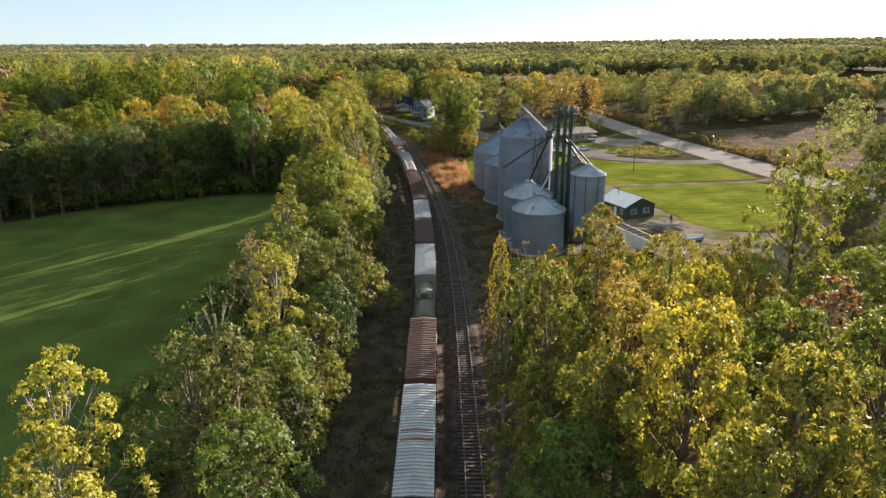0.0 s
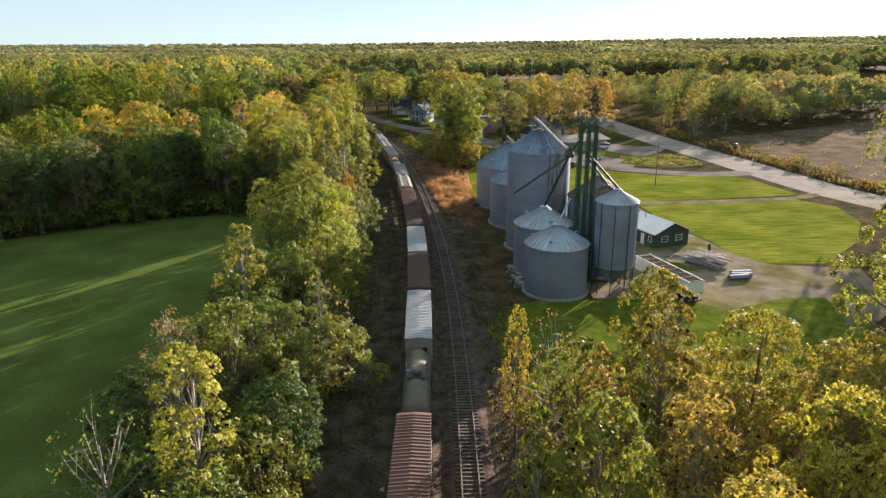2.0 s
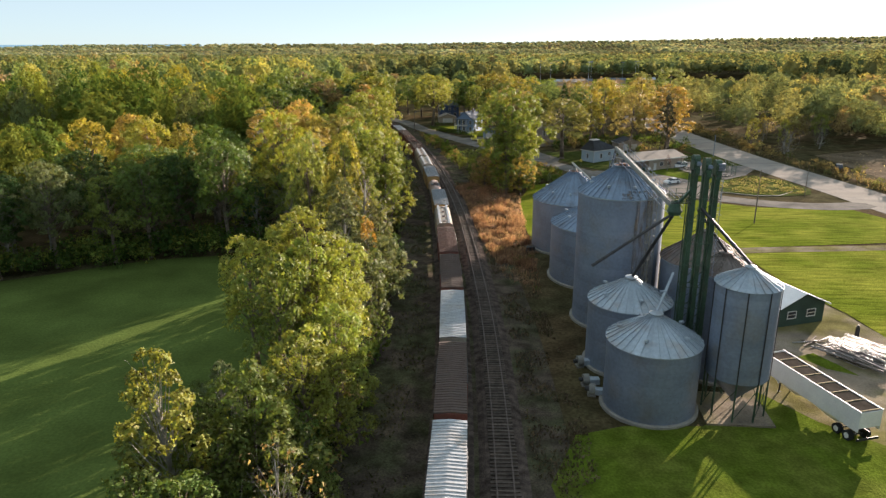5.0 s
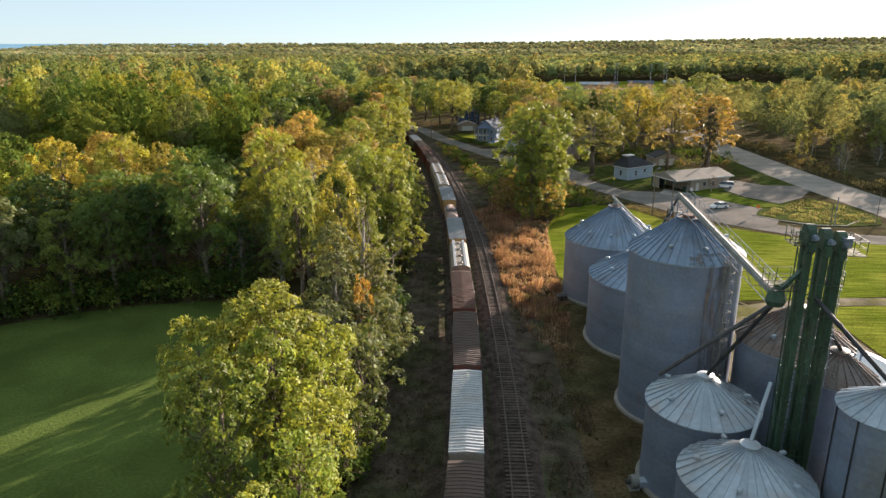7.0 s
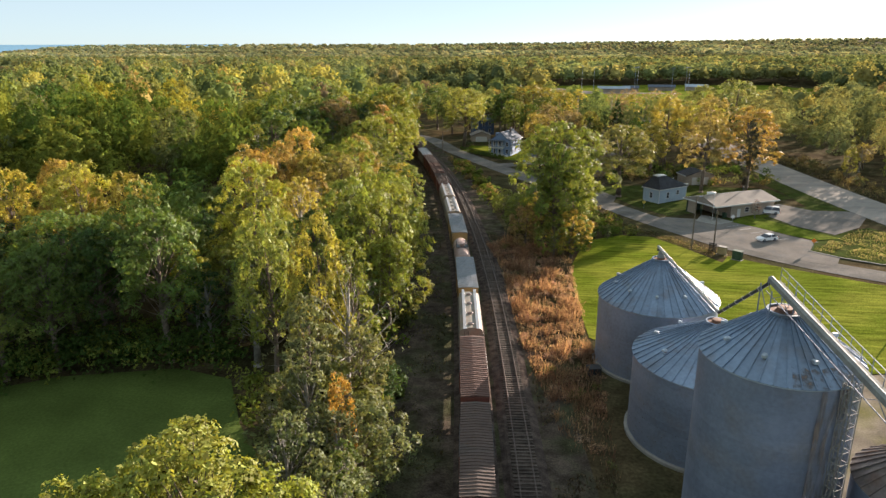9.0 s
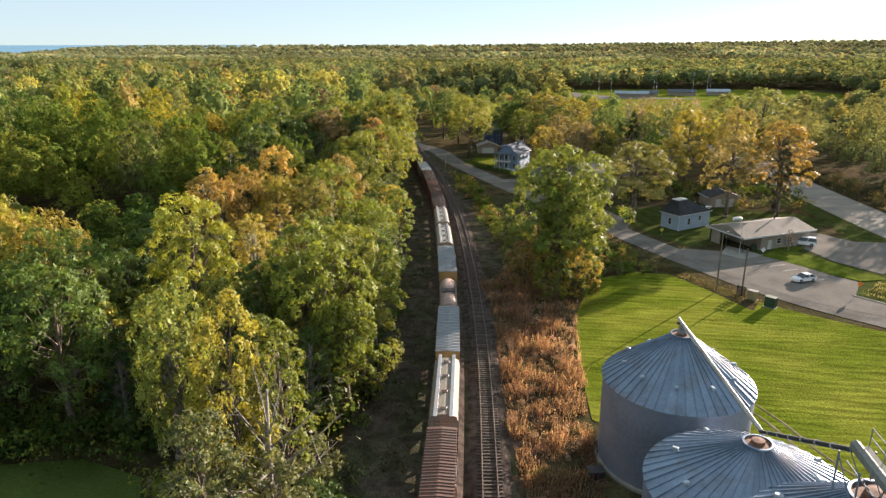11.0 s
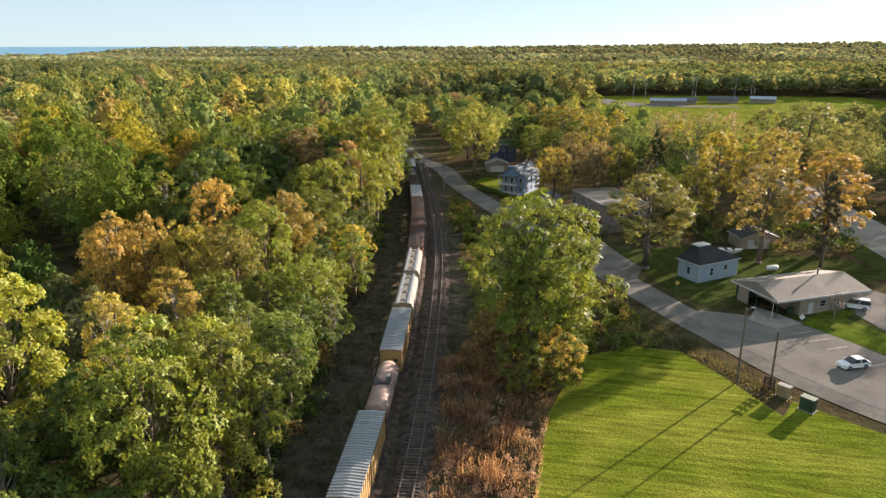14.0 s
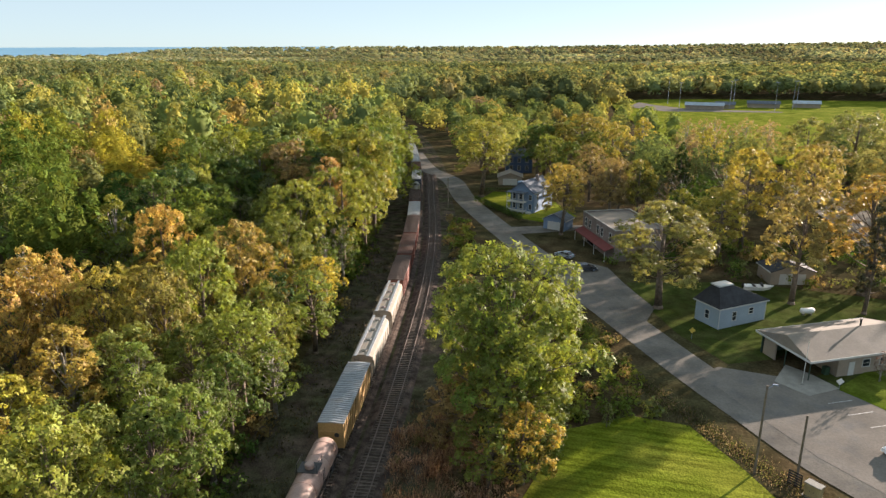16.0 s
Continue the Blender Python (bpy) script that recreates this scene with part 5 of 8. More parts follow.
# ---- grain bins ----
def bin_shell(ob, radius, z0, eave, apex, panels, ring=0.84, wall=None, roof=None, stiff=0, cap=0.55):
    """Rings of wall sheet, a conical roof of ribbed wedges, an apex collar with lid."""
    wall, roof = wall or M["steel"], roof or M["roofsteel"]
    n = max(2, round((eave - z0) / ring))
    hh = (eave - z0) / n
    prof = [(radius, 0)] + [(radius + 0.007 * (1 if i % 2 else 0), hh * i / 8) for i in range(1, 8)] + [(radius, hh)]
    one = Geo().revolve(prof, 48).mesh("wall_ring", wall)
    one.shade_smooth()
    for k in range(n):
        part("wall_ring", one, None, ob, at=pose(0, 0, z0 + k * hh, 0, 0, (k % 2) * 3.7))
    over = radius + 0.16
    rise = apex - eave
    da = math.pi / panels
    w0, w1 = Vector((over * math.cos(da), over * math.sin(da), 0)), Vector((over * math.cos(da), -over * math.sin(da), 0))
    t0, t1 = Vector((cap * math.cos(da), cap * math.sin(da), rise)), Vector((cap * math.cos(da), -cap * math.sin(da), rise))
    g = Geo()
    up, th = Vector((0, 0, 0.03)), Vector((0, 0, -0.02))
    g.add([w0, w1, t1, t0, w0 + th, w1 + th, t1 + th, t0 + th], [(0, 1, 2, 3), (7, 6, 5, 4), (0, 4, 5, 1), (2, 6, 7, 3)])
    # raised rib on one edge
    d = Vector((math.sin(da), math.cos(da), 0)) * 0.075
    hgt = Vector((0, 0, 0.12))
    g.add([w1 - d * 0, w1 + d, t1 + d * 0.5, t1, w1 + hgt, w1 + d + hgt, t1 + d * 0.5 + hgt, t1 + hgt],
          [(4, 5, 6, 7), (0, 4, 7, 3), (1, 2, 6, 5), (0, 1, 5, 4), (3, 7, 6, 2)])
    wedge = g.mesh("roof_panel", roof)
    for k in range(panels):
        part("roof_panel", wedge, None, ob, at=pose(0, 0, eave, 0, 0, 360 * k / panels))
    c = part("collar", Geo().revolve([(cap + 0.1, 0), (cap + 0.1, 0.22), (cap + 0.18, 0.24), (cap + 0.18, 0.30), (cap + 0.02, 0.31), (cap, 0.14), (0, 0.16)] if cap > 0.8 else [(cap + 0.1, 0), (cap + 0.1, 0.22), (cap + 0.18, 0.24), (cap + 0.18, 0.30), (0, 0.48)], 20, (0, 0, apex - 0.06)), roof, ob)
    if stiff:
        for k in range(stiff):
            a = math.tau * (k + 0.3) / stiff
            part("stiffener", Geo().box((radius * math.cos(a) + 0.07 * math.cos(a), radius * math.sin(a) + 0.07 * math.sin(a), (z0 + eave) / 2), (0.08, 0.11, eave - z0 - 0.1), 0.02, math.degrees(a)), M["darksteel"], ob, "dark upright stiffener")
    return c


def roof_vents(ob, radius, eave, apex, count, turn, size=0.34):
    """Goose-necked vents part way up the roof."""
    for k in range(count):
        a = math.tau * k / count + turn
        f = 0.72
        x, y, z = radius * f * math.cos(a), radius * f * math.sin(a), eave + (apex - eave) * (1 - f)
        part("roof_vent", Geo().tube((x, y, z - 0.05), (x, y, z + 0.35), size * 0.5, n=8).box((x + 0.15 * math.cos(a), y + 0.15 * math.sin(a), z + 0.42), (size * 1.5, size, 0.3), 0.06, math.degrees(a)), M["roofsteel"], ob)


def wall_ladder(ob, radius, a, z0, z1):
    """A ladder in a square lattice cage up the wall, rising past the eave."""
    ca, sa = math.cos(a), math.sin(a)

    def at(o, p, z):
        return ((radius + o) * ca - p * sa, (radius + o) * sa + p * ca, z)
    lad = part("ladder", Geo().tube(at(0.2, -0.2, z0), at(0.2, -0.2, z1 + 1.0), 0.03, n=5).tube(at(0.2, 0.2, z0), at(0.2, 0.2, z1 + 1.0), 0.03, n=5), M["galv"], ob, "caged ladder")
    z = z0 + 0.3
    while z < z1 + 1.0:
        part("rung", Geo().tube(at(0.2, -0.2, z), at(0.2, 0.2, z), 0.02, n=4), M["galv"], lad)
        z += 0.6
    cage = Geo()
    corners = [(0.12, -0.42), (0.95, -0.42), (0.95, 0.42), (0.12, 0.42)]
    for o, p in corners:
        cage.tube(at(o, p, z0 + 2.2), at(o, p, z1 + 1.0), 0.032, n=4)
    z, k = z0 + 2.2, 0
    while z < z1 + 0.9:
        for (o, p), (q, w) in zip(corners, corners[1:] + corners[:1]):
            cage.tube(at(o, p, z), at(q, w, z), 0.026, n=4, caps=False)
            u, v = ((o, p), (q, w)) if k % 2 else ((q, w), (o, p))
            cage.tube(at(*u, z), at(*v, min(z + 1.0, z1 + 1.0)), 0.02, n=4, caps=False)
        z, k = z + 1.0, k + 1
    part("bracing", cage, M["galv"], lad, "grey steel lattice cage")
    return lad


def grain_bin(label, x, y, radius, eave, apex, panels=36, vents=8, turn=0.2, pad=True, stiff=0, ladder_at=None, roof=None, cap=0.55):
    ob = thing("grain_bin", label, "grain bin", pose(x, y, 0), "grain bins")
    if pad:
        part("foundation", Geo().revolve([(radius + 0.35, 0), (radius + 0.35, 0.28), (radius + 0.28, 0.34), (radius - 0.1, 0.34)], 48), M["concrete"], ob, "concrete ring footing")
    collar = bin_shell(ob, radius, 0.3, eave, apex, panels, stiff=stiff, roof=roof, cap=cap)
    if cap > 0.8:
        part("collar_lid", Geo().revolve([(cap + 0.05, 0.12), (cap * 0.55, 0.16), (cap * 0.5, 0.42), (0, 0.46)], 20, (0, 0, apex)), M["rust"], collar, "rust-stained filler lid")
    roof_vents(ob, radius, eave, apex, vents, turn)
    if ladder_at is not None:
        wall_ladder(ob, radius, radians(ladder_at), 0.3, eave)
    part("eave_ring", Geo().revolve([(radius + 0.02, -0.16), (radius + 0.09, -0.12), (radius + 0.09, -0.02), (radius + 0.02, 0)], 48, (0, 0, eave)), M["roofsteel"], ob)
    return ob


BIN_A = grain_bin("squat galvanised grain bin with a pale conical roof", 17.4, 118.6, 4.75, 7.7, 10.3, 32, 5, 0.5)
BIN_B = grain_bin("squat galvanised grain bin beside the elevator", 16.8, 128.6, 4.75, 8.2, 10.7, 32, 5, 1.1)
BIN_C = grain_bin("tall galvanised grain bin with a rusty streak", 17.65, 142.6, 5.62, 18.1, 21.4, 40, 8, 0.2, ladder_at=-62, roof=M["roofdark"], cap=1.15)
grain_bin("galvanised grain bin between two larger ones", 18.2, 160.3, 8.0, 9.2, 13.0, 48, 8, 0.4, roof=M["roofdark"], cap=0.95)
grain_bin("wide galvanised grain bin with a blue-grey ribbed roof", 15.6, 177.5, 7.4, 9.4, 14.2, 48, 10, 0.1, roof=M["roofdark"], cap=0.95)
grain_bin("weathered grain bin behind the elevator tower", 27.6, 137.6, 5.2, 10.6, 14.0, 36, 2, 0.7, roof=M["roofbrown"])
BIN_H = grain_bin("slim grain bin with a brown weathered roof", 26.3, 126.3, 3.0, 12.7, 14.6, 24, 1, 0.7, roof=M["roofbrown"])


def hopper_bin():
    """A hopper-bottomed bin on legs over a concrete pad."""
    ob = thing("hopper_bin", "tall hopper-bottomed steel bin on green legs", "grain bin", pose(25.9, 118.0, 0), "grain bins")
    r, z0, eave, apex = 3.05, 4.4, 14.2, 15.7
    bin_shell(ob, r, z0, eave, apex, 24, stiff=9, cap=0.4)
    part("hopper_cone", Geo().revolve([(r, z0), (r * 0.55, z0 - 1.4), (0.35, z0 - 2.9), (0.3, z0 - 3.2)], 32), M["steel"], ob)
    for k in range(9):
        a = math.tau * (k + 0.3) / 9
        part("leg", Geo().box((r * math.cos(a), r * math.sin(a), z0 / 2 + 0.1), (0.16, 0.16, z0), 0.02, math.degrees(a)), M["greensteel"], ob)
    br = Geo()
    for k in range(9):
        a, b = math.tau * (k + 0.3) / 9, math.tau * (k + 1.3) / 9
        br.tube((r * math.cos(a), r * math.sin(a), 0.4), (r * math.cos(b), r * math.sin(b), z0 - 0.6), 0.04, n=5)
    part("bracing", br, M["greensteel"], ob)
    part("pad", Geo().prism([(-3.5, -3.3), (3.2, -3.4), (3.4, 3.3), (-3.4, 3.4)], 0.0, 0.25), M["gravel"], ob)
    return ob


hopper_bin()


def railing(g, pts, z, h=1.05, closed=False):
    line = pts + ([pts[0]] if closed else [])
    for (x0, y0), (x1, y1) in zip(line, line[1:]):
        n = max(1, round(math.hypot(x1 - x0, y1 - y0) / 1.2))
        for k in range(n + 1):
            x, y = x0 + (x1 - x0) * k / n, y0 + (y1 - y0) * k / n
            g.tube((x, y, z), (x, y, z + h), 0.03, n=4)
        for q in (0.5, 1.0):
            g.tube((x0, y0, z + h * q), (x1, y1, z + h * q), 0.025, n=4)
    return g


def elevator_tower():
    """Bucket elevators side by side with head boxes, platforms, ladder and a braced frame."""
    ob = thing("elevator_tower", "dark green bucket elevator tower with platforms and railings", "grain elevator", pose(21.3, 123.2, 0))
    top = 24.6
    for x, y, t in ((-0.2, -0.42, top), (-0.2, 0.42, top), (0.95, -0.42, top - 0.3), (0.95, 0.42, top - 0.3), (2.0, -0.42, top - 0.5), (2.0, 0.42, top - 0.5)):
        leg = part("elevator_leg", Geo().box((x, y, t / 2), (0.44, 0.42, t), 0.03), M["greensteel"], ob, "square green elevator trunk")
        seams = Geo()
        z = 2.4
        while z < t:
            seams.box((x, y, z), (0.54, 0.52, 0.09), 0.01)
            z += 2.4
        part("flange", seams, M["greensteel"], leg)
    for x, z in ((-0.2, top), (0.95, top - 0.3), (2.0, top - 0.5)):
        part("head_box", Geo().box((x, 0, z + 0.42), (0.62, 1.5, 0.95), 0.08).tube((x - 0.3, 0, z + 0.85), (x + 0.3, 0, z + 0.85), 0.62, n=14).box((x, -0.7, z - 0.1), (0.5, 0.5, 0.7), 0.05), M["greensteel"], ob, "green elevator head with a rounded hood")
        part("motor", Geo().tube((x + 0.1, -0.75, z + 0.7), (x + 0.1, -1.2, z + 0.7), 0.18, n=10).box((x + 0.1, -0.68, z + 0.6), (0.4, 0.3, 0.4), 0.05), M["steel"], ob)
        part("boot", Geo().box((x, 0, 0.6), (0.75, 1.6, 1.2), 0.08), M["greensteel"], ob)
    part("motor_cover", Geo().box((2.25, -0.5, top + 0.35), (0.7, 0.5, 0.5), 0.06).box((2.25, -0.5, top + 0.62), (0.8, 0.6, 0.06), 0.01), M["steel"], ob, "pale motor cover")
    part("transition_chute", Geo().add([(-0.35, -0.25, 22.6), (0.0, -0.25, 22.9), (0.0, 0.2, 22.9), (-0.35, 0.2, 22.6), (-1.75, -0.25, 21.0), (-1.35, -0.25, 21.0), (-1.35, 0.2, 21.0), (-1.75, 0.2, 21.0)], [(0, 1, 2, 3), (7, 6, 5, 4), (0, 4, 5, 1), (1, 5, 6, 2), (2, 6, 7, 3), (3, 7, 4, 0)]), M["greensteel"], ob, "sloping green discharge chute")
    for cx, z, w, d in ((-1.5, 21.2, 1.0, 1.2), (2.6, 24.0, 0.9, 1.1), (-0.9, 24.6, 0.5, 0.9), (1.9, 21.6, 0.5, 0.9)):
        deck, bars = Geo(), int(2 * w / 0.16)
        for k in range(bars + 1):
            deck.box((cx - w + 2 * w * k / bars, 0.1, z), (0.03, 2 * d, 0.05))
        for k in (-1, 0, 1):
            deck.box((cx, 0.1 + k * (d - 0.03), z), (2 * w, 0.05, 0.06))
        pl = part("platform", deck, M["darksteel"], ob, "steel grating platform")
        corners = [(cx - w, 0.1 - d), (cx + w, 0.1 - d), (cx + w, 0.1 + d), (cx - w, 0.1 + d)]
        for (ax, ay), (bx, by) in zip(corners, corners[1:] + corners[:1]):
            for q in (0.55, 1.1):
                part("handrail", Geo().tube((ax, ay, z + q), (bx, by, z + q), 0.025, n=4), M["greensteel"], pl)
            part("railing_post", Geo().tube((ax, ay, z), (ax, ay, z + 1.1), 0.03, n=4), M["greensteel"], pl)
            part("railing_post", Geo().tube(((ax + bx) / 2, (ay + by) / 2, z), ((ax + bx) / 2, (ay + by) / 2, z + 1.1), 0.03, n=4), M["greensteel"], pl)
    d = part("distributor", Geo().revolve([(0.2, 1.5), (0.55, 1.1), (0.75, 0.4), (0.6, 0), (0, -0.1)], 16, (-1.9, -0.2, 19.8)), M["greensteel"], ob, "spout distributor")
    fr = Geo()
    for x in (-0.5, 2.1):
        for y in (-0.8, 0.8):
            fr.tube((x, y, 0), (x, y, top - 0.5), 0.06, n=5)
    z = 0.0
    while z < top - 3:
        for x in (-0.5, 2.1):
            fr.tube((x, -0.8, z), (x, 0.8, z + 2.4), 0.035, n=4)
        for y in (-0.8, 0.8):
            fr.tube((-0.5, y, z), (2.1, y, z + 2.4), 0.035, n=4)
            fr.tube((-0.5, y, z), (2.1, y, z), 0.035, n=4)
        z += 2.4
    part("frame", fr, M["greensteel"], ob, "braced steel frame")
    lad = Geo()
    for x in (2.55, 2.95):
        lad.tube((x, 0.6, 0), (x, 0.6, top + 0.8), 0.03, n=4)
    z = 0.4
    while z < top + 0.6:
        lad.tube((2.55, 0.6, z), (2.95, 0.6, z), 0.02, n=4)
        if z > 2.5 and int(z / 0.4) % 3 == 0:
            pts = [(2.75 + 0.4 * math.cos(t), 0.6 + 0.75 * math.sin(t), z) for t in [math.pi * k / 5 for k in range(6)]]
            for p, q in zip(pts, pts[1:]):
                lad.tube(p, q, 0.022, n=4, caps=False)
        z += 0.4
    part("ladder", lad, M["steel"], ob, "caged ladder")
    part("mast", Geo().tube((1.6, 0.4, top + 1.2), (1.6, 0.4, top + 3.4), 0.035, n=5), M["steel"], ob)
    return ob


elevator_tower()


def spout(label, p, q, r=0.17, mat=None):
    g = Geo().tube(p, q, r, n=10)
    ob = thing("grain_spout", label, "spout", group="spouts of the elevator")
    part("pipe", g, mat or M["darksteel"], ob)
    d = Vector(q) - Vector(p)
    fl = Geo()
    n = max(1, int(d.length / 3))
    for k in range(1, n + 1):
        c = Vector(p) + d * (k / (n + 1))
        fl.tube(c - d.normalized() * 0.06, c + d.normalized() * 0.06, r * 1.35, n=10)
    part("flange", fl, mat or M["darksteel"], ob)
    return ob


spout("dark steel spout sloping to a squat bin's roof", (19.4, 123.0, 20.0), (16.9, 128.4, 11.1))
spout("long dark steel spout sloping to the siding", (19.4, 123.0, 20.0), (10.9, 120.6, 14.8), 0.16)
spout("short bright spout at the near bin's roof", (19.8, 122.6, 13.5), (17.5, 118.8, 10.6), 0.15, M["roofsteel"])
spout("dark steel spout sloping to the hopper bin", (22.0, 122.6, 20.6), (25.9, 118.1, 16.1))
spout("steel spout sloping to the weathered bin", (22.0, 123.6, 20.2), (26.2, 126.0, 15.0), 0.15)




def conveyor(label, p, q, w=0.55, h=0.45, rails=True, mat=None):
    """An enclosed inclined conveyor with a walkway, railing and truss."""
    ob = thing("inclined_conveyor", label, "conveyor")
    p, q = Vector(p), Vector(q)
    part("trough", Geo().extrude([(-w / 2, 0), (w / 2, 0), (w / 2, h), (0, h + 0.12), (-w / 2, h)], p, q), mat or M["galv"], ob, "pale sheet steel housing")
    if rails:
        d = (q - p)
        side = d.normalized().cross(Vector((0, 0, 1))).normalized()
        part("walkway", Geo().extrude([(w / 2, 0), (w / 2 + 0.55, 0), (w / 2 + 0.55, 0.06), (w / 2, 0.06)], p, q), M["galv"], ob)
        g = Geo()
        n = int(d.length / 1.1)
        for k in range(n + 1):
            c = p + d * (k / n) + side * (w / 2 + 0.55)
            g.tube(c, c + Vector((0, 0, 1.05)), 0.025, n=4)
        for z in (0.55, 1.05):
            g.tube(p + side * (w / 2 + 0.55) + Vector((0, 0, z)), q + side * (w / 2 + 0.55) + Vector((0, 0, z)), 0.025, n=4)
        part("railing", g, M["steel"], ob)
        t = Geo()
        for o in (-w / 2, w / 2 + 0.55):
            t.tube(p + side * o + Vector((0, 0, -0.75)), q + side * o + Vector((0, 0, -0.75)), 0.04, n=4)
            for k in range(n):
                a = p + d * (k / n) + side * o
                b = p + d * ((k + 1) / n) + side * o
                t.tube(a + Vector((0, 0, -0.75 * (k % 2))), b + Vector((0, 0, -0.75 * ((k + 1) % 2))), 0.028, n=4)
        part("truss", t, M["steel"], ob)
    return ob


conveyor("pale inclined conveyor with a railed walkway over the tall bin", (19.7, 123.6, 20.0), (16.7, 143.8, 23.4), 0.42, 0.36)
conveyor("pale auger tube over the wide bin's roof", (18.4, 160.6, 13.9), (15.2, 178.0, 15.7), 0.27, 0.22, False, M["pale_steel"])
auger = spout("dark screw tube with pale bands between two bin roofs", (16.7, 143.9, 23.2), (18.2, 160.2, 14.2), 0.14)
for o in auger.children:
    if o.name.startswith("flange"):
        o.data.materials[0] = M["pale_steel"]
head_box = thing("auger_head", "small steel auger head on the wide bin's apex", "auger head", pose(15.5, 177.3, 14.6))
part("hopper", Geo().box((0, 0, 0.6), (0.6, 0.6, 0.7), 0.06).revolve([(0.5, 0), (0.42, 0.3), (0.3, 0.4)], 12), M["galv"], head_box)
part("motor", Geo().tube((-0.5, 0.2, 0.9), (-0.1, 0.2, 0.9), 0.15, n=8).tube((-0.2, 0.1, 0.9), (-0.2, 0.1, 1.5), 0.03, n=5), M["darksteel"], head_box)
frame_top = Geo()
for x, y in ((16.2, 141.8), (17.9, 141.9), (16.0, 143.6), (17.7, 143.7)):
    frame_top.tube((x, y, 21.0), (x, y, 23.3), 0.05, n=5)
for x, y, u, v in ((16.2, 141.8, 16.0, 143.6), (17.9, 141.9, 17.7, 143.7)):
    frame_top.tube((x, y, 21.1), (u, v, 23.1), 0.035, n=4)
part("support_frame", frame_top, M["steel"], BIN_C).matrix_parent_inverse = BIN_C.matrix_world.inverted()

M["rust_streak"] = bpy.data.materials.new("rust streak")
M["rust_streak"].use_nodes = True
_n, _l = M["rust_streak"].node_tree.nodes, M["rust_streak"].node_tree.links
_b = _n["Principled BSDF"]
_b.inputs["Base Color"].default_value = (0.17, 0.135, 0.11, 1)
_b.inputs["Roughness"].default_value = 0.9
_t = _n.new("ShaderNodeTexNoise")
_t.inputs["Scale"].default_value = 1.6
_t.inputs["Detail"].default_value = 6
_g = _n.new("ShaderNodeNewGeometry")
_v = _n.new("ShaderNodeVectorMath")
_v.operation = 'MULTIPLY'
_v.inputs[1].default_value = (1.6, 1.6, 0.22)
_l.new(_g.outputs["Position"], _v.inputs[0])
_l.new(_v.outputs[0], _t.inputs["Vector"])
_r = _n.new("ShaderNodeMapRange")
_r.inputs["From Min"].default_value, _r.inputs["From Max"].default_value = 0.42, 0.74
_l.new(_t.outputs["Fac"], _r.inputs["Value"])
_c, _m = _n.new("ShaderNodeBsdfTransparent"), _n.new("ShaderNodeMixShader")
_l.new(_r.outputs[0], _m.inputs[0])
_l.new(_c.outputs[0], _m.inputs[1])
_l.new(_b.outputs[0], _m.inputs[2])
_l.new(_m.outputs[0], _n["Material Output"].inputs["Surface"])


def wall_stain(ob, radius, a0, a1, z0, z1):
    """A thin skin of rust and grime on a bin's wall."""
    n = 8
    vs = [((radius + 0.02) * math.cos(radians(a0 + (a1 - a0) * k / n)), (radius + 0.02) * math.sin(radians(a0 + (a1 - a0) * k / n)), z) for z in (z0, z1) for k in range(n + 1)]
    part("rust_stain", Geo().add(vs, [(k, k + 1, n + 2 + k, n + 1 + k) for k in range(n)]), M["rust_streak"], ob, "dark rust streak running down", smooth=True)


def roof_stain(ob, radius, eave, apex, a0, a1):
    n = 6
    vs = [(r * math.cos(radians(a0 + (a1 - a0) * k / n)), r * math.sin(radians(a0 + (a1 - a0) * k / n)), z + 0.10) for r, z in ((radius, eave), (0.7, apex - 0.1)) for k in range(n + 1)]
    part("rust_stain", Geo().add(vs, [(k, k + 1, n + 2 + k, n + 1 + k) for k in range(n)]), M["rust_streak"], ob, "brown rust on the roof sheets")


wall_stain(BIN_C, 5.75, -82, -50, 7.0, 18.0)
roof_stain(BIN_C, 5.8, 18.1, 21.4, -100, -35)
roof_stain(BIN_A, 4.8, 7.7, 10.3, 100, 150)
roof_stain(BIN_B, 4.8, 8.2, 10.7, -30, 30)
roof_stain(BIN_H, 3.05, 12.7, 14.6, -180, 180)

# ---- buildings ----
M["glass"] = material("window glass", (0.03, 0.035, 0.045), 0.08, noise_scale=1, fine=3, spread=0.1, bump=0, spec=0.6)
M["trim"] = material("white trim", (0.52, 0.52, 0.50), 0.6, spread=0.06, bump=0.03)
M["blue_siding"] = material("pale blue-grey siding", (0.30, 0.37, 0.44), 0.75, noise_scale=0.4, fine=6, spread=0.08, bump=0.08)
M["house_blue"] = material("blue clapboard", (0.17, 0.24, 0.36), 0.75, noise_scale=0.4, fine=6, spread=0.1, bump=0.08)
M["navy"] = material("dark blue clapboard", (0.05, 0.08, 0.16), 0.7, noise_scale=0.4, fine=6, spread=0.12, bump=0.08)
M["shingle"] = material("dark roof shingle", (0.035, 0.037, 0.042), 0.9, noise_scale=0.8, fine=7, spread=0.3, bump=0.3)
M["grey_shingle"] = material("blue-grey roof shingle", (0.10, 0.115, 0.14), 0.9, noise_scale=0.8, fine=7, spread=0.25, bump=0.3)
M["tan_roof"] = material("pale grey-tan low roof", (0.200, 0.172, 0.140), 0.85, noise_scale=0.3, fine=4, spread=0.15, bump=0.15, stain=(0.17, 0.15, 0.13), stain_scale=0.25, stain_amount=0.4)
M["beige_wall"] = material("beige block wall", (0.30, 0.25, 0.20), 0.85, noise_scale=0.5, fine=6, spread=0.12, bump=0.15)
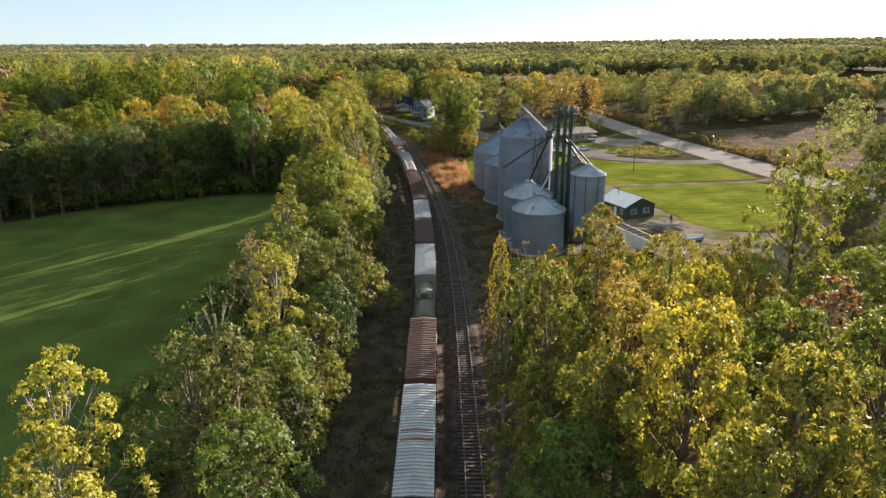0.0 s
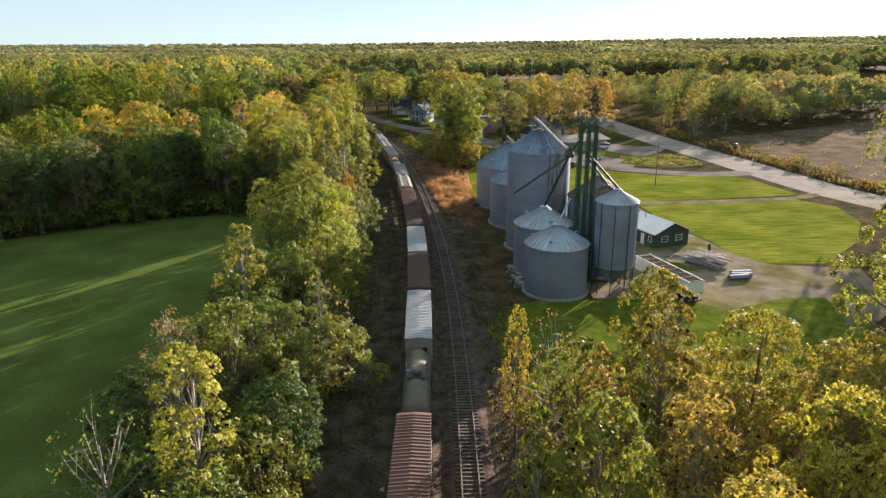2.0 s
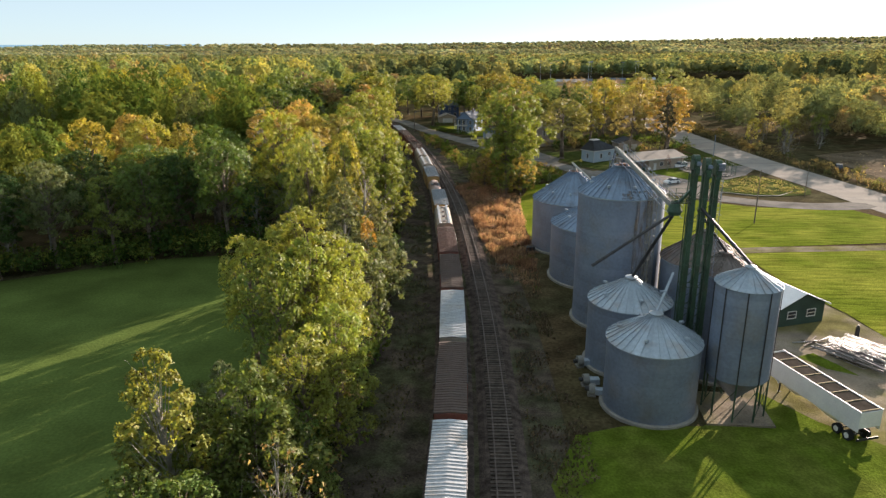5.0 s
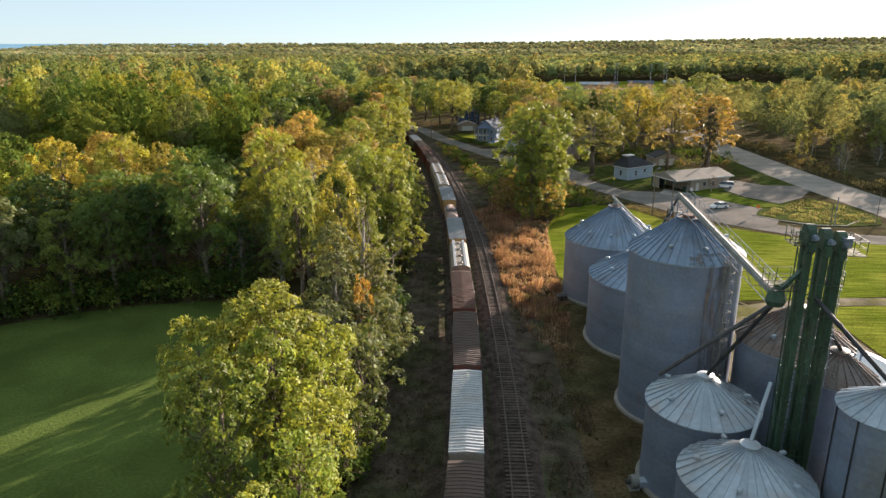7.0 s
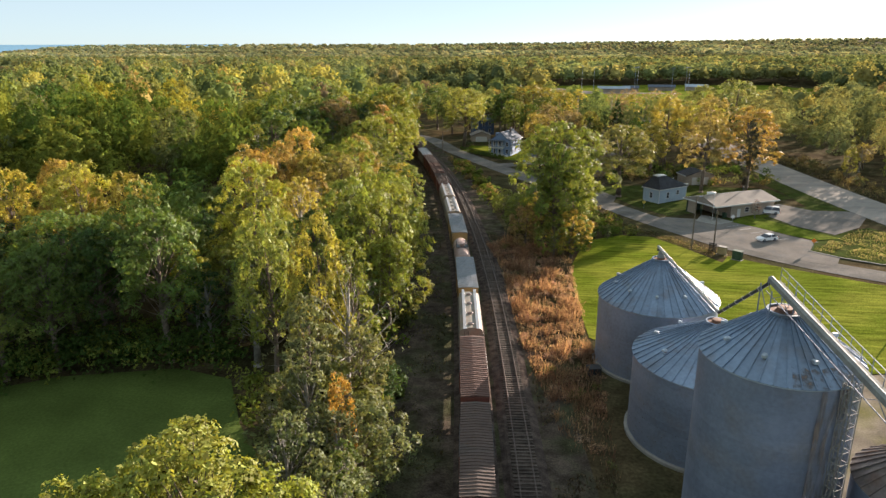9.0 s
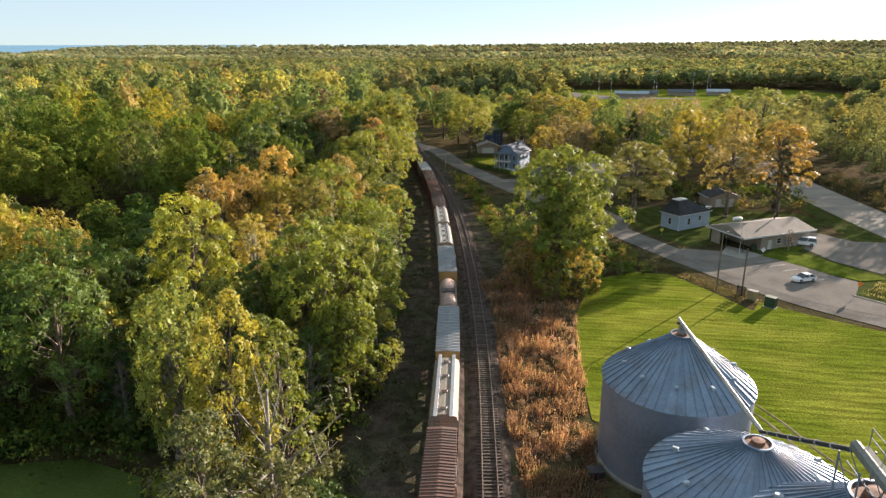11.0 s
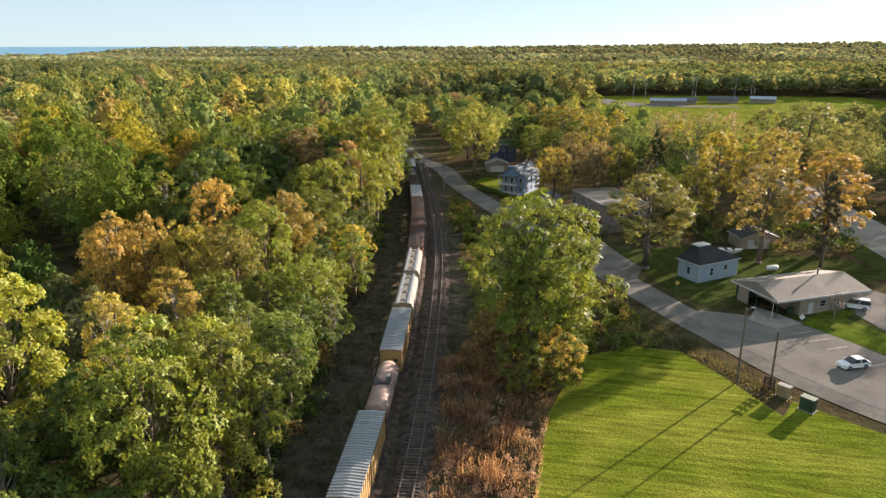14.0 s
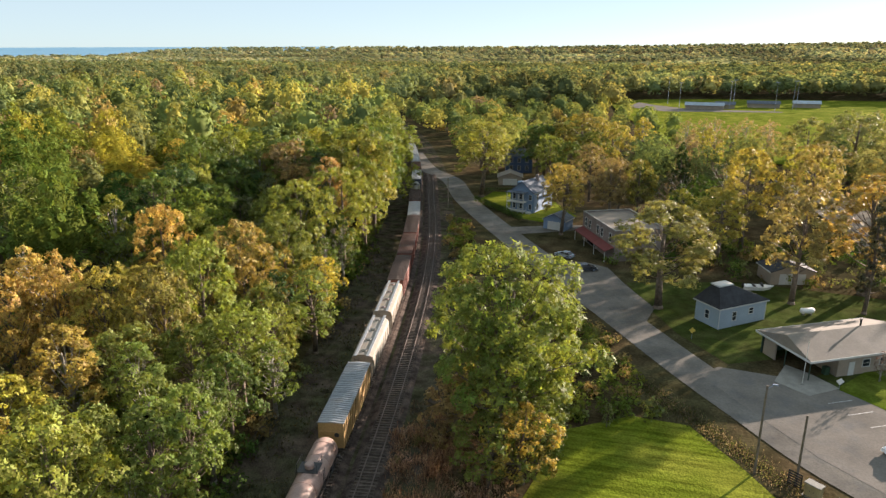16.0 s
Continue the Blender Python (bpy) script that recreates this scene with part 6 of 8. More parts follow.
M["brick"] = material("brown-grey brick", (0.20, 0.165, 0.15), 0.9, noise_scale=0.6, fine=9, spread=0.2, bump=0.25)
M["red_roof"] = material("dull red awning", (0.15, 0.038, 0.034), 0.8, noise_scale=0.6, fine=6, spread=0.15, bump=0.1)
M["dark_green"] = material("dark green board", (0.03, 0.055, 0.04), 0.8, noise_scale=0.5, fine=6, spread=0.2, bump=0.1)
M["rubber"] = material("tyre rubber", (0.02, 0.02, 0.02), 0.9, spread=0.2, bump=0.1)
M["black"] = material("dark interior", (0.02, 0.02, 0.02), 0.9, spread=0.2, bump=0)
M["yellow_board"] = material("weathered tan board", (0.33, 0.26, 0.13), 0.8, spread=0.2, bump=0.1)
M["paint_line"] = material("worn white road paint", (0.36, 0.36, 0.35), 0.8, noise_scale=1.5, fine=9, spread=0.25, bump=0)
M["orange"] = material("orange sign face", (0.75, 0.20, 0.03), 0.5, spread=0.05, bump=0)
M["wood_pole"] = material("grey weathered pole wood", (0.14, 0.115, 0.09), 0.9, noise_scale=1, fine=10, spread=0.25, bump=0.3)


def walls(ob, w, d, h, t, mat, gable=None):
    """Four walls with thickness round a w by d plan, from the front left corner; gable: ridge height over ends at y = 0 and d."""
    for name, c, s in (("wall", (w / 2, t / 2, h / 2), (w, t, h)), ("wall", (w / 2, d - t / 2, h / 2), (w, t, h)),
                       ("wall", (t / 2, d / 2, h / 2), (t, d - 2 * t, h)), ("wall", (w - t / 2, d / 2, h / 2), (t, d - 2 * t, h))):
        part(name, Geo().box(c, s, 0.01), mat, ob)
    if gable:
        for y in (t / 2, d - t / 2):
            part("gable", Geo().add([(0, y - t / 2, h), (w, y - t / 2, h), (w / 2, y - t / 2, gable), (0, y + t / 2, h), (w, y + t / 2, h), (w / 2, y + t / 2, gable)],
                                    [(0, 1, 2), (5, 4, 3), (0, 3, 4, 1), (1, 4, 5, 2), (2, 5, 3, 0)]), mat, ob)


def gable_roof(ob, w, d, h, ridge, mat, over=0.4, th=0.16):
    """Two slopes whose ridge runs along y."""
    k = (ridge - h) / (w / 2)
    for s in (-1, 1):
        x0, x1 = w / 2, w / 2 + s * (w / 2 + over)
        z1 = h - k * over
        vs = [(x0, -over, ridge), (x1, -over, z1), (x1, d + over, z1), (x0, d + over, ridge)]
        part("roof_slope", Geo().add(vs + [(x, y, z + th) for x, y, z in vs], [(3, 2, 1, 0), (4, 5, 6, 7), (0, 1, 5, 4), (1, 2, 6, 5), (2, 3, 7, 6), (3, 0, 4, 7)]), mat, ob)
        part("fascia", Geo().box((x1 + s * 0.02, d / 2, z1 + 0.05), (0.05, d + 2 * over, 0.2), 0.01), M["trim"], ob)


def window(ob, face, x, z, w, h, wd, dp, bars=True):
    """A framed window on a face: front, back, left or right; x runs along the face."""
    o = {"front": ((x, -0.02), 0), "back": ((x, dp + 0.02), 180), "left": ((-0.02, x), -90), "right": ((wd + 0.02, x), 90)}[face]
    m = pose(o[0][0], o[0][1], z, 0, 0, o[1])
    fr = part("window", Geo().box((0, 0, h / 2 + 0.05), (w + 0.2, 0.06, 0.1), 0.01).box((0, 0, -h / 2 - 0.05), (w + 0.26, 0.1, 0.1), 0.01)
              .box((-w / 2 - 0.05, 0, 0), (0.1, 0.06, h), 0.01).box((w / 2 + 0.05, 0, 0), (0.1, 0.06, h), 0.01), M["trim"], ob, "white framed window", at=m)
    part("pane", Geo().box((0, 0.02, 0), (w, 0.02, h)), M["glass"], fr)
    if bars:
        part("bar", Geo().box((0, -0.01, 0), (w, 0.04, 0.06), 0.005), M["trim"], fr)


def blue_cottage():
    w, d, h = 10.6, 5.4, 3.7
    ob = thing("house", "small pale blue-grey house with a dark hipped roof", "house", pose(33.0, 271.7, 0, 0, 0, 39))
    walls(ob, w, d, h, 0.2, M["blue_siding"])
    k, z1 = 0.35, 6.7
    lo = [(-k, -k), (w + k, -k), (w + k, d + k), (-k, d + k)]
    hi = [(1.3, 1.9), (4.1, 1.9), (4.1, 3.5), (1.3, 3.5)]
    for i in range(4):
        j = (i + 1) % 4
        a, b, c, e = (*lo[i], h), (*lo[j], h), (*hi[j], z1), (*hi[i], z1)
        part("roof_slope", Geo().add([a, b, c, e] + [(x, y, z + 0.14) for x, y, z in (a, b, c, e)], [(3, 2, 1, 0), (4, 5, 6, 7), (0, 1, 5, 4), (1, 2, 6, 5), (2, 3, 7, 6), (3, 0, 4, 7)]), M["shingle"], ob, "dark shingle roof slope")
    part("roof_deck", Geo().box((2.7, 2.7, z1 + 0.22), (3.2, 2.0, 0.24), 0.03).box((2.7, 2.7, z1 + 0.1), (2.8, 1.6, 0.2), 0.02), M["trim"], ob, "white-edged flat deck on the roof")
    for c, s in (((w / 2, -k, h - 0.02), (w + 2 * k, 0.06, 0.2)), ((-k, d / 2, h - 0.02), (0.06, d + 2 * k, 0.2)), ((w + k, d / 2, h - 0.02), (0.06, d + 2 * k, 0.2))):
        part("fascia", Geo().box(c, s, 0.01), M["trim"], ob)
    for x in (0, w):
        part("corner_board", Geo().box((x, -0.02, h / 2), (0.16, 0.06, h), 0.01), M["trim"], ob)
    window(ob, "front", 3.4, 1.9, 0.8, 1.5, w, d)
    window(ob, "front", 7.2, 2.3, 0.9, 1.0, w, d)
    window(ob, "left", 2.7, 1.9, 0.8, 1.4, w, d)
    part("vent_pipe", Geo().tube((7.6, 2.4, 4.6), (7.6, 2.4, 5.6), 0.07).tube((7.6, 2.4, 5.6), (7.9, 2.2, 5.8), 0.06), M["trim"], ob)


def office():
    w, d, e, r = 20.0, 11.4, 3.3, 4.9
    ob = thing("office_building", "low beige building with a pale low gabled roof and open canopy", "building", pose(43.0, 254.7, 0, 0, 0, 29))
    x0, k = 5.6, 0.8
    for c, s in (((x0 + (w - x0 - k) / 2, k + 0.12, e / 2), (w - x0 - k, 0.24, e)), ((x0 + (w - x0 - k) / 2, d - k - 0.12, e / 2), (w - x0 - k, 0.24, e)),
                 ((x0 + 0.12, d / 2, e / 2), (0.24, d - 2 * k - 0.48, e)), ((w - k - 0.12, d / 2, e / 2), (0.24, d - 2 * k - 0.48, e))):
        part("wall", Geo().box(c, s, 0.015), M["beige_wall"], ob)
    part("back_wall", Geo().box((x0 / 2, d - k - 0.12, e / 2), (x0 - 1.2, 0.24, e), 0.015), M["dark_green"], ob, "dark wall at the back of the canopy")
    part("end_wall", Geo().box((0.9, d - k - 1.6, e / 2), (0.24, 2.6, e), 0.015), M["beige_wall"], ob)
    for x, y in ((0.7, 0.7), (0.7, 5.5)):
        part("post", Geo().box((x, y, e / 2), (0.14, 0.14, e), 0.02), M["dark_green"], ob)
    lo = [(0, 0), (w, 0), (w, d), (0, d)]
    p, q = (0.5, d / 2, r), (w - 0.5, d / 2, r)
    for a, b, top in ((lo[0], lo[1], (q, p)), (lo[1], lo[2], (q,)), (lo[2], lo[3], (p, q)), (lo[3], lo[0], (p,))):
        vs = [(*a, e), (*b, e), *top]
        n = len(vs)
        g = Geo().add(vs + [(x, y, z + 0.15) for x, y, z in vs], [tuple(range(n - 1, -1, -1)), tuple(range(n, 2 * n))] + [(i, (i + 1) % n, n + (i + 1) % n, n + i) for i in range(n)])
        part("roof_slope", g, M["tan_roof"], ob, "pale grey-tan roof slope")
    for c, s in (((w / 2, -0.03, e + 0.02), (w + 0.1, 0.07, 0.32)), ((-0.03, d / 2, e + 0.02), (0.07, d + 0.1, 0.32)), ((w + 0.03, d / 2, e + 0.02), (0.07, d + 0.1, 0.32)), ((w / 2, d + 0.03, e + 0.02), (w + 0.1, 0.07, 0.32))):
        part("fascia", Geo().box(c, s, 0.01), M["trim"], ob, "white fascia")
    part("soffit", Geo().box((w / 2, d / 2, e - 0.03), (w - 0.1, d - 0.1, 0.06)), M["trim"], ob)
    part("flue", Geo().tube((w - 6, d / 2 + 0.4, r - 0.1), (w - 6, d / 2 + 0.4, r + 1.0), 0.14).tube((w - 6, d / 2 + 0.4, r + 1.0), (w - 6, d / 2 + 0.4, r + 1.15), 0.22), M["darksteel"], ob)
    part("bin_box", Geo().box((4.8, 2.0, 0.6), (0.8, 0.8, 1.2), 0.05), M["greensteel"], ob)
    part("door", Geo().box((8.0, k - 0.02, 1.05), (1.0, 0.06, 2.1), 0.01), M["trim"], ob)
    for x in (10.5, 13.5):
        window(ob, "front", x, 1.7, 1.2, 1.1, w, d)
    for o in ob.children:
        if o.name.startswith("window"):
            o.location.y += k


def grain_shed():
    w, d, h = 7.6, 9.0, 2.9
    ob = thing("shed", "dark green shed with a white metal roof", "shed", pose(39.2, 140.2, 0, 0, 0, 21))
    walls(ob, w, d, h, 0.16, M["dark_green"], 4.6)
    gable_roof(ob, w, d, h, 4.6, M["white"], 0.5, 0.1)
    window(ob, "front", 2.2, 1.6, 1.3, 0.9, w, d)
    window(ob, "front", 5.4, 1.6, 1.3, 0.9, w, d)
    window(ob, "left", 1.4, 1.5, 0.8, 0.9, w, d)
    part("door", Geo().box((-0.02, 3.6, 1.05), (0.06, 0.95, 2.1), 0.01), M["trim"], ob)
    part("stove_pipe", Geo().tube((2.6, 6.5, 3.9), (2.6, 6.5, 5.0), 0.11).tube((2.6, 6.5, 5.0), (2.6, 6.5, 5.15), 0.18), M["steel"], ob)


def brick_building():
    w, d, h = 19.0, 12.0, 7.0
    ob = thing("brick_building", "two-storey grey-brown brick building with a red awning", "building", pose(7.0, 322.5, 0, 0, 0, -65))
    walls(ob, w, d, h, 0.35, M["brick"])
    part("roof", Geo().box((w / 2, d / 2, h - 0.35), (w - 0.7, d - 0.7, 0.2)), M["tan_roof"], ob, "pale flat roof behind a parapet")
    for c, s in (((w / 2, 0.17, h + 0.06), (w + 0.2, 0.5, 0.14)), ((w / 2, d - 0.17, h + 0.06), (w + 0.2, 0.5, 0.14)), ((0.17, d / 2, h + 0.06), (0.5, d - 0.7, 0.14)), ((w - 0.17, d / 2, h + 0.06), (0.5, d - 0.7, 0.14))):
        part("coping", Geo().box(c, s, 0.02), M["concrete"], ob)
    for x in (2.2, 4.6, 9.4, 11.8, 16.4):
        window(ob, "front", x, 4.9, 1.1, 1.9, w, d)
    for x in (5.0, 9.0):
        window(ob, "right", x, 4.9, 1.0, 1.7, w, d)
    part("awning", Geo().add([(0.3, 0, 3.3), (w - 0.2, 0, 3.3), (w - 0.2, -2.2, 2.5), (0.3, -2.2, 2.5), (0.3, 0, 3.2), (w - 0.2, 0, 3.2), (w - 0.2, -2.2, 2.4), (0.3, -2.2, 2.4)],
                             [(0, 1, 2, 3), (7, 6, 5, 4), (3, 2, 6, 7), (0, 3, 7, 4), (1, 5, 6, 2)]), M["red_roof"], ob, "red sloping awning")
    for x in (0.5, 6.5, 12.5, w - 0.4):
        part("awning_post", Geo().box((x, -2.05, 1.25), (0.12, 0.12, 2.5), 0.01), M["trim"], ob)
    part("shop_front", Geo().box((6.0, -0.03, 1.3), (5.0, 0.06, 2.2), 0.02), M["glass"], ob)


def porch_house():
    w, d, h, r = 7.4, 12.0, 5.9, 8.7
    ob = thing("house", "two-storey blue house with white porches and a grey roof", "house", pose(-15.3, 348.0, 0, 0, 0, -20))
    walls(ob, w, d, h, 0.2, M["house_blue"], r)
    gable_roof(ob, w, d, h, r, M["grey_shingle"], 0.45)
    for z, y in ((0.5, 0), (3.1, 0)):
        part("porch_floor", Geo().box((2.6, -1.1, z), (5.6, 2.2, 0.16), 0.02), M["trim"], ob)
        g = railing(Geo(), [(-0.1, -0.05), (-0.1, -2.1), (5.3, -2.1), (5.3, -0.05)], z, 0.95)
        part("porch_railing", g, M["trim"], ob)
    for x in (0.0, 1.8, 3.6, 5.25):
        part("porch_post", Geo().box((x, -2.1, 2.9), (0.18, 0.18, 5.8), 0.02), M["trim"], ob)
    part("porch_roof", Geo().box((2.6, -1.15, 5.85), (6.0, 2.6, 0.2), 0.03), M["grey_shingle"], ob)
    part("porch_steps", Geo().box((6.3, -1.0, 0.25), (1.0, 1.4, 0.5), 0.03).box((6.9, -1.0, 0.12), (0.5, 1.4, 0.25), 0.03), M["trim"], ob)
    part("dormer", Geo().box((1.4, 3.4, 7.4), (1.6, 1.6, 1.5), 0.03), M["house_blue"], ob)
    part("chimney", Geo().box((4.6, 7.5, 8.9), (0.7, 0.7, 1.8), 0.03), M["brick"], ob)
    for x in (1.2, 3.4, 6.4):
        window(ob, "front", x, 4.4, 0.8, 1.4, w, d)
        window(ob, "front", x, 1.7, 0.8, 1.4, w, d)
    for y in (2.5, 6.0, 9.5):
        window(ob, "right", y, 4.4, 0.8, 1.4, w, d)
        window(ob, "right", y, 1.7, 0.8, 1.4, w, d)


def navy_house():
    w, d, h, r = 9.8, 8.0, 6.2, 8.6
    ob = thing("house", "dark blue two-storey house with white windows", "house", pose(-27.0, 406.5, 0, 0, 0, 12))
    walls(ob, w, d, h, 0.2, M["navy"])
    k = 0.4
    lo = [(-k, -k, h), (w + k, -k, h), (w + k, d + k, h), (-k, d + k, h)]
    for a, b, top in ((0, 1, ((w - 3, d / 2, r), (3, d / 2, r))), (1, 2, ((w - 3, d / 2, r),)), (2, 3, ((3, d / 2, r), (w - 3, d / 2, r))), (3, 0, ((3, d / 2, r),))):
        vs = [lo[a], lo[b], *top]
        n = len(vs)
        part("roof_slope", Geo().add(vs + [(x, y, z + 0.14) for x, y, z in vs], [tuple(range(n - 1, -1, -1)), tuple(range(n, 2 * n))] + [(i, (i + 1) % n, n + (i + 1) % n, n + i) for i in range(n)]), M["grey_shingle"], ob)
    for x in (2.0, 4.9, 7.8):
        window(ob, "front", x, 4.8, 1.0, 1.5, w, d)
        window(ob, "front", x, 1.9, 1.0, 1.5, w, d)


def tan_garage(x, y, deg, w, d, label, wall, roof):
    ob = thing("garage", label, "garage", pose(x, y, 0, 0, 0, deg))
    walls(ob, w, d, 2.7, 0.18, wall, 4.2)
    gable_roof(ob, w, d, 2.7, 4.2, roof, 0.35)
    part("garage_door", Geo().box((w / 2, -0.03, 1.1), (w * 0.6, 0.06, 2.2), 0.02), M["trim"], ob)


blue_cottage()
office()
grain_shed()
brick_building()
porch_house()
navy_house()
tan_garage(-25.5, 383, 10, 8.0, 7.0, "pale house with a tan gable roof by the street", M["beige_wall"], M["tan_roof"])
tan_garage(45.6, 298.0, 14, 8.6, 6.0, "grey garage with a pale door beside the trees", M["beige_wall"], M["shingle"])
tan_garage(-3.5, 330, -20, 6.0, 5.0, "blue outbuilding behind the yellow tree", M["house_blue"], M["grey_shingle"])


# ---- yard of the grain bins ----
M["hold"] = material("dark brown trailer hold", (0.05, 0.043, 0.036), 0.95, spread=0.3, bump=0.2, spec=0.05)


def grain_trailer():
    L, w = 13.4, 2.55
    ob = thing("grain_trailer", "white open-topped grain trailer with dark panels for its hold", "trailer", pose(34.5, 118.6, 0, 0, 0, 17.7))
    for s in (-1, 1):
        part("side", Geo().box((s * (w / 2 - 0.04), 0, 2.55), (0.08, L, 2.1), 0.02), M["white"], ob)
        part("top_rail", Geo().box((s * (w / 2 - 0.04), 0, 3.64), (0.16, L + 0.1, 0.12), 0.03), M["white"], ob)
        part("end", Geo().box((0, s * (L / 2 - 0.04), 2.75), (w - 0.16, 0.08, 1.7), 0.02), M["white"], ob)
        part("slope_sheet", Geo().box((0, s * (L / 2 - 1.5), 1.75), (w - 0.2, 2.6, 0.06), tilt=Matrix.Rotation(radians(s * 28), 3, 'X')), M["white"], ob)
        part("hopper", Geo().add([(-1.1, s * 2.6 - 2.2, 1.5), (1.1, s * 2.6 - 2.2, 1.5), (1.1, s * 2.6 + 2.2, 1.5), (-1.1, s * 2.6 + 2.2, 1.5), (-0.35, s * 2.6 - 0.5, 0.6), (0.35, s * 2.6 - 0.5, 0.6), (0.35, s * 2.6 + 0.5, 0.6), (-0.35, s * 2.6 + 0.5, 0.6)],
                                 [(0, 1, 5, 4), (1, 2, 6, 5), (2, 3, 7, 6), (3, 0, 4, 7), (4, 5, 6, 7)]), M["white"], ob)
    n = 7
    for k in range(n):
        y = -L / 2 + 0.25 + (L - 0.5) * (k + 0.5) / n
        # dark sheets added for the shaded inside of the open trailer
        part("tarp_panel", Geo().box((0, y, 3.60), (w - 0.35, (L - 0.5) / n - 0.22, 0.05), 0.01), M["hold"], ob, "dark panel between bows standing in for the open hold")
        part("bow", Geo().box((0, y - (L - 0.5) / n / 2, 3.66), (w - 0.2, 0.1, 0.07), 0.02), M["yellow_board"], ob)
    for y in (-L / 2 + 1.2, -L / 2 + 2.5):
        for s in (-1, 1):
            wh = part("wheel", Geo().tube((s * 0.75, y, 0.52), (s * 1.2, y, 0.52), 0.52, n=18), M["rubber"], ob)
            part("rim", Geo().tube((s * 1.16, y, 0.52), (s * 1.22, y, 0.52), 0.28, n=14), M["white"], wh)
        part("axle", Geo().tube((-0.8, y, 0.52), (0.8, y, 0.52), 0.08), M["darksteel"], ob)
    part("frame", Geo().box((0.5, -3.2, 1.1), (0.15, 6.5, 0.2), 0.02).box((-0.5, -3.2, 1.1), (0.15, 6.5, 0.2), 0.02), M["darksteel"], ob)
    for s in (-1, 1):
        part("landing_leg", Geo().box((s * 0.8, 4.2, 0.75), (0.14, 0.14, 1.5), 0.02).box((s * 0.8, 4.2, 0.03), (0.3, 0.3, 0.06), 0.01), M["darksteel"], ob)
    part("bumper", Geo().box((0, -L / 2 - 0.05, 0.7), (w, 0.12, 0.25), 0.02), M["darksteel"], ob)


grain_trailer()
M["pipe"] = material("pale aluminium pipe", (0.21, 0.205, 0.20), 0.5, 0.4, noise_scale=1, fine=6, spread=0.15, bump=0.04, per_object=0.25)
prng = random.Random(3)
PILE, PILE_DEG = Vector((45.2, 131.3, 0)), -57
PILE_DIR = radians(PILE_DEG)
for k in range(34):
    u, v = prng.uniform(-1, 1), prng.uniform(-2.3, 2.3)
    l, r = prng.uniform(2.4, 5.5), prng.choice((0.05, 0.07, 0.10, 0.13))
    a = PILE_DIR + prng.gauss(0, 0.10)
    c = PILE + Vector((math.cos(PILE_DIR) * u * 2.4 - math.sin(PILE_DIR) * v, math.sin(PILE_DIR) * u * 2.4 + math.cos(PILE_DIR) * v, 0))
    z = r + 0.05 + prng.choice((0, 0.3, 0.6, 0.9))
    dx, dy = math.cos(a) * l / 2, math.sin(a) * l / 2
    pp = thing("pipe", "pale metal pipe in a heap on gravel", "pipe", group="heap of pipes")
    part("tube", Geo().tube((c.x - dx, c.y - dy, z), (c.x + dx, c.y + dy, z + prng.uniform(0, 0.15)), r, n=10, caps=False).tube((c.x - dx, c.y - dy, z), (c.x + dx, c.y + dy, z), r * 0.86, n=10, caps=False), M["pipe"], pp)
    part("end_flange", Geo().tube((c.x + dx * 0.98, c.y + dy * 0.98, z), (c.x + dx * 1.02, c.y + dy * 1.02, z), r * 1.35, n=10), M["pipe"], pp)


def truss(m, l):
    """A length of welded lattice: four chords with rungs and diagonals."""
    ob = thing("truss_frame", "pale welded lattice frame in a heap", "steel frame", m, "heap of lattice frames")
    g, b, h = Geo(), Geo(), 0.27
    for y in (-h, h):
        for z in (0.03, 2 * h):
            g.tube((-l / 2, y, z), (l / 2, y, z), 0.035, n=5)
    n = max(3, round(l / 0.55))
    for k in range(n + 1):
        x = -l / 2 + l * k / n
        for y in (-h, h):
            b.tube((x, y, 0.03), (x, y, 2 * h), 0.022, n=4)
        for z in (0.03, 2 * h):
            b.tube((x, -h, z), (x, h, z), 0.022, n=4)
        if k < n:
            b.tube((x, h, 2 * h), (x + l / n, -h, 2 * h), 0.02, n=4)
    part("chord_frame", g, M["pipe"], ob)
    part("lattice", b, M["pipe"], ob)


for k in range(15):
    v, lay = (k % 5 - 2) * 0.95 + prng.gauss(0, 0.12), k // 5
    u = prng.gauss(0, 0.9)
    c = PILE + Vector((math.cos(PILE_DIR) * u - math.sin(PILE_DIR) * v, math.sin(PILE_DIR) * u + math.cos(PILE_DIR) * v, 0.05 + 0.62 * lay))
    truss(pose(c.x, c.y, c.z, 0, 0, PILE_DEG + prng.gauss(0, 5)), prng.uniform(3.2, 6.0))
for k in range(12):
    x, y = 42.0 + prng.gauss(0, 0.9), 135.4 + prng.gauss(0, 0.7)
    pl = thing("plank", "grey weathered plank in a heap", "plank", pose(x, y, 0.1 + 0.07 * (k % 4), 0, 0, 33 + prng.gauss(0, 14)), "loose planks")
    part("board", Geo().box((0, 0, 0), (prng.uniform(2.0, 3.6), 0.18, 0.06), 0.01), M["tie"] if k % 3 else M["pipe"], pl)
post = thing("gate_post", "short dark post beside the pipe heap", "post", pose(48.4, 137.9, 0))
part("shaft", Geo().box((0, 0, 0.7), (0.4, 0.4, 1.4), 0.03), M["darksteel"], post)
part("cap", Geo().box((0, 0, 1.5), (0.25, 0.25, 0.3), 0.03), M["darksteel"], post)
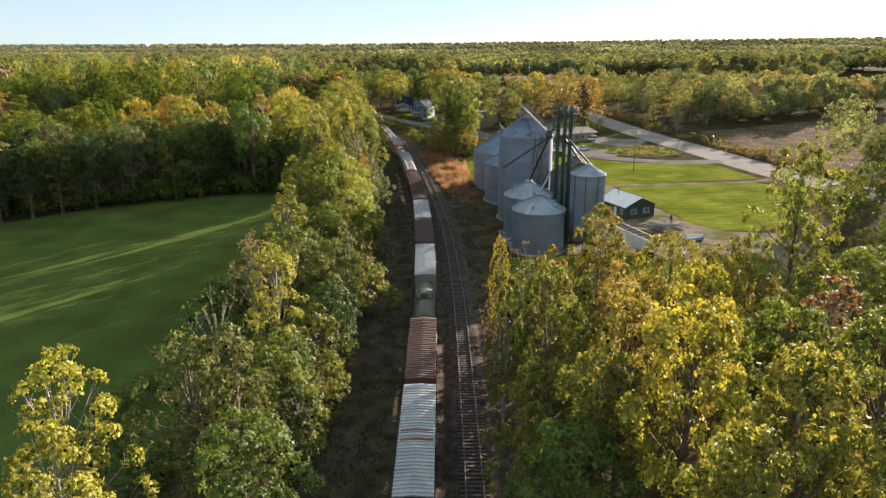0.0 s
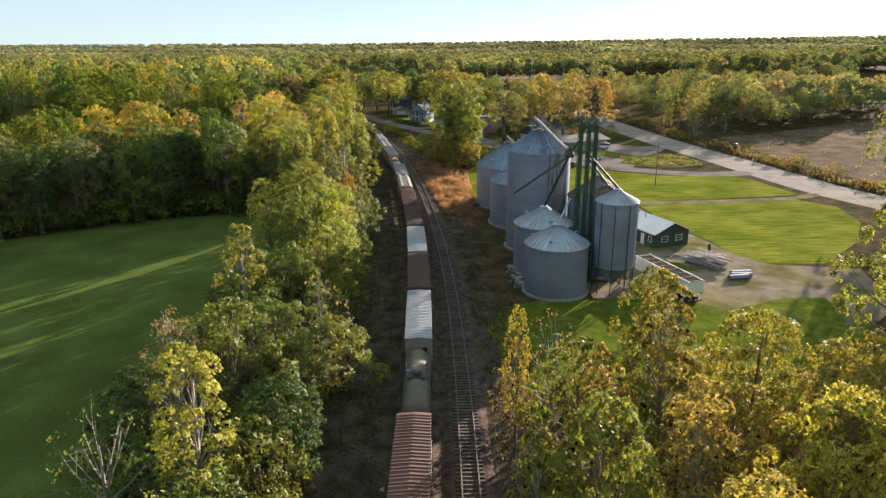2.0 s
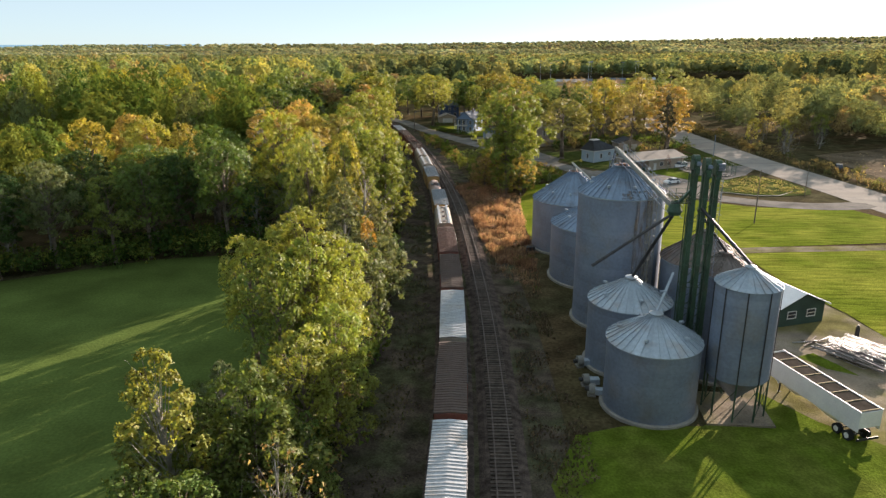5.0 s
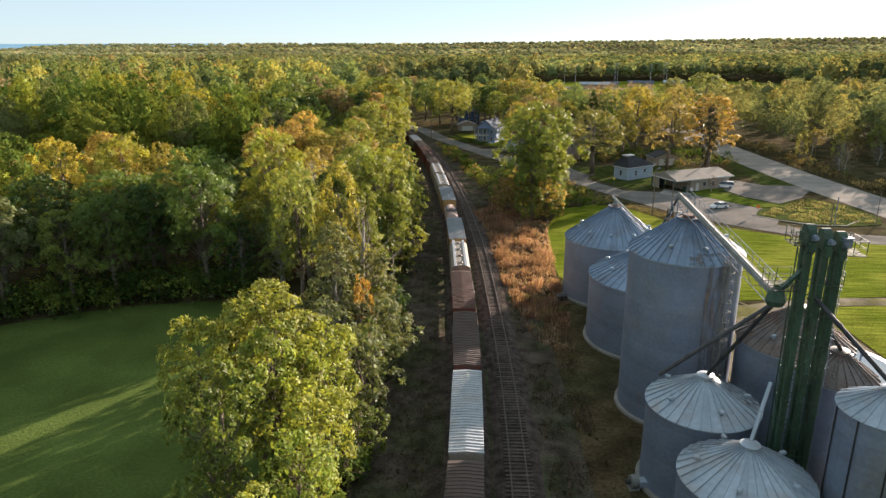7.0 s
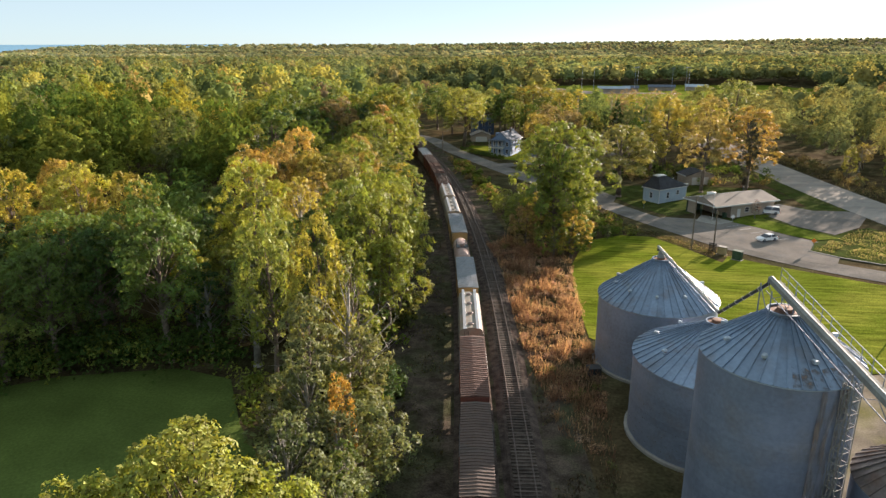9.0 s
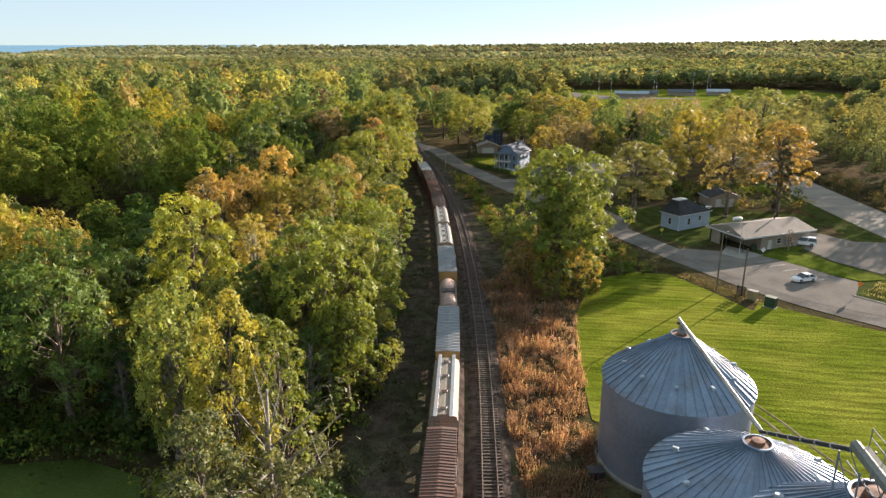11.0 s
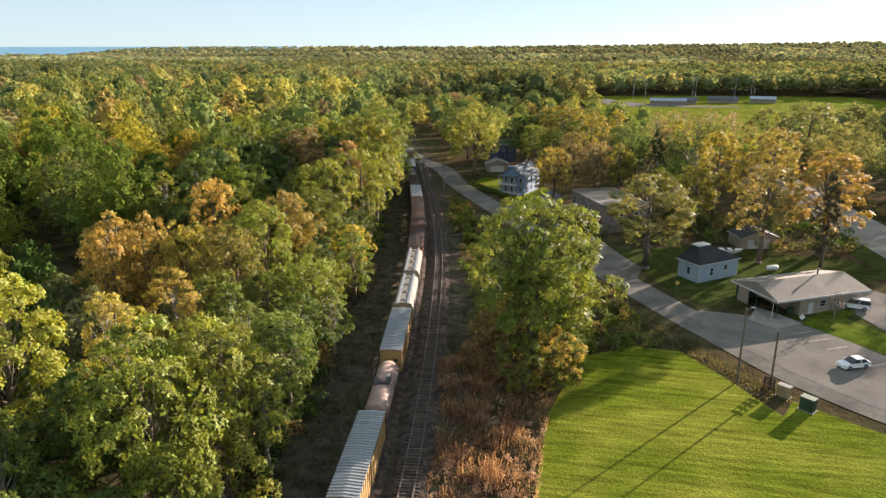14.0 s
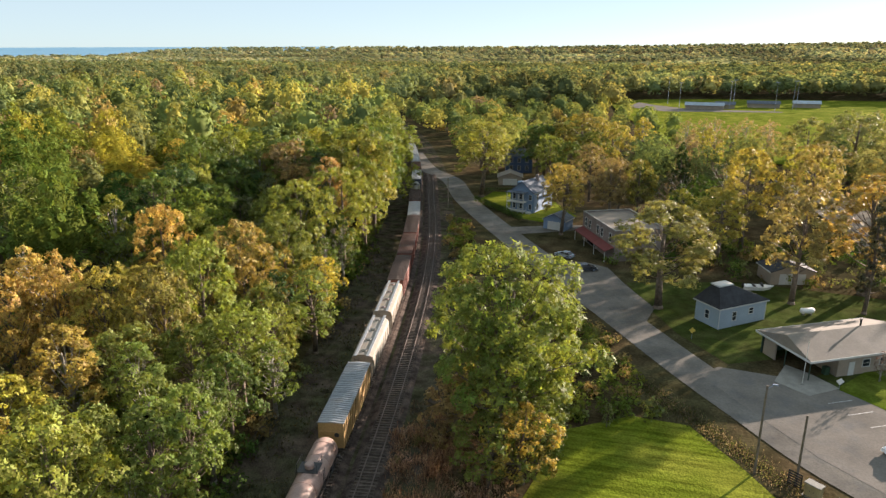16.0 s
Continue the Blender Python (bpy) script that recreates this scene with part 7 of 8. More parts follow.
for k, (x, y) in enumerate(((48.4, 124.2), (48.8, 125.3), (47.6, 123.2))):
    pp = thing("culvert_pipe", "grey culvert pipe lying on gravel", "pipe", pose(x, y, 0.45, 0, 0, 2 + 5 * k), "culvert pipes")
    part("tube", Geo().tube((-1.7, 0, 0), (1.7, 0, 0), 0.42, n=16, caps=False).tube((-1.7, 0, 0), (1.7, 0, 0), 0.38, n=16, caps=False), M["steel"], pp)
    part("rim", Geo().tube((-1.74, 0, 0), (-1.66, 0, 0), 0.46, n=16, caps=False), M["steel"], pp)
sheet("lawn_patch", [(42.3, 110.8), (49.8, 114.4), (57, 115), (55, 106), (48, 98), (39, 100), (38, 105)], 0.05, M["shade_grass"], "rough grass patch at the yard's edge", "lawn")
sheet("lawn_patch", [(38.2, 131.3), (40.5, 132.4), (42, 129.5), (43.2, 126.5), (40.2, 128.2)], 0.05, M["shade_grass"], "thin green patch beside the heap", "lawn")


def fan(x, y, deg):
    """A drying fan with its duct at the foot of a bin."""
    ob = thing("bin_fan", "pale sheet steel fan and duct at a bin's foot", "fan", pose(x, y, 0, 0, 0, deg), "bin fans")
    part("duct", Geo().box((0.9, 0, 0.55), (1.3, 0.8, 0.7), 0.05), M["roofsteel"], ob)
    part("housing", Geo().tube((-0.3, 0, 0.75), (0.35, 0, 0.75), 0.62, n=18), M["galv"], ob)
    part("motor", Geo().tube((-0.75, 0, 0.75), (-0.3, 0, 0.75), 0.24, n=12), M["darksteel"], ob)
    part("stand", Geo().box((0, 0, 0.1), (0.9, 0.9, 0.2), 0.02), M["concrete"], ob)


fan(11.2, 127.0, 12)
fan(11.7, 120.2, -8)
fan(11.3, 122.4, 5)
crate = thing("bin_box", "dark box beside the wide bin on grass", "box", pose(7.6, 172.5, 0, 0, 0, 15))
part("body", Geo().box((0, 0, 0.6), (1.6, 1.2, 1.1), 0.04), M["darksteel"], crate)
part("lid", Geo().box((0, 0, 1.2), (1.7, 1.3, 0.1), 0.02), M["darksteel"], crate)


# ---- street things ----
def pole(label, x, y, h, lamp=None, name="utility_pole", r=0.15, mat=None):
    ob = thing(name, label, "pole", pose(x, y, 0, 0, 0, 0), "poles along the street")
    part("shaft", Geo().tube((0, 0, -0.2), (0, 0, h), r, r * 0.7, 10), mat or M["wood_pole"], ob)
    if lamp:
        part("arm", Geo().tube((0, 0, h - 0.4), (lamp, 0.1, h + 0.1), 0.035, n=6), M["steel"], ob)
        part("lamp_head", Geo().box((lamp * 1.15, 0.12, h + 0.12), (0.6, 0.25, 0.16), 0.05), M["steel"], ob)
    return ob


pole("tall brown wooden lamp pole at the lawn's edge", 32.3, 230.4, 11.0, 0.7)
pole("grey wooden pole behind the utility boxes", 36.3, 229.3, 8.6)
pole("thin wooden pole on the lawn", 56.4, 196.5, 11.5, r=0.13)
pole("wooden pole with a lamp by the street", -33.6, 346.2, 9.0, 1.6)
pole("thin pole beside the highway verge", 78.5, 224, 8.0, r=0.09)
fl = thing("flagpole", "bare white flagpole on the concrete pad", "flagpole", pose(42.2, 254.2, 0.16))
part("shaft", Geo().tube((0, 0, 0), (0, 0, 6.4), 0.06, 0.035, 8), M["trim"], fl)
part("ball", Geo().revolve([(0, 0.09), (0.07, 0.05), (0.09, 0), (0.07, -0.05), (0, -0.09)], 10, (0, 0, 6.45)), M["trim"], fl)
part("base", Geo().box((0, 0, 0.08), (0.5, 0.5, 0.16), 0.02), M["concrete"], fl)


def cabinet(name, label, x, y, deg, s, body, top):
    ob = thing(name, label, "utility cabinet", pose(x, y, 0, 0, 0, deg), "utility boxes")
    part("body", Geo().box((0, 0, s[2] / 2 + 0.1), (s[0], s[1], s[2]), 0.04), body, ob)
    part("top", Geo().box((0, 0, s[2] + 0.14), (s[0] + 0.15, s[1] + 0.15, 0.1), 0.02), top, ob)
    part("plinth", Geo().box((0, 0, 0.06), (s[0] + 0.3, s[1] + 0.3, 0.12), 0.02), M["concrete"], ob)
    for k in (-0.25, 0.25):
        d = part("door", Geo().box((k * s[0] * 0.95, -s[1] / 2 - 0.02, s[2] / 2 + 0.1), (s[0] * 0.44, 0.04, s[2] * 0.85), 0.01), body, ob)
        part("handle", Geo().box((k * s[0] * 0.5, -s[1] / 2 - 0.06, s[2] / 2 + 0.1), (0.04, 0.04, 0.25), 0.01), M["darksteel"], d)


cabinet("utility_box", "tan utility cabinet with a pale lid", 37.6, 227.6, -40, (1.6, 0.9, 1.5), M["yellow_board"], M["concrete"])
cabinet("utility_box", "dark green transformer cabinet on a plinth", 39.6, 224.4, -40, (1.7, 1.1, 1.7), M["greensteel"], M["greensteel"])
scr = thing("slatted_screen", "black slatted screen beside the utility boxes", "screen", pose(36.0, 228.9, 0, 0, 0, -40))
for k in range(6):
    part("slat", Geo().box((0, 0, 0.35 + k * 0.3), (1.5, 0.05, 0.18), 0.01), M["black"], scr)
for x in (-0.7, 0.7):
    part("post", Geo().box((x, 0.06, 0.95), (0.1, 0.1, 1.9), 0.01), M["black"], scr)


def sign(name, label, x, y, face, h=2.1, deg=0):
    ob = thing(name, label, "road sign", pose(x, y, 0, 0, 0, deg))
    part("post", Geo().box((0, 0.04, h / 2), (0.06, 0.06, h), 0.005), M["steel"], ob)
    part("face", Geo().box((0, 0, h), (0.75, 0.03, 0.75), 0.01, tilt=Matrix.Rotation(radians(45), 3, 'Y')), face, ob)


sign("warning_sign", "orange diamond road sign on a post", 56.6, 232.5, M["orange"])
sign("warning_sign", "yellow diamond sign on the cottage lawn", 28.4, 266.5, M["yellow_mark"], 1.6)
sign("parking_sign", "small pale sign by the car park", 46.7, 253.6, M["white"], 1.5)
tk = thing("propane_tank", "white propane tank on the grass", "tank", pose(49.0, 282.8, 0, 0, 0, 20))
g = Geo().revolve([(0, -1.3), (0.3, -1.22), (0.5, -0.95), (0.5, 0.95), (0.3, 1.22), (0, 1.3)], 18)
g.v = [(z, x, y + 0.75) for x, y, z in g.v]
part("shell", g, M["white"], tk, smooth=True)
for x in (-0.7, 0.7):
    part("foot", Geo().box((x, 0, 0.15), (0.15, 0.7, 0.3), 0.02), M["concrete"], tk)
bt = thing("boat", "pale motor boat on blocks beside the garage", "boat", pose(42.4, 292.6, 0.5, 0, 0, 8))
part("hull", Geo().add([(-2.6, -0.9, 0.9), (1.4, -0.95, 0.9), (3.0, 0, 1.05), (1.4, 0.95, 0.9), (-2.6, 0.9, 0.9), (-2.5, -0.5, 0.05), (1.0, -0.45, 0.05), (2.2, 0, 0.2), (1.0, 0.45, 0.05), (-2.5, 0.5, 0.05)],
                       [(0, 1, 6, 5), (1, 2, 7, 6), (2, 3, 8, 7), (3, 4, 9, 8), (4, 0, 5, 9), (5, 6, 7, 8, 9), (0, 4, 3, 2, 1)]), M["white"], bt)
part("seat", Geo().box((-0.8, 0, 1.0), (0.5, 1.5, 0.2), 0.03).box((0.7, 0, 1.15), (0.3, 1.3, 0.5), 0.03), M["darksteel"], bt)
part("motor", Geo().box((-2.8, 0, 0.9), (0.4, 0.4, 0.9), 0.06), M["black"], bt)
part("block", Geo().box((-1.6, 0, -0.22), (0.5, 1.2, 0.56), 0.03), M["concrete"], bt)


# ---- cars ----
M["car_paint_white"] = material("white car paint", (0.72, 0.73, 0.74), 0.25, 0.0, noise_scale=0.5, spread=0.03, bump=0, spec=0.6)
M["car_paint_dark"] = material("dark car paint", (0.03, 0.035, 0.045), 0.25, 0.0, noise_scale=0.5, spread=0.05, bump=0, spec=0.6)
M["car_paint_blue"] = material("pale blue car paint", (0.34, 0.40, 0.46), 0.25, 0.2, noise_scale=0.5, spread=0.05, bump=0, spec=0.6)
M["lamp_red"] = material("red lamp lens", (0.35, 0.02, 0.02), 0.2, spread=0.05, bump=0)
M["lamp_clear"] = material("clear lamp lens", (0.6, 0.6, 0.58), 0.15, spread=0.05, bump=0)


def vehicle(name, label, m, profile, cabin, paint_mat, width, wheels, r=0.33):
    """A car: a body swept from its side profile, cabin glass, roof, wheels, lamps and bumpers. Along x, nose to +x."""
    ob = thing(name, label, "car", m, "parked cars")
    n = len(profile)
    g = Geo()
    w = width / 2
    vs = []
    for s, q in ((-1, 0.90), (-1, 1.0), (1, 1.0), (1, 0.90)):
        vs += [(x, s * w * (q if z > 0.55 else 1.0) * (1 if q == 1.0 else 0.97), z) for x, z in profile]
    fs = [tuple(range(n - 1, -1, -1)), tuple(range(3 * n, 4 * n))]
    for b in range(3):
        for k in range(n):
            fs.append((b * n + k, b * n + (k + 1) % n, (b + 1) * n + (k + 1) % n, (b + 1) * n + k))
    part("body", g.add(vs, fs), paint_mat, ob, smooth=False)
    (x0, z0), (x1, z1), (x2, z2), (x3, z3) = cabin
    wl, wh = w * 0.93, w * 0.78
    lo = [(x0, -wl, z0), (x3, -wl, z3), (x3, wl, z3), (x0, wl, z0)]
    hi = [(x1, -wh, z1), (x2, -wh, z2), (x2, wh, z2), (x1, wh, z1)]
    part("windscreen", Geo().add([lo[1], lo[2], hi[2], hi[1]], [(0, 1, 2, 3)]), M["glass"], ob)
    part("rear_window", Geo().add([lo[3], lo[0], hi[0], hi[3]], [(0, 1, 2, 3)]), M["glass"], ob)
    part("side_window", Geo().add([lo[0], lo[1], hi[1], hi[0]], [(0, 1, 2, 3)]), M["glass"], ob)
    part("side_window", Geo().add([lo[2], lo[3], hi[3], hi[2]], [(0, 1, 2, 3)]), M["glass"], ob)
    part("roof", Geo().add([(p[0], p[1] * 1.02, p[2]) for p in hi] + [(p[0], p[1] * 0.9, p[2] + 0.06) for p in hi], [(3, 2, 1, 0), (4, 5, 6, 7), (0, 1, 5, 4), (1, 2, 6, 5), (2, 3, 7, 6), (3, 0, 4, 7)]), paint_mat, ob)
    for s in (-1, 1):
        f = (x0 + x3) / 2
        part("pillar", Geo().tube((f, s * wl * 1.0, z0), ((x1 + x2) / 2, s * wh * 1.02, z1), 0.05, n=5), paint_mat, ob)
        for x in wheels:
            wl2 = part("wheel", Geo().tube((x, s * (w - 0.2), r), (x, s * (w + 0.01), r), r, n=18), M["rubber"], ob)
            part("rim", Geo().tube((x, s * (w - 0.02), r), (x, s * (w + 0.02), r), r * 0.62, n=14), M["steel"], wl2)
        xf, xb = max(p[0] for p in profile), min(p[0] for p in profile)
        part("headlight", Geo().box((xf - 0.12, s * w * 0.72, 0.66), (0.22, 0.34, 0.14), 0.04), M["lamp_clear"], ob)
        part("tail_light", Geo().box((xb + 0.06, s * w * 0.78, 0.82), (0.14, 0.26, 0.2), 0.03), M["lamp_red"], ob)
        part("mirror", Geo().box((x3 - 0.35, s * (w + 0.08), z3 + 0.08), (0.14, 0.2, 0.13), 0.03), paint_mat, ob)
    return ob


SEDAN = [(-2.2, 0.3), (-2.25, 0.62), (-2.15, 0.92), (-1.6, 0.98), (0.9, 0.95), (1.9, 0.78), (2.2, 0.62), (2.25, 0.3)]
SEDAN_CABIN = [(-1.9, 0.96), (-1.15, 1.42), (0.15, 1.42), (1.1, 0.93)]
VAN = [(-2.35, 0.32), (-2.4, 1.0), (-2.38, 1.12), (1.4, 1.12), (2.1, 0.95), (2.4, 0.75), (2.42, 0.32)]
VAN_CABIN = [(-2.36, 1.1), (-2.2, 1.85), (0.6, 1.85), (1.5, 1.1)]
vehicle("car", "white hatchback parked in a marked bay", pose(49.6, 238.6, 0.12, 0, 0, 205), SEDAN, SEDAN_CABIN, M["car_paint_white"], 1.78, (-1.35, 1.35))
vehicle("van", "white passenger van parked beside the office", pose(58.0, 263.6, 0.09, 0, 0, 165), VAN, VAN_CABIN, M["car_paint_white"], 1.95, (-1.5, 1.5), 0.36)
vehicle("car", "pale blue car parked by the brick building", pose(4.2, 306.0, 0.05, 0, 0, 150), SEDAN, SEDAN_CABIN, M["car_paint_blue"], 1.78, (-1.35, 1.35))
vehicle("car", "dark car parked by the awning", pose(9.6, 297.6, 0.07, 0, 0, 20), SEDAN, SEDAN_CABIN, M["car_paint_dark"], 1.78, (-1.35, 1.35))
vehicle("pickup", "dark vehicle at the ploughed field's edge", pose(104.5, 262.0, 0.05, 0, 0, 70), VAN, VAN_CABIN, M["car_paint_dark"], 1.95, (-1.5, 1.5), 0.36)

# ---- paving and lawns round the street ----
sheet("road_apron", [(2, 302), (9, 303.5), (14, 300.5), (18, 290), (23, 279), (21, 270), (14, 280), (7, 292)], 0.06, M["asphalt"], "worn asphalt apron before the brick building", "road")
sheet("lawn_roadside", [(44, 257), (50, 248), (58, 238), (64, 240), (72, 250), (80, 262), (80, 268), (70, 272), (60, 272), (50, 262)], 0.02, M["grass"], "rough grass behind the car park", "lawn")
sheet("road_side", [(-14, 328), (-10, 322), (2, 328), (9, 333), (8, 336), (-2, 333)], 0.065, M["asphalt"], "pale side drive off the street", "road")
sheet("lawn_cottage", [(18, 292), (21, 281), (26.5, 268), (33, 258.5), (40, 262), (45, 268), (60, 276), (70, 282), (68, 294), (40, 298)], 0.03, M["grass"], "rough grass with shade in its colour round the cottage", "lawn")
sheet("lawn_street", [(38.5, 226.5), (45, 221.5), (52, 217.2), (60, 212.4), (66, 210.6), (76, 208.6), (82, 209), (82, 205), (60, 208), (50, 211), (41, 215.5), (36, 221.5)], 0.044, M["lawn"], "mown grass running up to the street", "lawn")
# the strip's shade comes from its darker grass colour
sheet("lawn_strip", [(46.5, 254), (50.5, 250), (56, 243.5), (60, 240), (66, 242), (60, 250), (55, 258), (58, 262), (53, 262)], 0.14, M["shade_grass"], "mown grass strip beside the car park", "lawn")
sheet("pavement_lot", [(57, 261), (60, 252), (66, 245), (74, 252), (80, 262), (79, 268), (70, 268), (64, 275), (58, 268)], 0.085, M["lot"], "pale rear car park", "car park")
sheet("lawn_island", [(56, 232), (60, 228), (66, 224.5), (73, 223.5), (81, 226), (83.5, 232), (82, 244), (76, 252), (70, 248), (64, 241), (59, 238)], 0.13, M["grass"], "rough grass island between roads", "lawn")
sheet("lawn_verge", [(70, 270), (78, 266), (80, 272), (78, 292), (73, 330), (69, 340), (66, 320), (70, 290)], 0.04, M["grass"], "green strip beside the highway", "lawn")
single("pavement_pad", Geo().prism([(38.6, 254.2), (42.4, 250.8), (47.0, 254.2), (44.0, 258.0), (41.2, 260.2)], 0.1, 0.17), M["concrete"], "pale concrete pad before the canopy", "pavement", "structure")
for k in range(5):
    a = Vector((47.6 + k * 1.75, 251.2 - k * 2.6, 0))
    line = Geo().box((a.x - 1.6, a.y - 1.0, 0.128), (3.8, 0.12, 0.008), 0, 28)
    single("trim_bay_line", line, M["paint_line"], "worn white parking bay line", "road marking", "structure")
kerb = Geo().sweep([(-0.09, 0), (-0.09, 0.16), (0.09, 0.16), (0.09, 0)], [Vector((x, y, 0.05)) for x, y in [(55.5, 232), (60, 227.7), (66, 224), (72.5, 224), (77.4, 228.8)]])
single("trim_kerb", kerb, M["concrete"], "concrete kerb round the grass island", "kerb", "structure")

# ---- the sports ground far off ----
sheet("lawn_sports", SPORTS, 0.6, M["lawn"], "bright playing field far off", "lawn")
sheet("pavement_sports", [(14, 700), (40, 668), (120, 676), (118, 684), (60, 690), (36, 720), (24, 745)], 0.7, M["lot"], "pale gravel lot at the playing field", "car park")
for x, y, w, lab, mat in ((56, 690, 26, "long pale open shelter", M["roofsteel"]), (78, 700, 13, "small gabled building", M["grey_shingle"]), (102, 715, 22, "dark low building", M["grey_shingle"]), (135, 722, 18, "pale roofed shelter", M["roofsteel"])):
    ob = thing("pavilion", lab + " at the playing field", "building", pose(x, y, 0.6, 0, 0, -8))
    walls(ob, w, 8, 3.0, 0.2, M["beige_wall"])
    part("roof", Geo().add([(-0.6, -0.8, 3.0), (w + 0.6, -0.8, 3.0), (w + 0.6, 4, 5.0), (-0.6, 4, 5.0), (w + 0.6, 8.8, 3.0), (-0.6, 8.8, 3.0)], [(0, 1, 2, 3), (3, 2, 4, 5), (0, 3, 5), (1, 4, 2), (0, 5, 4, 1)]), mat, ob)
for x, y in ((46, 738), (50, 664), (87, 695), (92, 715), (115, 682), (131, 705), (134, 708)):
    ob = thing("floodlight_mast", "tall pale floodlight mast at the playing field", "mast", pose(x, y, 0.6), "floodlight masts")
    part("shaft", Geo().tube((0, 0, 0), (0, 0, 20), 0.18, 0.10, 8), M["steel"], ob)
    part("lamp_bar", Geo().box((0, 0, 20), (2.6, 0.3, 0.5), 0.05), M["steel"], ob)

# ---- lake on the horizon ----
lake, n = [], 12
for r, z in ((2400, 8.0), (4730, 41.0)):
    for k in range(n + 1):
        t = radians(-23.5 - k * 3.6)
        lake.append((r * math.sin(t), 100 + r * math.cos(t), z))
single("water", Geo().add(lake, [(k, k + 1, n + 2 + k, n + 1 + k) for k in range(n)]), M["water"], "blue lake along the horizon", "lake", "structure")

# ---- grass, brush and hedges ----
def blades(name, label, spots, mat, category="grass"):
    """Upright tufts: spots of (x, y, height, width, tint), all in one mesh."""
    r = np.random.default_rng(17)
    n = len(spots)
    a = np.array([s[:4] for s in spots])
    t = np.array([s[4] for s in spots])
    ang = r.random(n) * math.tau
    lean = r.normal(size=(n, 2)) * 0.22
    d = np.stack([np.cos(ang), np.sin(ang), np.zeros(n)], 1) * a[:, 3:4] * 0.5
    p = np.stack([a[:, 0], a[:, 1], np.full(n, 0.02)], 1)
    up = np.stack([lean[:, 0] * a[:, 2], lean[:, 1] * a[:, 2], a[:, 2]], 1)
    v = np.stack([p - d, p + d, p + up + d * 1.1, p + up * 0.92 - d * 0.9], 1).reshape(-1, 3)
    me = raw_mesh(name, v, np.arange(4 * n).reshape(n, 4), mat)
    at = me.color_attributes.new("tint", 'FLOAT_COLOR', 'POINT')
    at.data.foreach_set("color", np.repeat(np.concatenate([t, np.ones((n, 1))], 1), 4, axis=0).astype(np.float32).ravel())
    return tagged(new(name, me), label, category, "", "stuff")


M["blade"] = leaf_material("dry grass blades", False, 5.5, 0.52, 0.35)
grng = random.Random(29)
RUST_PATCH = [(-6.0, 214), (-3.2, 192), (-1.2, 178), (0.8, 169), (3.2, 156), (8.3, 150), (8.3, 172), (7.6, 186), (7.4, 205), (7.4, 220), (3, 226), (-4, 234), (-9.5, 228)]
TANS = [(0.27, 0.155, 0.10), (0.20, 0.118, 0.078), (0.31, 0.205, 0.14), (0.18, 0.13, 0.082), (0.11, 0.105, 0.05)]
spots = []
while len(spots) < 26000:
    x, y = grng.uniform(-10, 9), grng.uniform(132, 235)
    if inside(x, y, RUST_PATCH) and grng.random() < smoothstep(148, 178, y) + 0.05 and noise.noise((x / 2.2, y / 2.2, 6)) > -0.16 + grng.gauss(0, 0.12):
        q = noise.noise((x / 4, y / 4, 1)) + grng.gauss(0, 0.2)
        spots.append((x, y, grng.uniform(0.4, 1.3) * (0.9 + q * 1.3), grng.uniform(0.04, 0.12), TANS[min(4, max(0, int((0.55 - q) * 3.4)))]))
blades("tall_grass", "rust-coloured tall dry grass beside the siding", spots, M["blade"], "grass")
spots = []
BROWN = [(0.13, 0.10, 0.078), (0.105, 0.086, 0.062), (0.155, 0.115, 0.088), (0.09, 0.088, 0.05)]
DULL = [(0.10, 0.092, 0.058), (0.085, 0.09, 0.048), (0.12, 0.10, 0.068), (0.075, 0.088, 0.04)]
while len(spots) < 15000:
    y = grng.uniform(35, 300)
    side = grng.choice((-1, 1, 1))
    x = track_x(y) + (grng.uniform(7.6, 13.5) if side > 0 else -grng.uniform(3.4, 10.5))
    if side > 0 and (inside(x, y, RUST_PATCH) or y > 236):
        continue
    if noise.noise((x / 5, y / 5, 8)) < -0.1:
        continue
    spots.append((x, y, grng.uniform(0.12, 0.5), grng.uniform(0.12, 0.32), grng.choice(DULL if side < 0 else BROWN)))
blades("weeds", "low dull weeds along the railway verge", spots, M["blade"], "weeds")
spots = []
for k in range(8000):
    u = grng.random() ** 1.3 * 0.75
    x, y = 21 + 22 * u + grng.gauss(0, 1.0), 248 - 29 * u + grng.gauss(0, 1.0)
    spots.append((x, y, grng.uniform(0.06, 0.3), grng.uniform(0.04, 0.12), grng.choice([(0.17, 0.125, 0.085), (0.13, 0.10, 0.065), (0.2, 0.16, 0.12), (0.07, 0.085, 0.025), (0.06, 0.075, 0.022), (0.08, 0.085, 0.03)])))
for k in range(15000):
    x, y = grng.uniform(56, 84), grng.uniform(223, 252)
    if inside(x, y, [(57, 233), (61, 229), (66, 226), (73, 225), (80, 227), (82, 233), (80, 243), (75, 250), (70, 247), (64, 240)]):
        spots.append((x, y, grng.uniform(0.15, 0.6) * (0.8 + 1.4 * noise.noise((x / 3, y / 3, 2))), grng.uniform(0.06, 0.16), grng.choice([(0.21, 0.19, 0.09), (0.17, 0.18, 0.06), (0.25, 0.21, 0.125), (0.12, 0.145, 0.04)])))
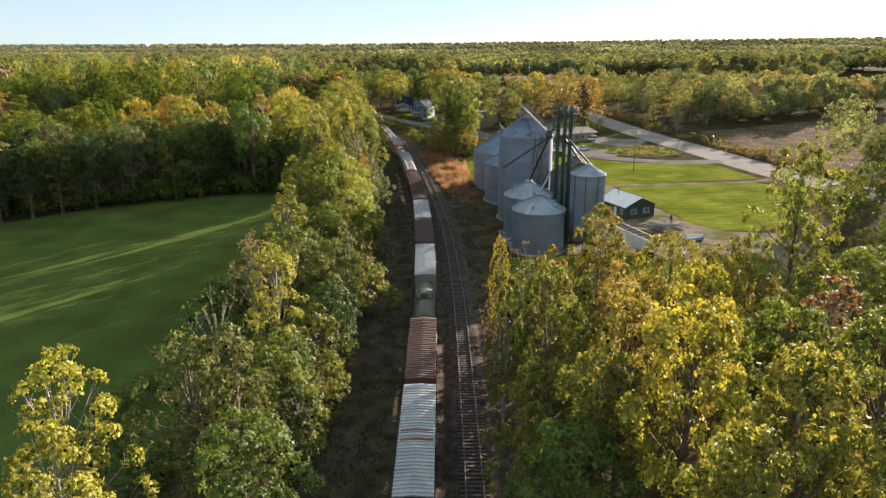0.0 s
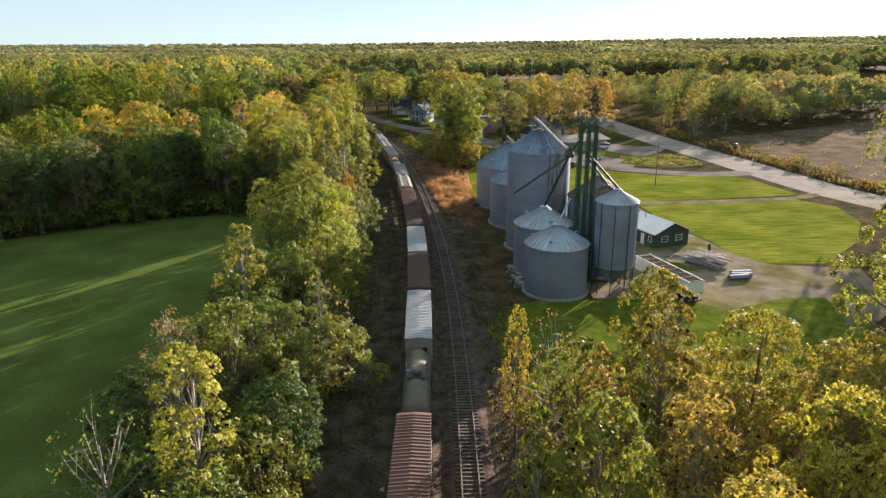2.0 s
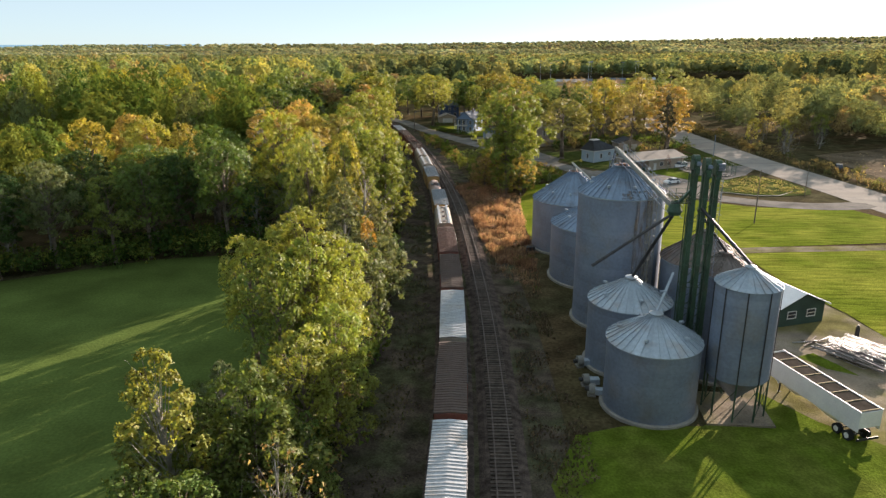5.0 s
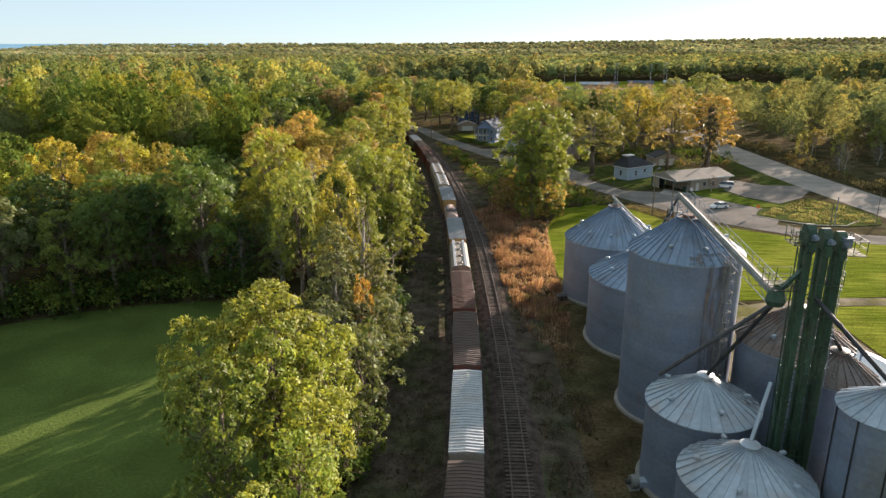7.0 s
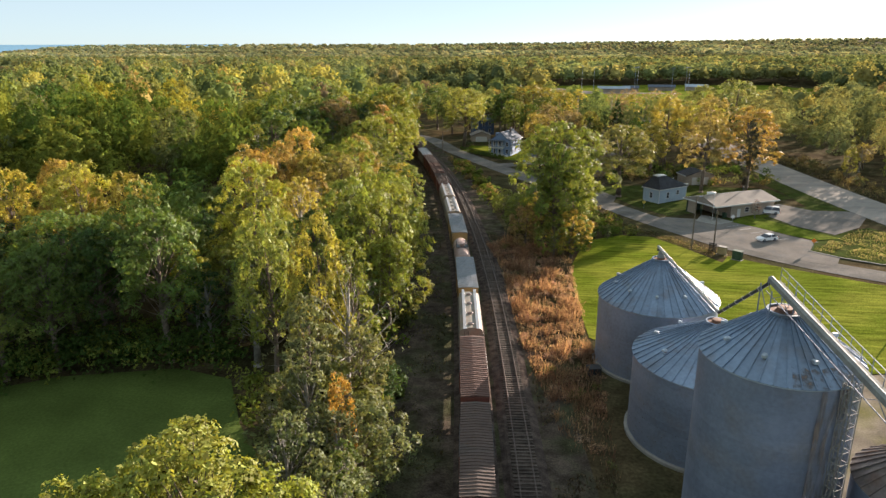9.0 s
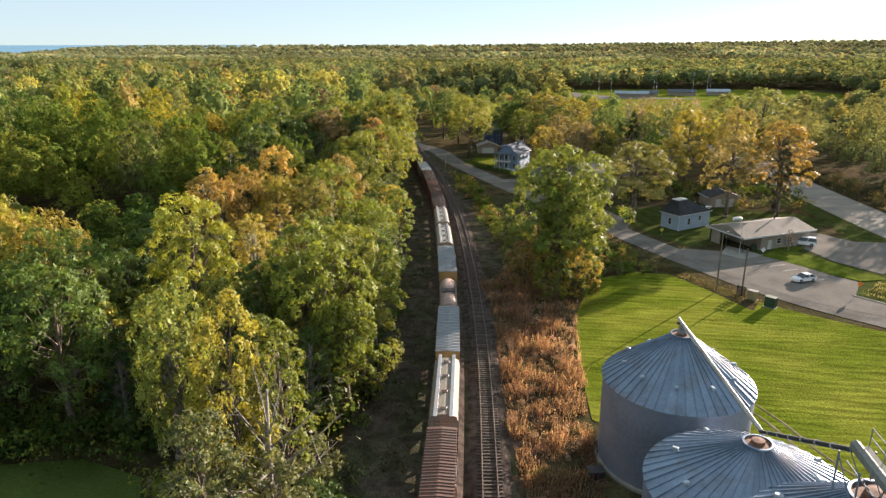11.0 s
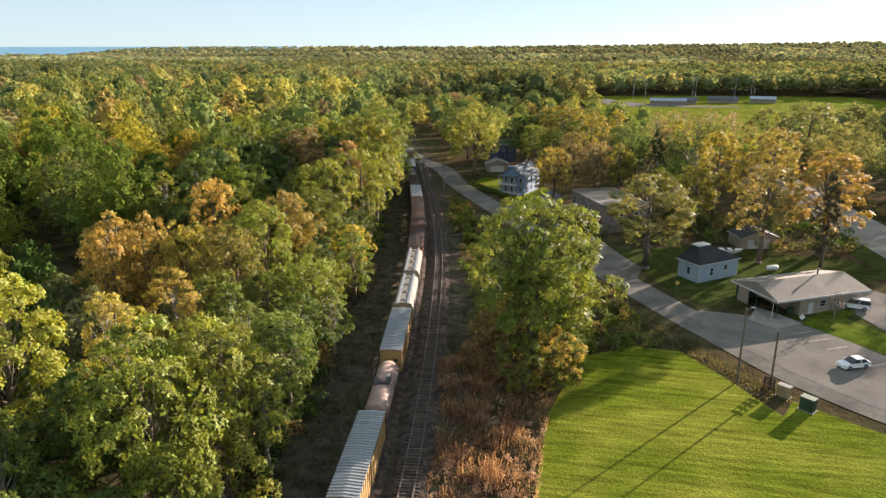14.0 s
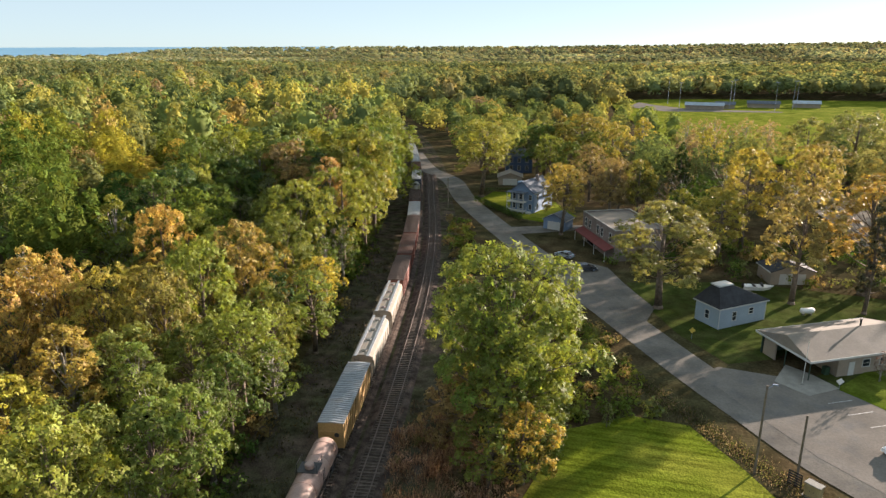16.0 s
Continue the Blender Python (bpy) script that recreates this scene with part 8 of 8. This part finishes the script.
for k in range(16000):
    p, h = along(HIGHWAY, 60 + 200 * grng.random())
    x, y = p.x + grng.uniform(8, 15), p.y + grng.uniform(-2, 2)
    if noise.noise((x / 3.5, y / 3.5, 12)) < 0.0:
        continue
    spots.append((x, y, grng.uniform(0.3, 1.3), grng.uniform(0.12, 0.35), grng.choice([(0.20, 0.15, 0.09), (0.155, 0.12, 0.07), (0.11, 0.105, 0.05), (0.085, 0.09, 0.038)])))
blades("tall_grass", "tan and green rough grass along the roads", spots, M["blade"], "grass")


spots = []
for k in range(70):
    for j in range(150):
        x, y = 112 + 2.1 * j + grng.uniform(-0.9, 0.9), 172 + 3.1 * k + 0.42 * 2.1 * j + grng.gauss(0, 0.18)
        if inside(x, y, PLOUGH) and x < 300 and grng.random() < 0.55 + noise.noise((x / 18, y / 18, 4)):
            spots.append((x, y, grng.uniform(0.1, 0.3), grng.uniform(0.2, 0.7), grng.choice([(0.40, 0.31, 0.19), (0.30, 0.23, 0.14), (0.22, 0.17, 0.11)])))
blades("crop_stubble", "pale stalks left in rows on ploughed soil", spots, M["blade"], "stubble")


M["weed_leaf"] = leaf_material("dead weed leaves", False, 8.0, 0.5, 0.35, 0.3)


def scrub(name, label, cells, per, size, category="shrubs", mat=None):
    """Low bushes in one mesh; cells of (x, y, height, radius, tint)."""
    r = np.random.default_rng(41)
    vs, cols = [], []
    for x, y, h, rad, tint in cells:
        cl = [(r.normal() * rad * 0.45, r.normal() * rad * 0.45, h * r.uniform(0.25, 0.8), rad * r.uniform(0.35, 0.6)) for _ in range(6)]
        v, f = leaf_shell(r, cl, per / sum(c[3] ** 2 for c in cl), size, 0.5)
        v[:, 2] = np.maximum(v[:, 2], 0.03)
        vs.append(v + np.array([x, y, 0]))
        j = r.uniform(0.8, 1.2)
        cols.append(np.tile(np.array([*[q * j for q in tint], 1.0]), (len(v), 1)))
    v = np.concatenate(vs)
    me = raw_mesh(name, v, np.arange(len(v)).reshape(-1, 3), mat or M["leaf_edge"])
    at = me.color_attributes.new("tint", 'FLOAT_COLOR', 'POINT')
    at.data.foreach_set("color", np.concatenate(cols).astype(np.float32).ravel())
    return tagged(new(name, me), label, category, "", "stuff")


cells = []
dry = []
while len(dry) < 210:
    x, y = grng.uniform(-10, 9), grng.uniform(146, 235)
    if inside(x, y, RUST_PATCH) and grng.random() < smoothstep(146, 176, y) + 0.1:
        h = grng.uniform(0.35, 1.0) * (1.2 + noise.noise((x / 4, y / 4, 1)))
        dry.append((x, y, h, h * 0.5 + 0.35, grng.choice(TANS + [(0.36, 0.22, 0.17), (0.40, 0.28, 0.215), (0.34, 0.215, 0.14), (0.14, 0.145, 0.05)])))
scrub("dead_weeds", "pinkish tan dead weeds beside the siding", dry, 150, 0.17, "weeds", M["weed_leaf"])
for k in range(330):
    y = grng.uniform(20, 330)
    x = track_x(y) - grng.uniform(9.5, 15)
    h = grng.uniform(1.0, 3.6)
    cells.append((x, y, h, h * 0.55 + 0.4, grng.choice([GREEN, OLIVE, GREYGREEN, DEEP, RUSSET])))
for k in range(150):
    y = grng.uniform(20, 168)
    x = track_x(y) - grng.uniform(14, 36)
    if not inside(x - 1.5, y, FIELD):
        h = grng.uniform(1.5, 4.5)
        cells.append((x, y, h, h * 0.55 + 0.4, grng.choice([GREEN, OLIVE, GREYGREEN, DEEP])))
for k in range(130):
    x, y = grng.uniform(9, 60), grng.uniform(25, 98)
    if not inside(x, y, LAWN_SILO) and not inside(x, y, YARD):
        h = grng.uniform(1.2, 4.0)
        cells.append((x, y, h, h * 0.55 + 0.4, grng.choice([GREEN, OLIVE, GOLD, RUSSET, GREYGREEN])))
for k in range(130):
    u = grng.random()
    x, y = -39 - 60 * u, 168 - 4 * u + grng.uniform(-1, 6) - 28 * max(0, u - 0.25)
    h = grng.uniform(2.5, 6.5)
    cells.append((x, y, h, h * 0.5 + 0.6, grng.choice([GREEN, DEEP, OLIVE, DEEP])))
for k in range(190):
    x, y = grng.uniform(-6, 22), grng.uniform(236, 268)
    if track_x(y) + 9 < x < 12 + (270 - y) * 0.35 and not inside(x, y, LAWN_NORTH):
        h = grng.uniform(1.0, 2.8)
        cells.append((x, y, h, h * 0.55 + 0.5, grng.choice([OLIVE, RUSSET, GREYGREEN, GREEN])))
for k in range(110):
    x, y = grng.uniform(16, 74), grng.uniform(296, 326)
    if min((p.x - x) ** 2 + (p.y - y) ** 2 for p in STREET) > 130 and math.hypot(x - 14, y - 318) > 14 and math.hypot(x - 47, y - 291) > 8:
        h = grng.uniform(1.5, 4.5)
        cells.append((x, y, h, h * 0.5 + 0.6, grng.choice([GREEN, DEEP, OLIVE, RUSSET, GREYGREEN])))
for k in range(60):
    y = grng.uniform(262, 330)
    x = track_x(y) + grng.uniform(10, 15)
    h = grng.uniform(1.0, 3.0)
    cells.append((x, y, h, h * 0.5 + 0.5, grng.choice([OLIVE, RUSSET, GREEN])))
for k in range(60):
    p, h = along(HIGHWAY, 60 + 190 * grng.random())
    h = grng.uniform(1.2, 4.2)
    cells.append((p.x + grng.uniform(10, 16), p.y, h, h * 0.5 + 0.5, grng.choice([(0.20, 0.16, 0.07), (0.12, 0.125, 0.045), RUSSET, (0.24, 0.18, 0.065)])))
scrub("undergrowth", "mixed green and brown undergrowth", cells, 130, 0.48)


def hedge(label, p, q, h, w):
    p, q = Vector((*p, 0)), Vector((*q, 0))
    n = int((q - p).length / 0.8)
    r = np.random.default_rng(2)
    cl = []
    for k in range(n + 1):
        c = p + (q - p) * (k / n)
        for z in (0.35, 0.75):
            cl.append((c.x + r.normal() * 0.1, c.y + r.normal() * 0.1, h * z, w * 0.55))
    v, f = leaf_shell(r, cl, 90, 0.3, 0.5)
    v[:, 2] = np.maximum(v[:, 2], 0.03)
    ob = new("hedge", raw_mesh("hedge", v, f, M["leaf"]))
    ob.color = (0.06, 0.10, 0.015, 1)
    tagged(ob, label, "hedge", "hedges by the porch house")


hedge("long clipped dark green hedge along the street", (-27.5, 356.5), (-10.5, 336.5), 1.7, 1.5)
hedge("clipped green hedge behind the lawn", (-28, 371), (-18, 373), 1.4, 1.2)
sheet("lawn_house", [(-27, 358), (-19, 349), (-10, 338.5), (0, 334), (4, 345), (-4, 362), (-15, 372), (-25, 372)], 0.04, M["lawn"], "small lawn behind the hedge", "lawn")
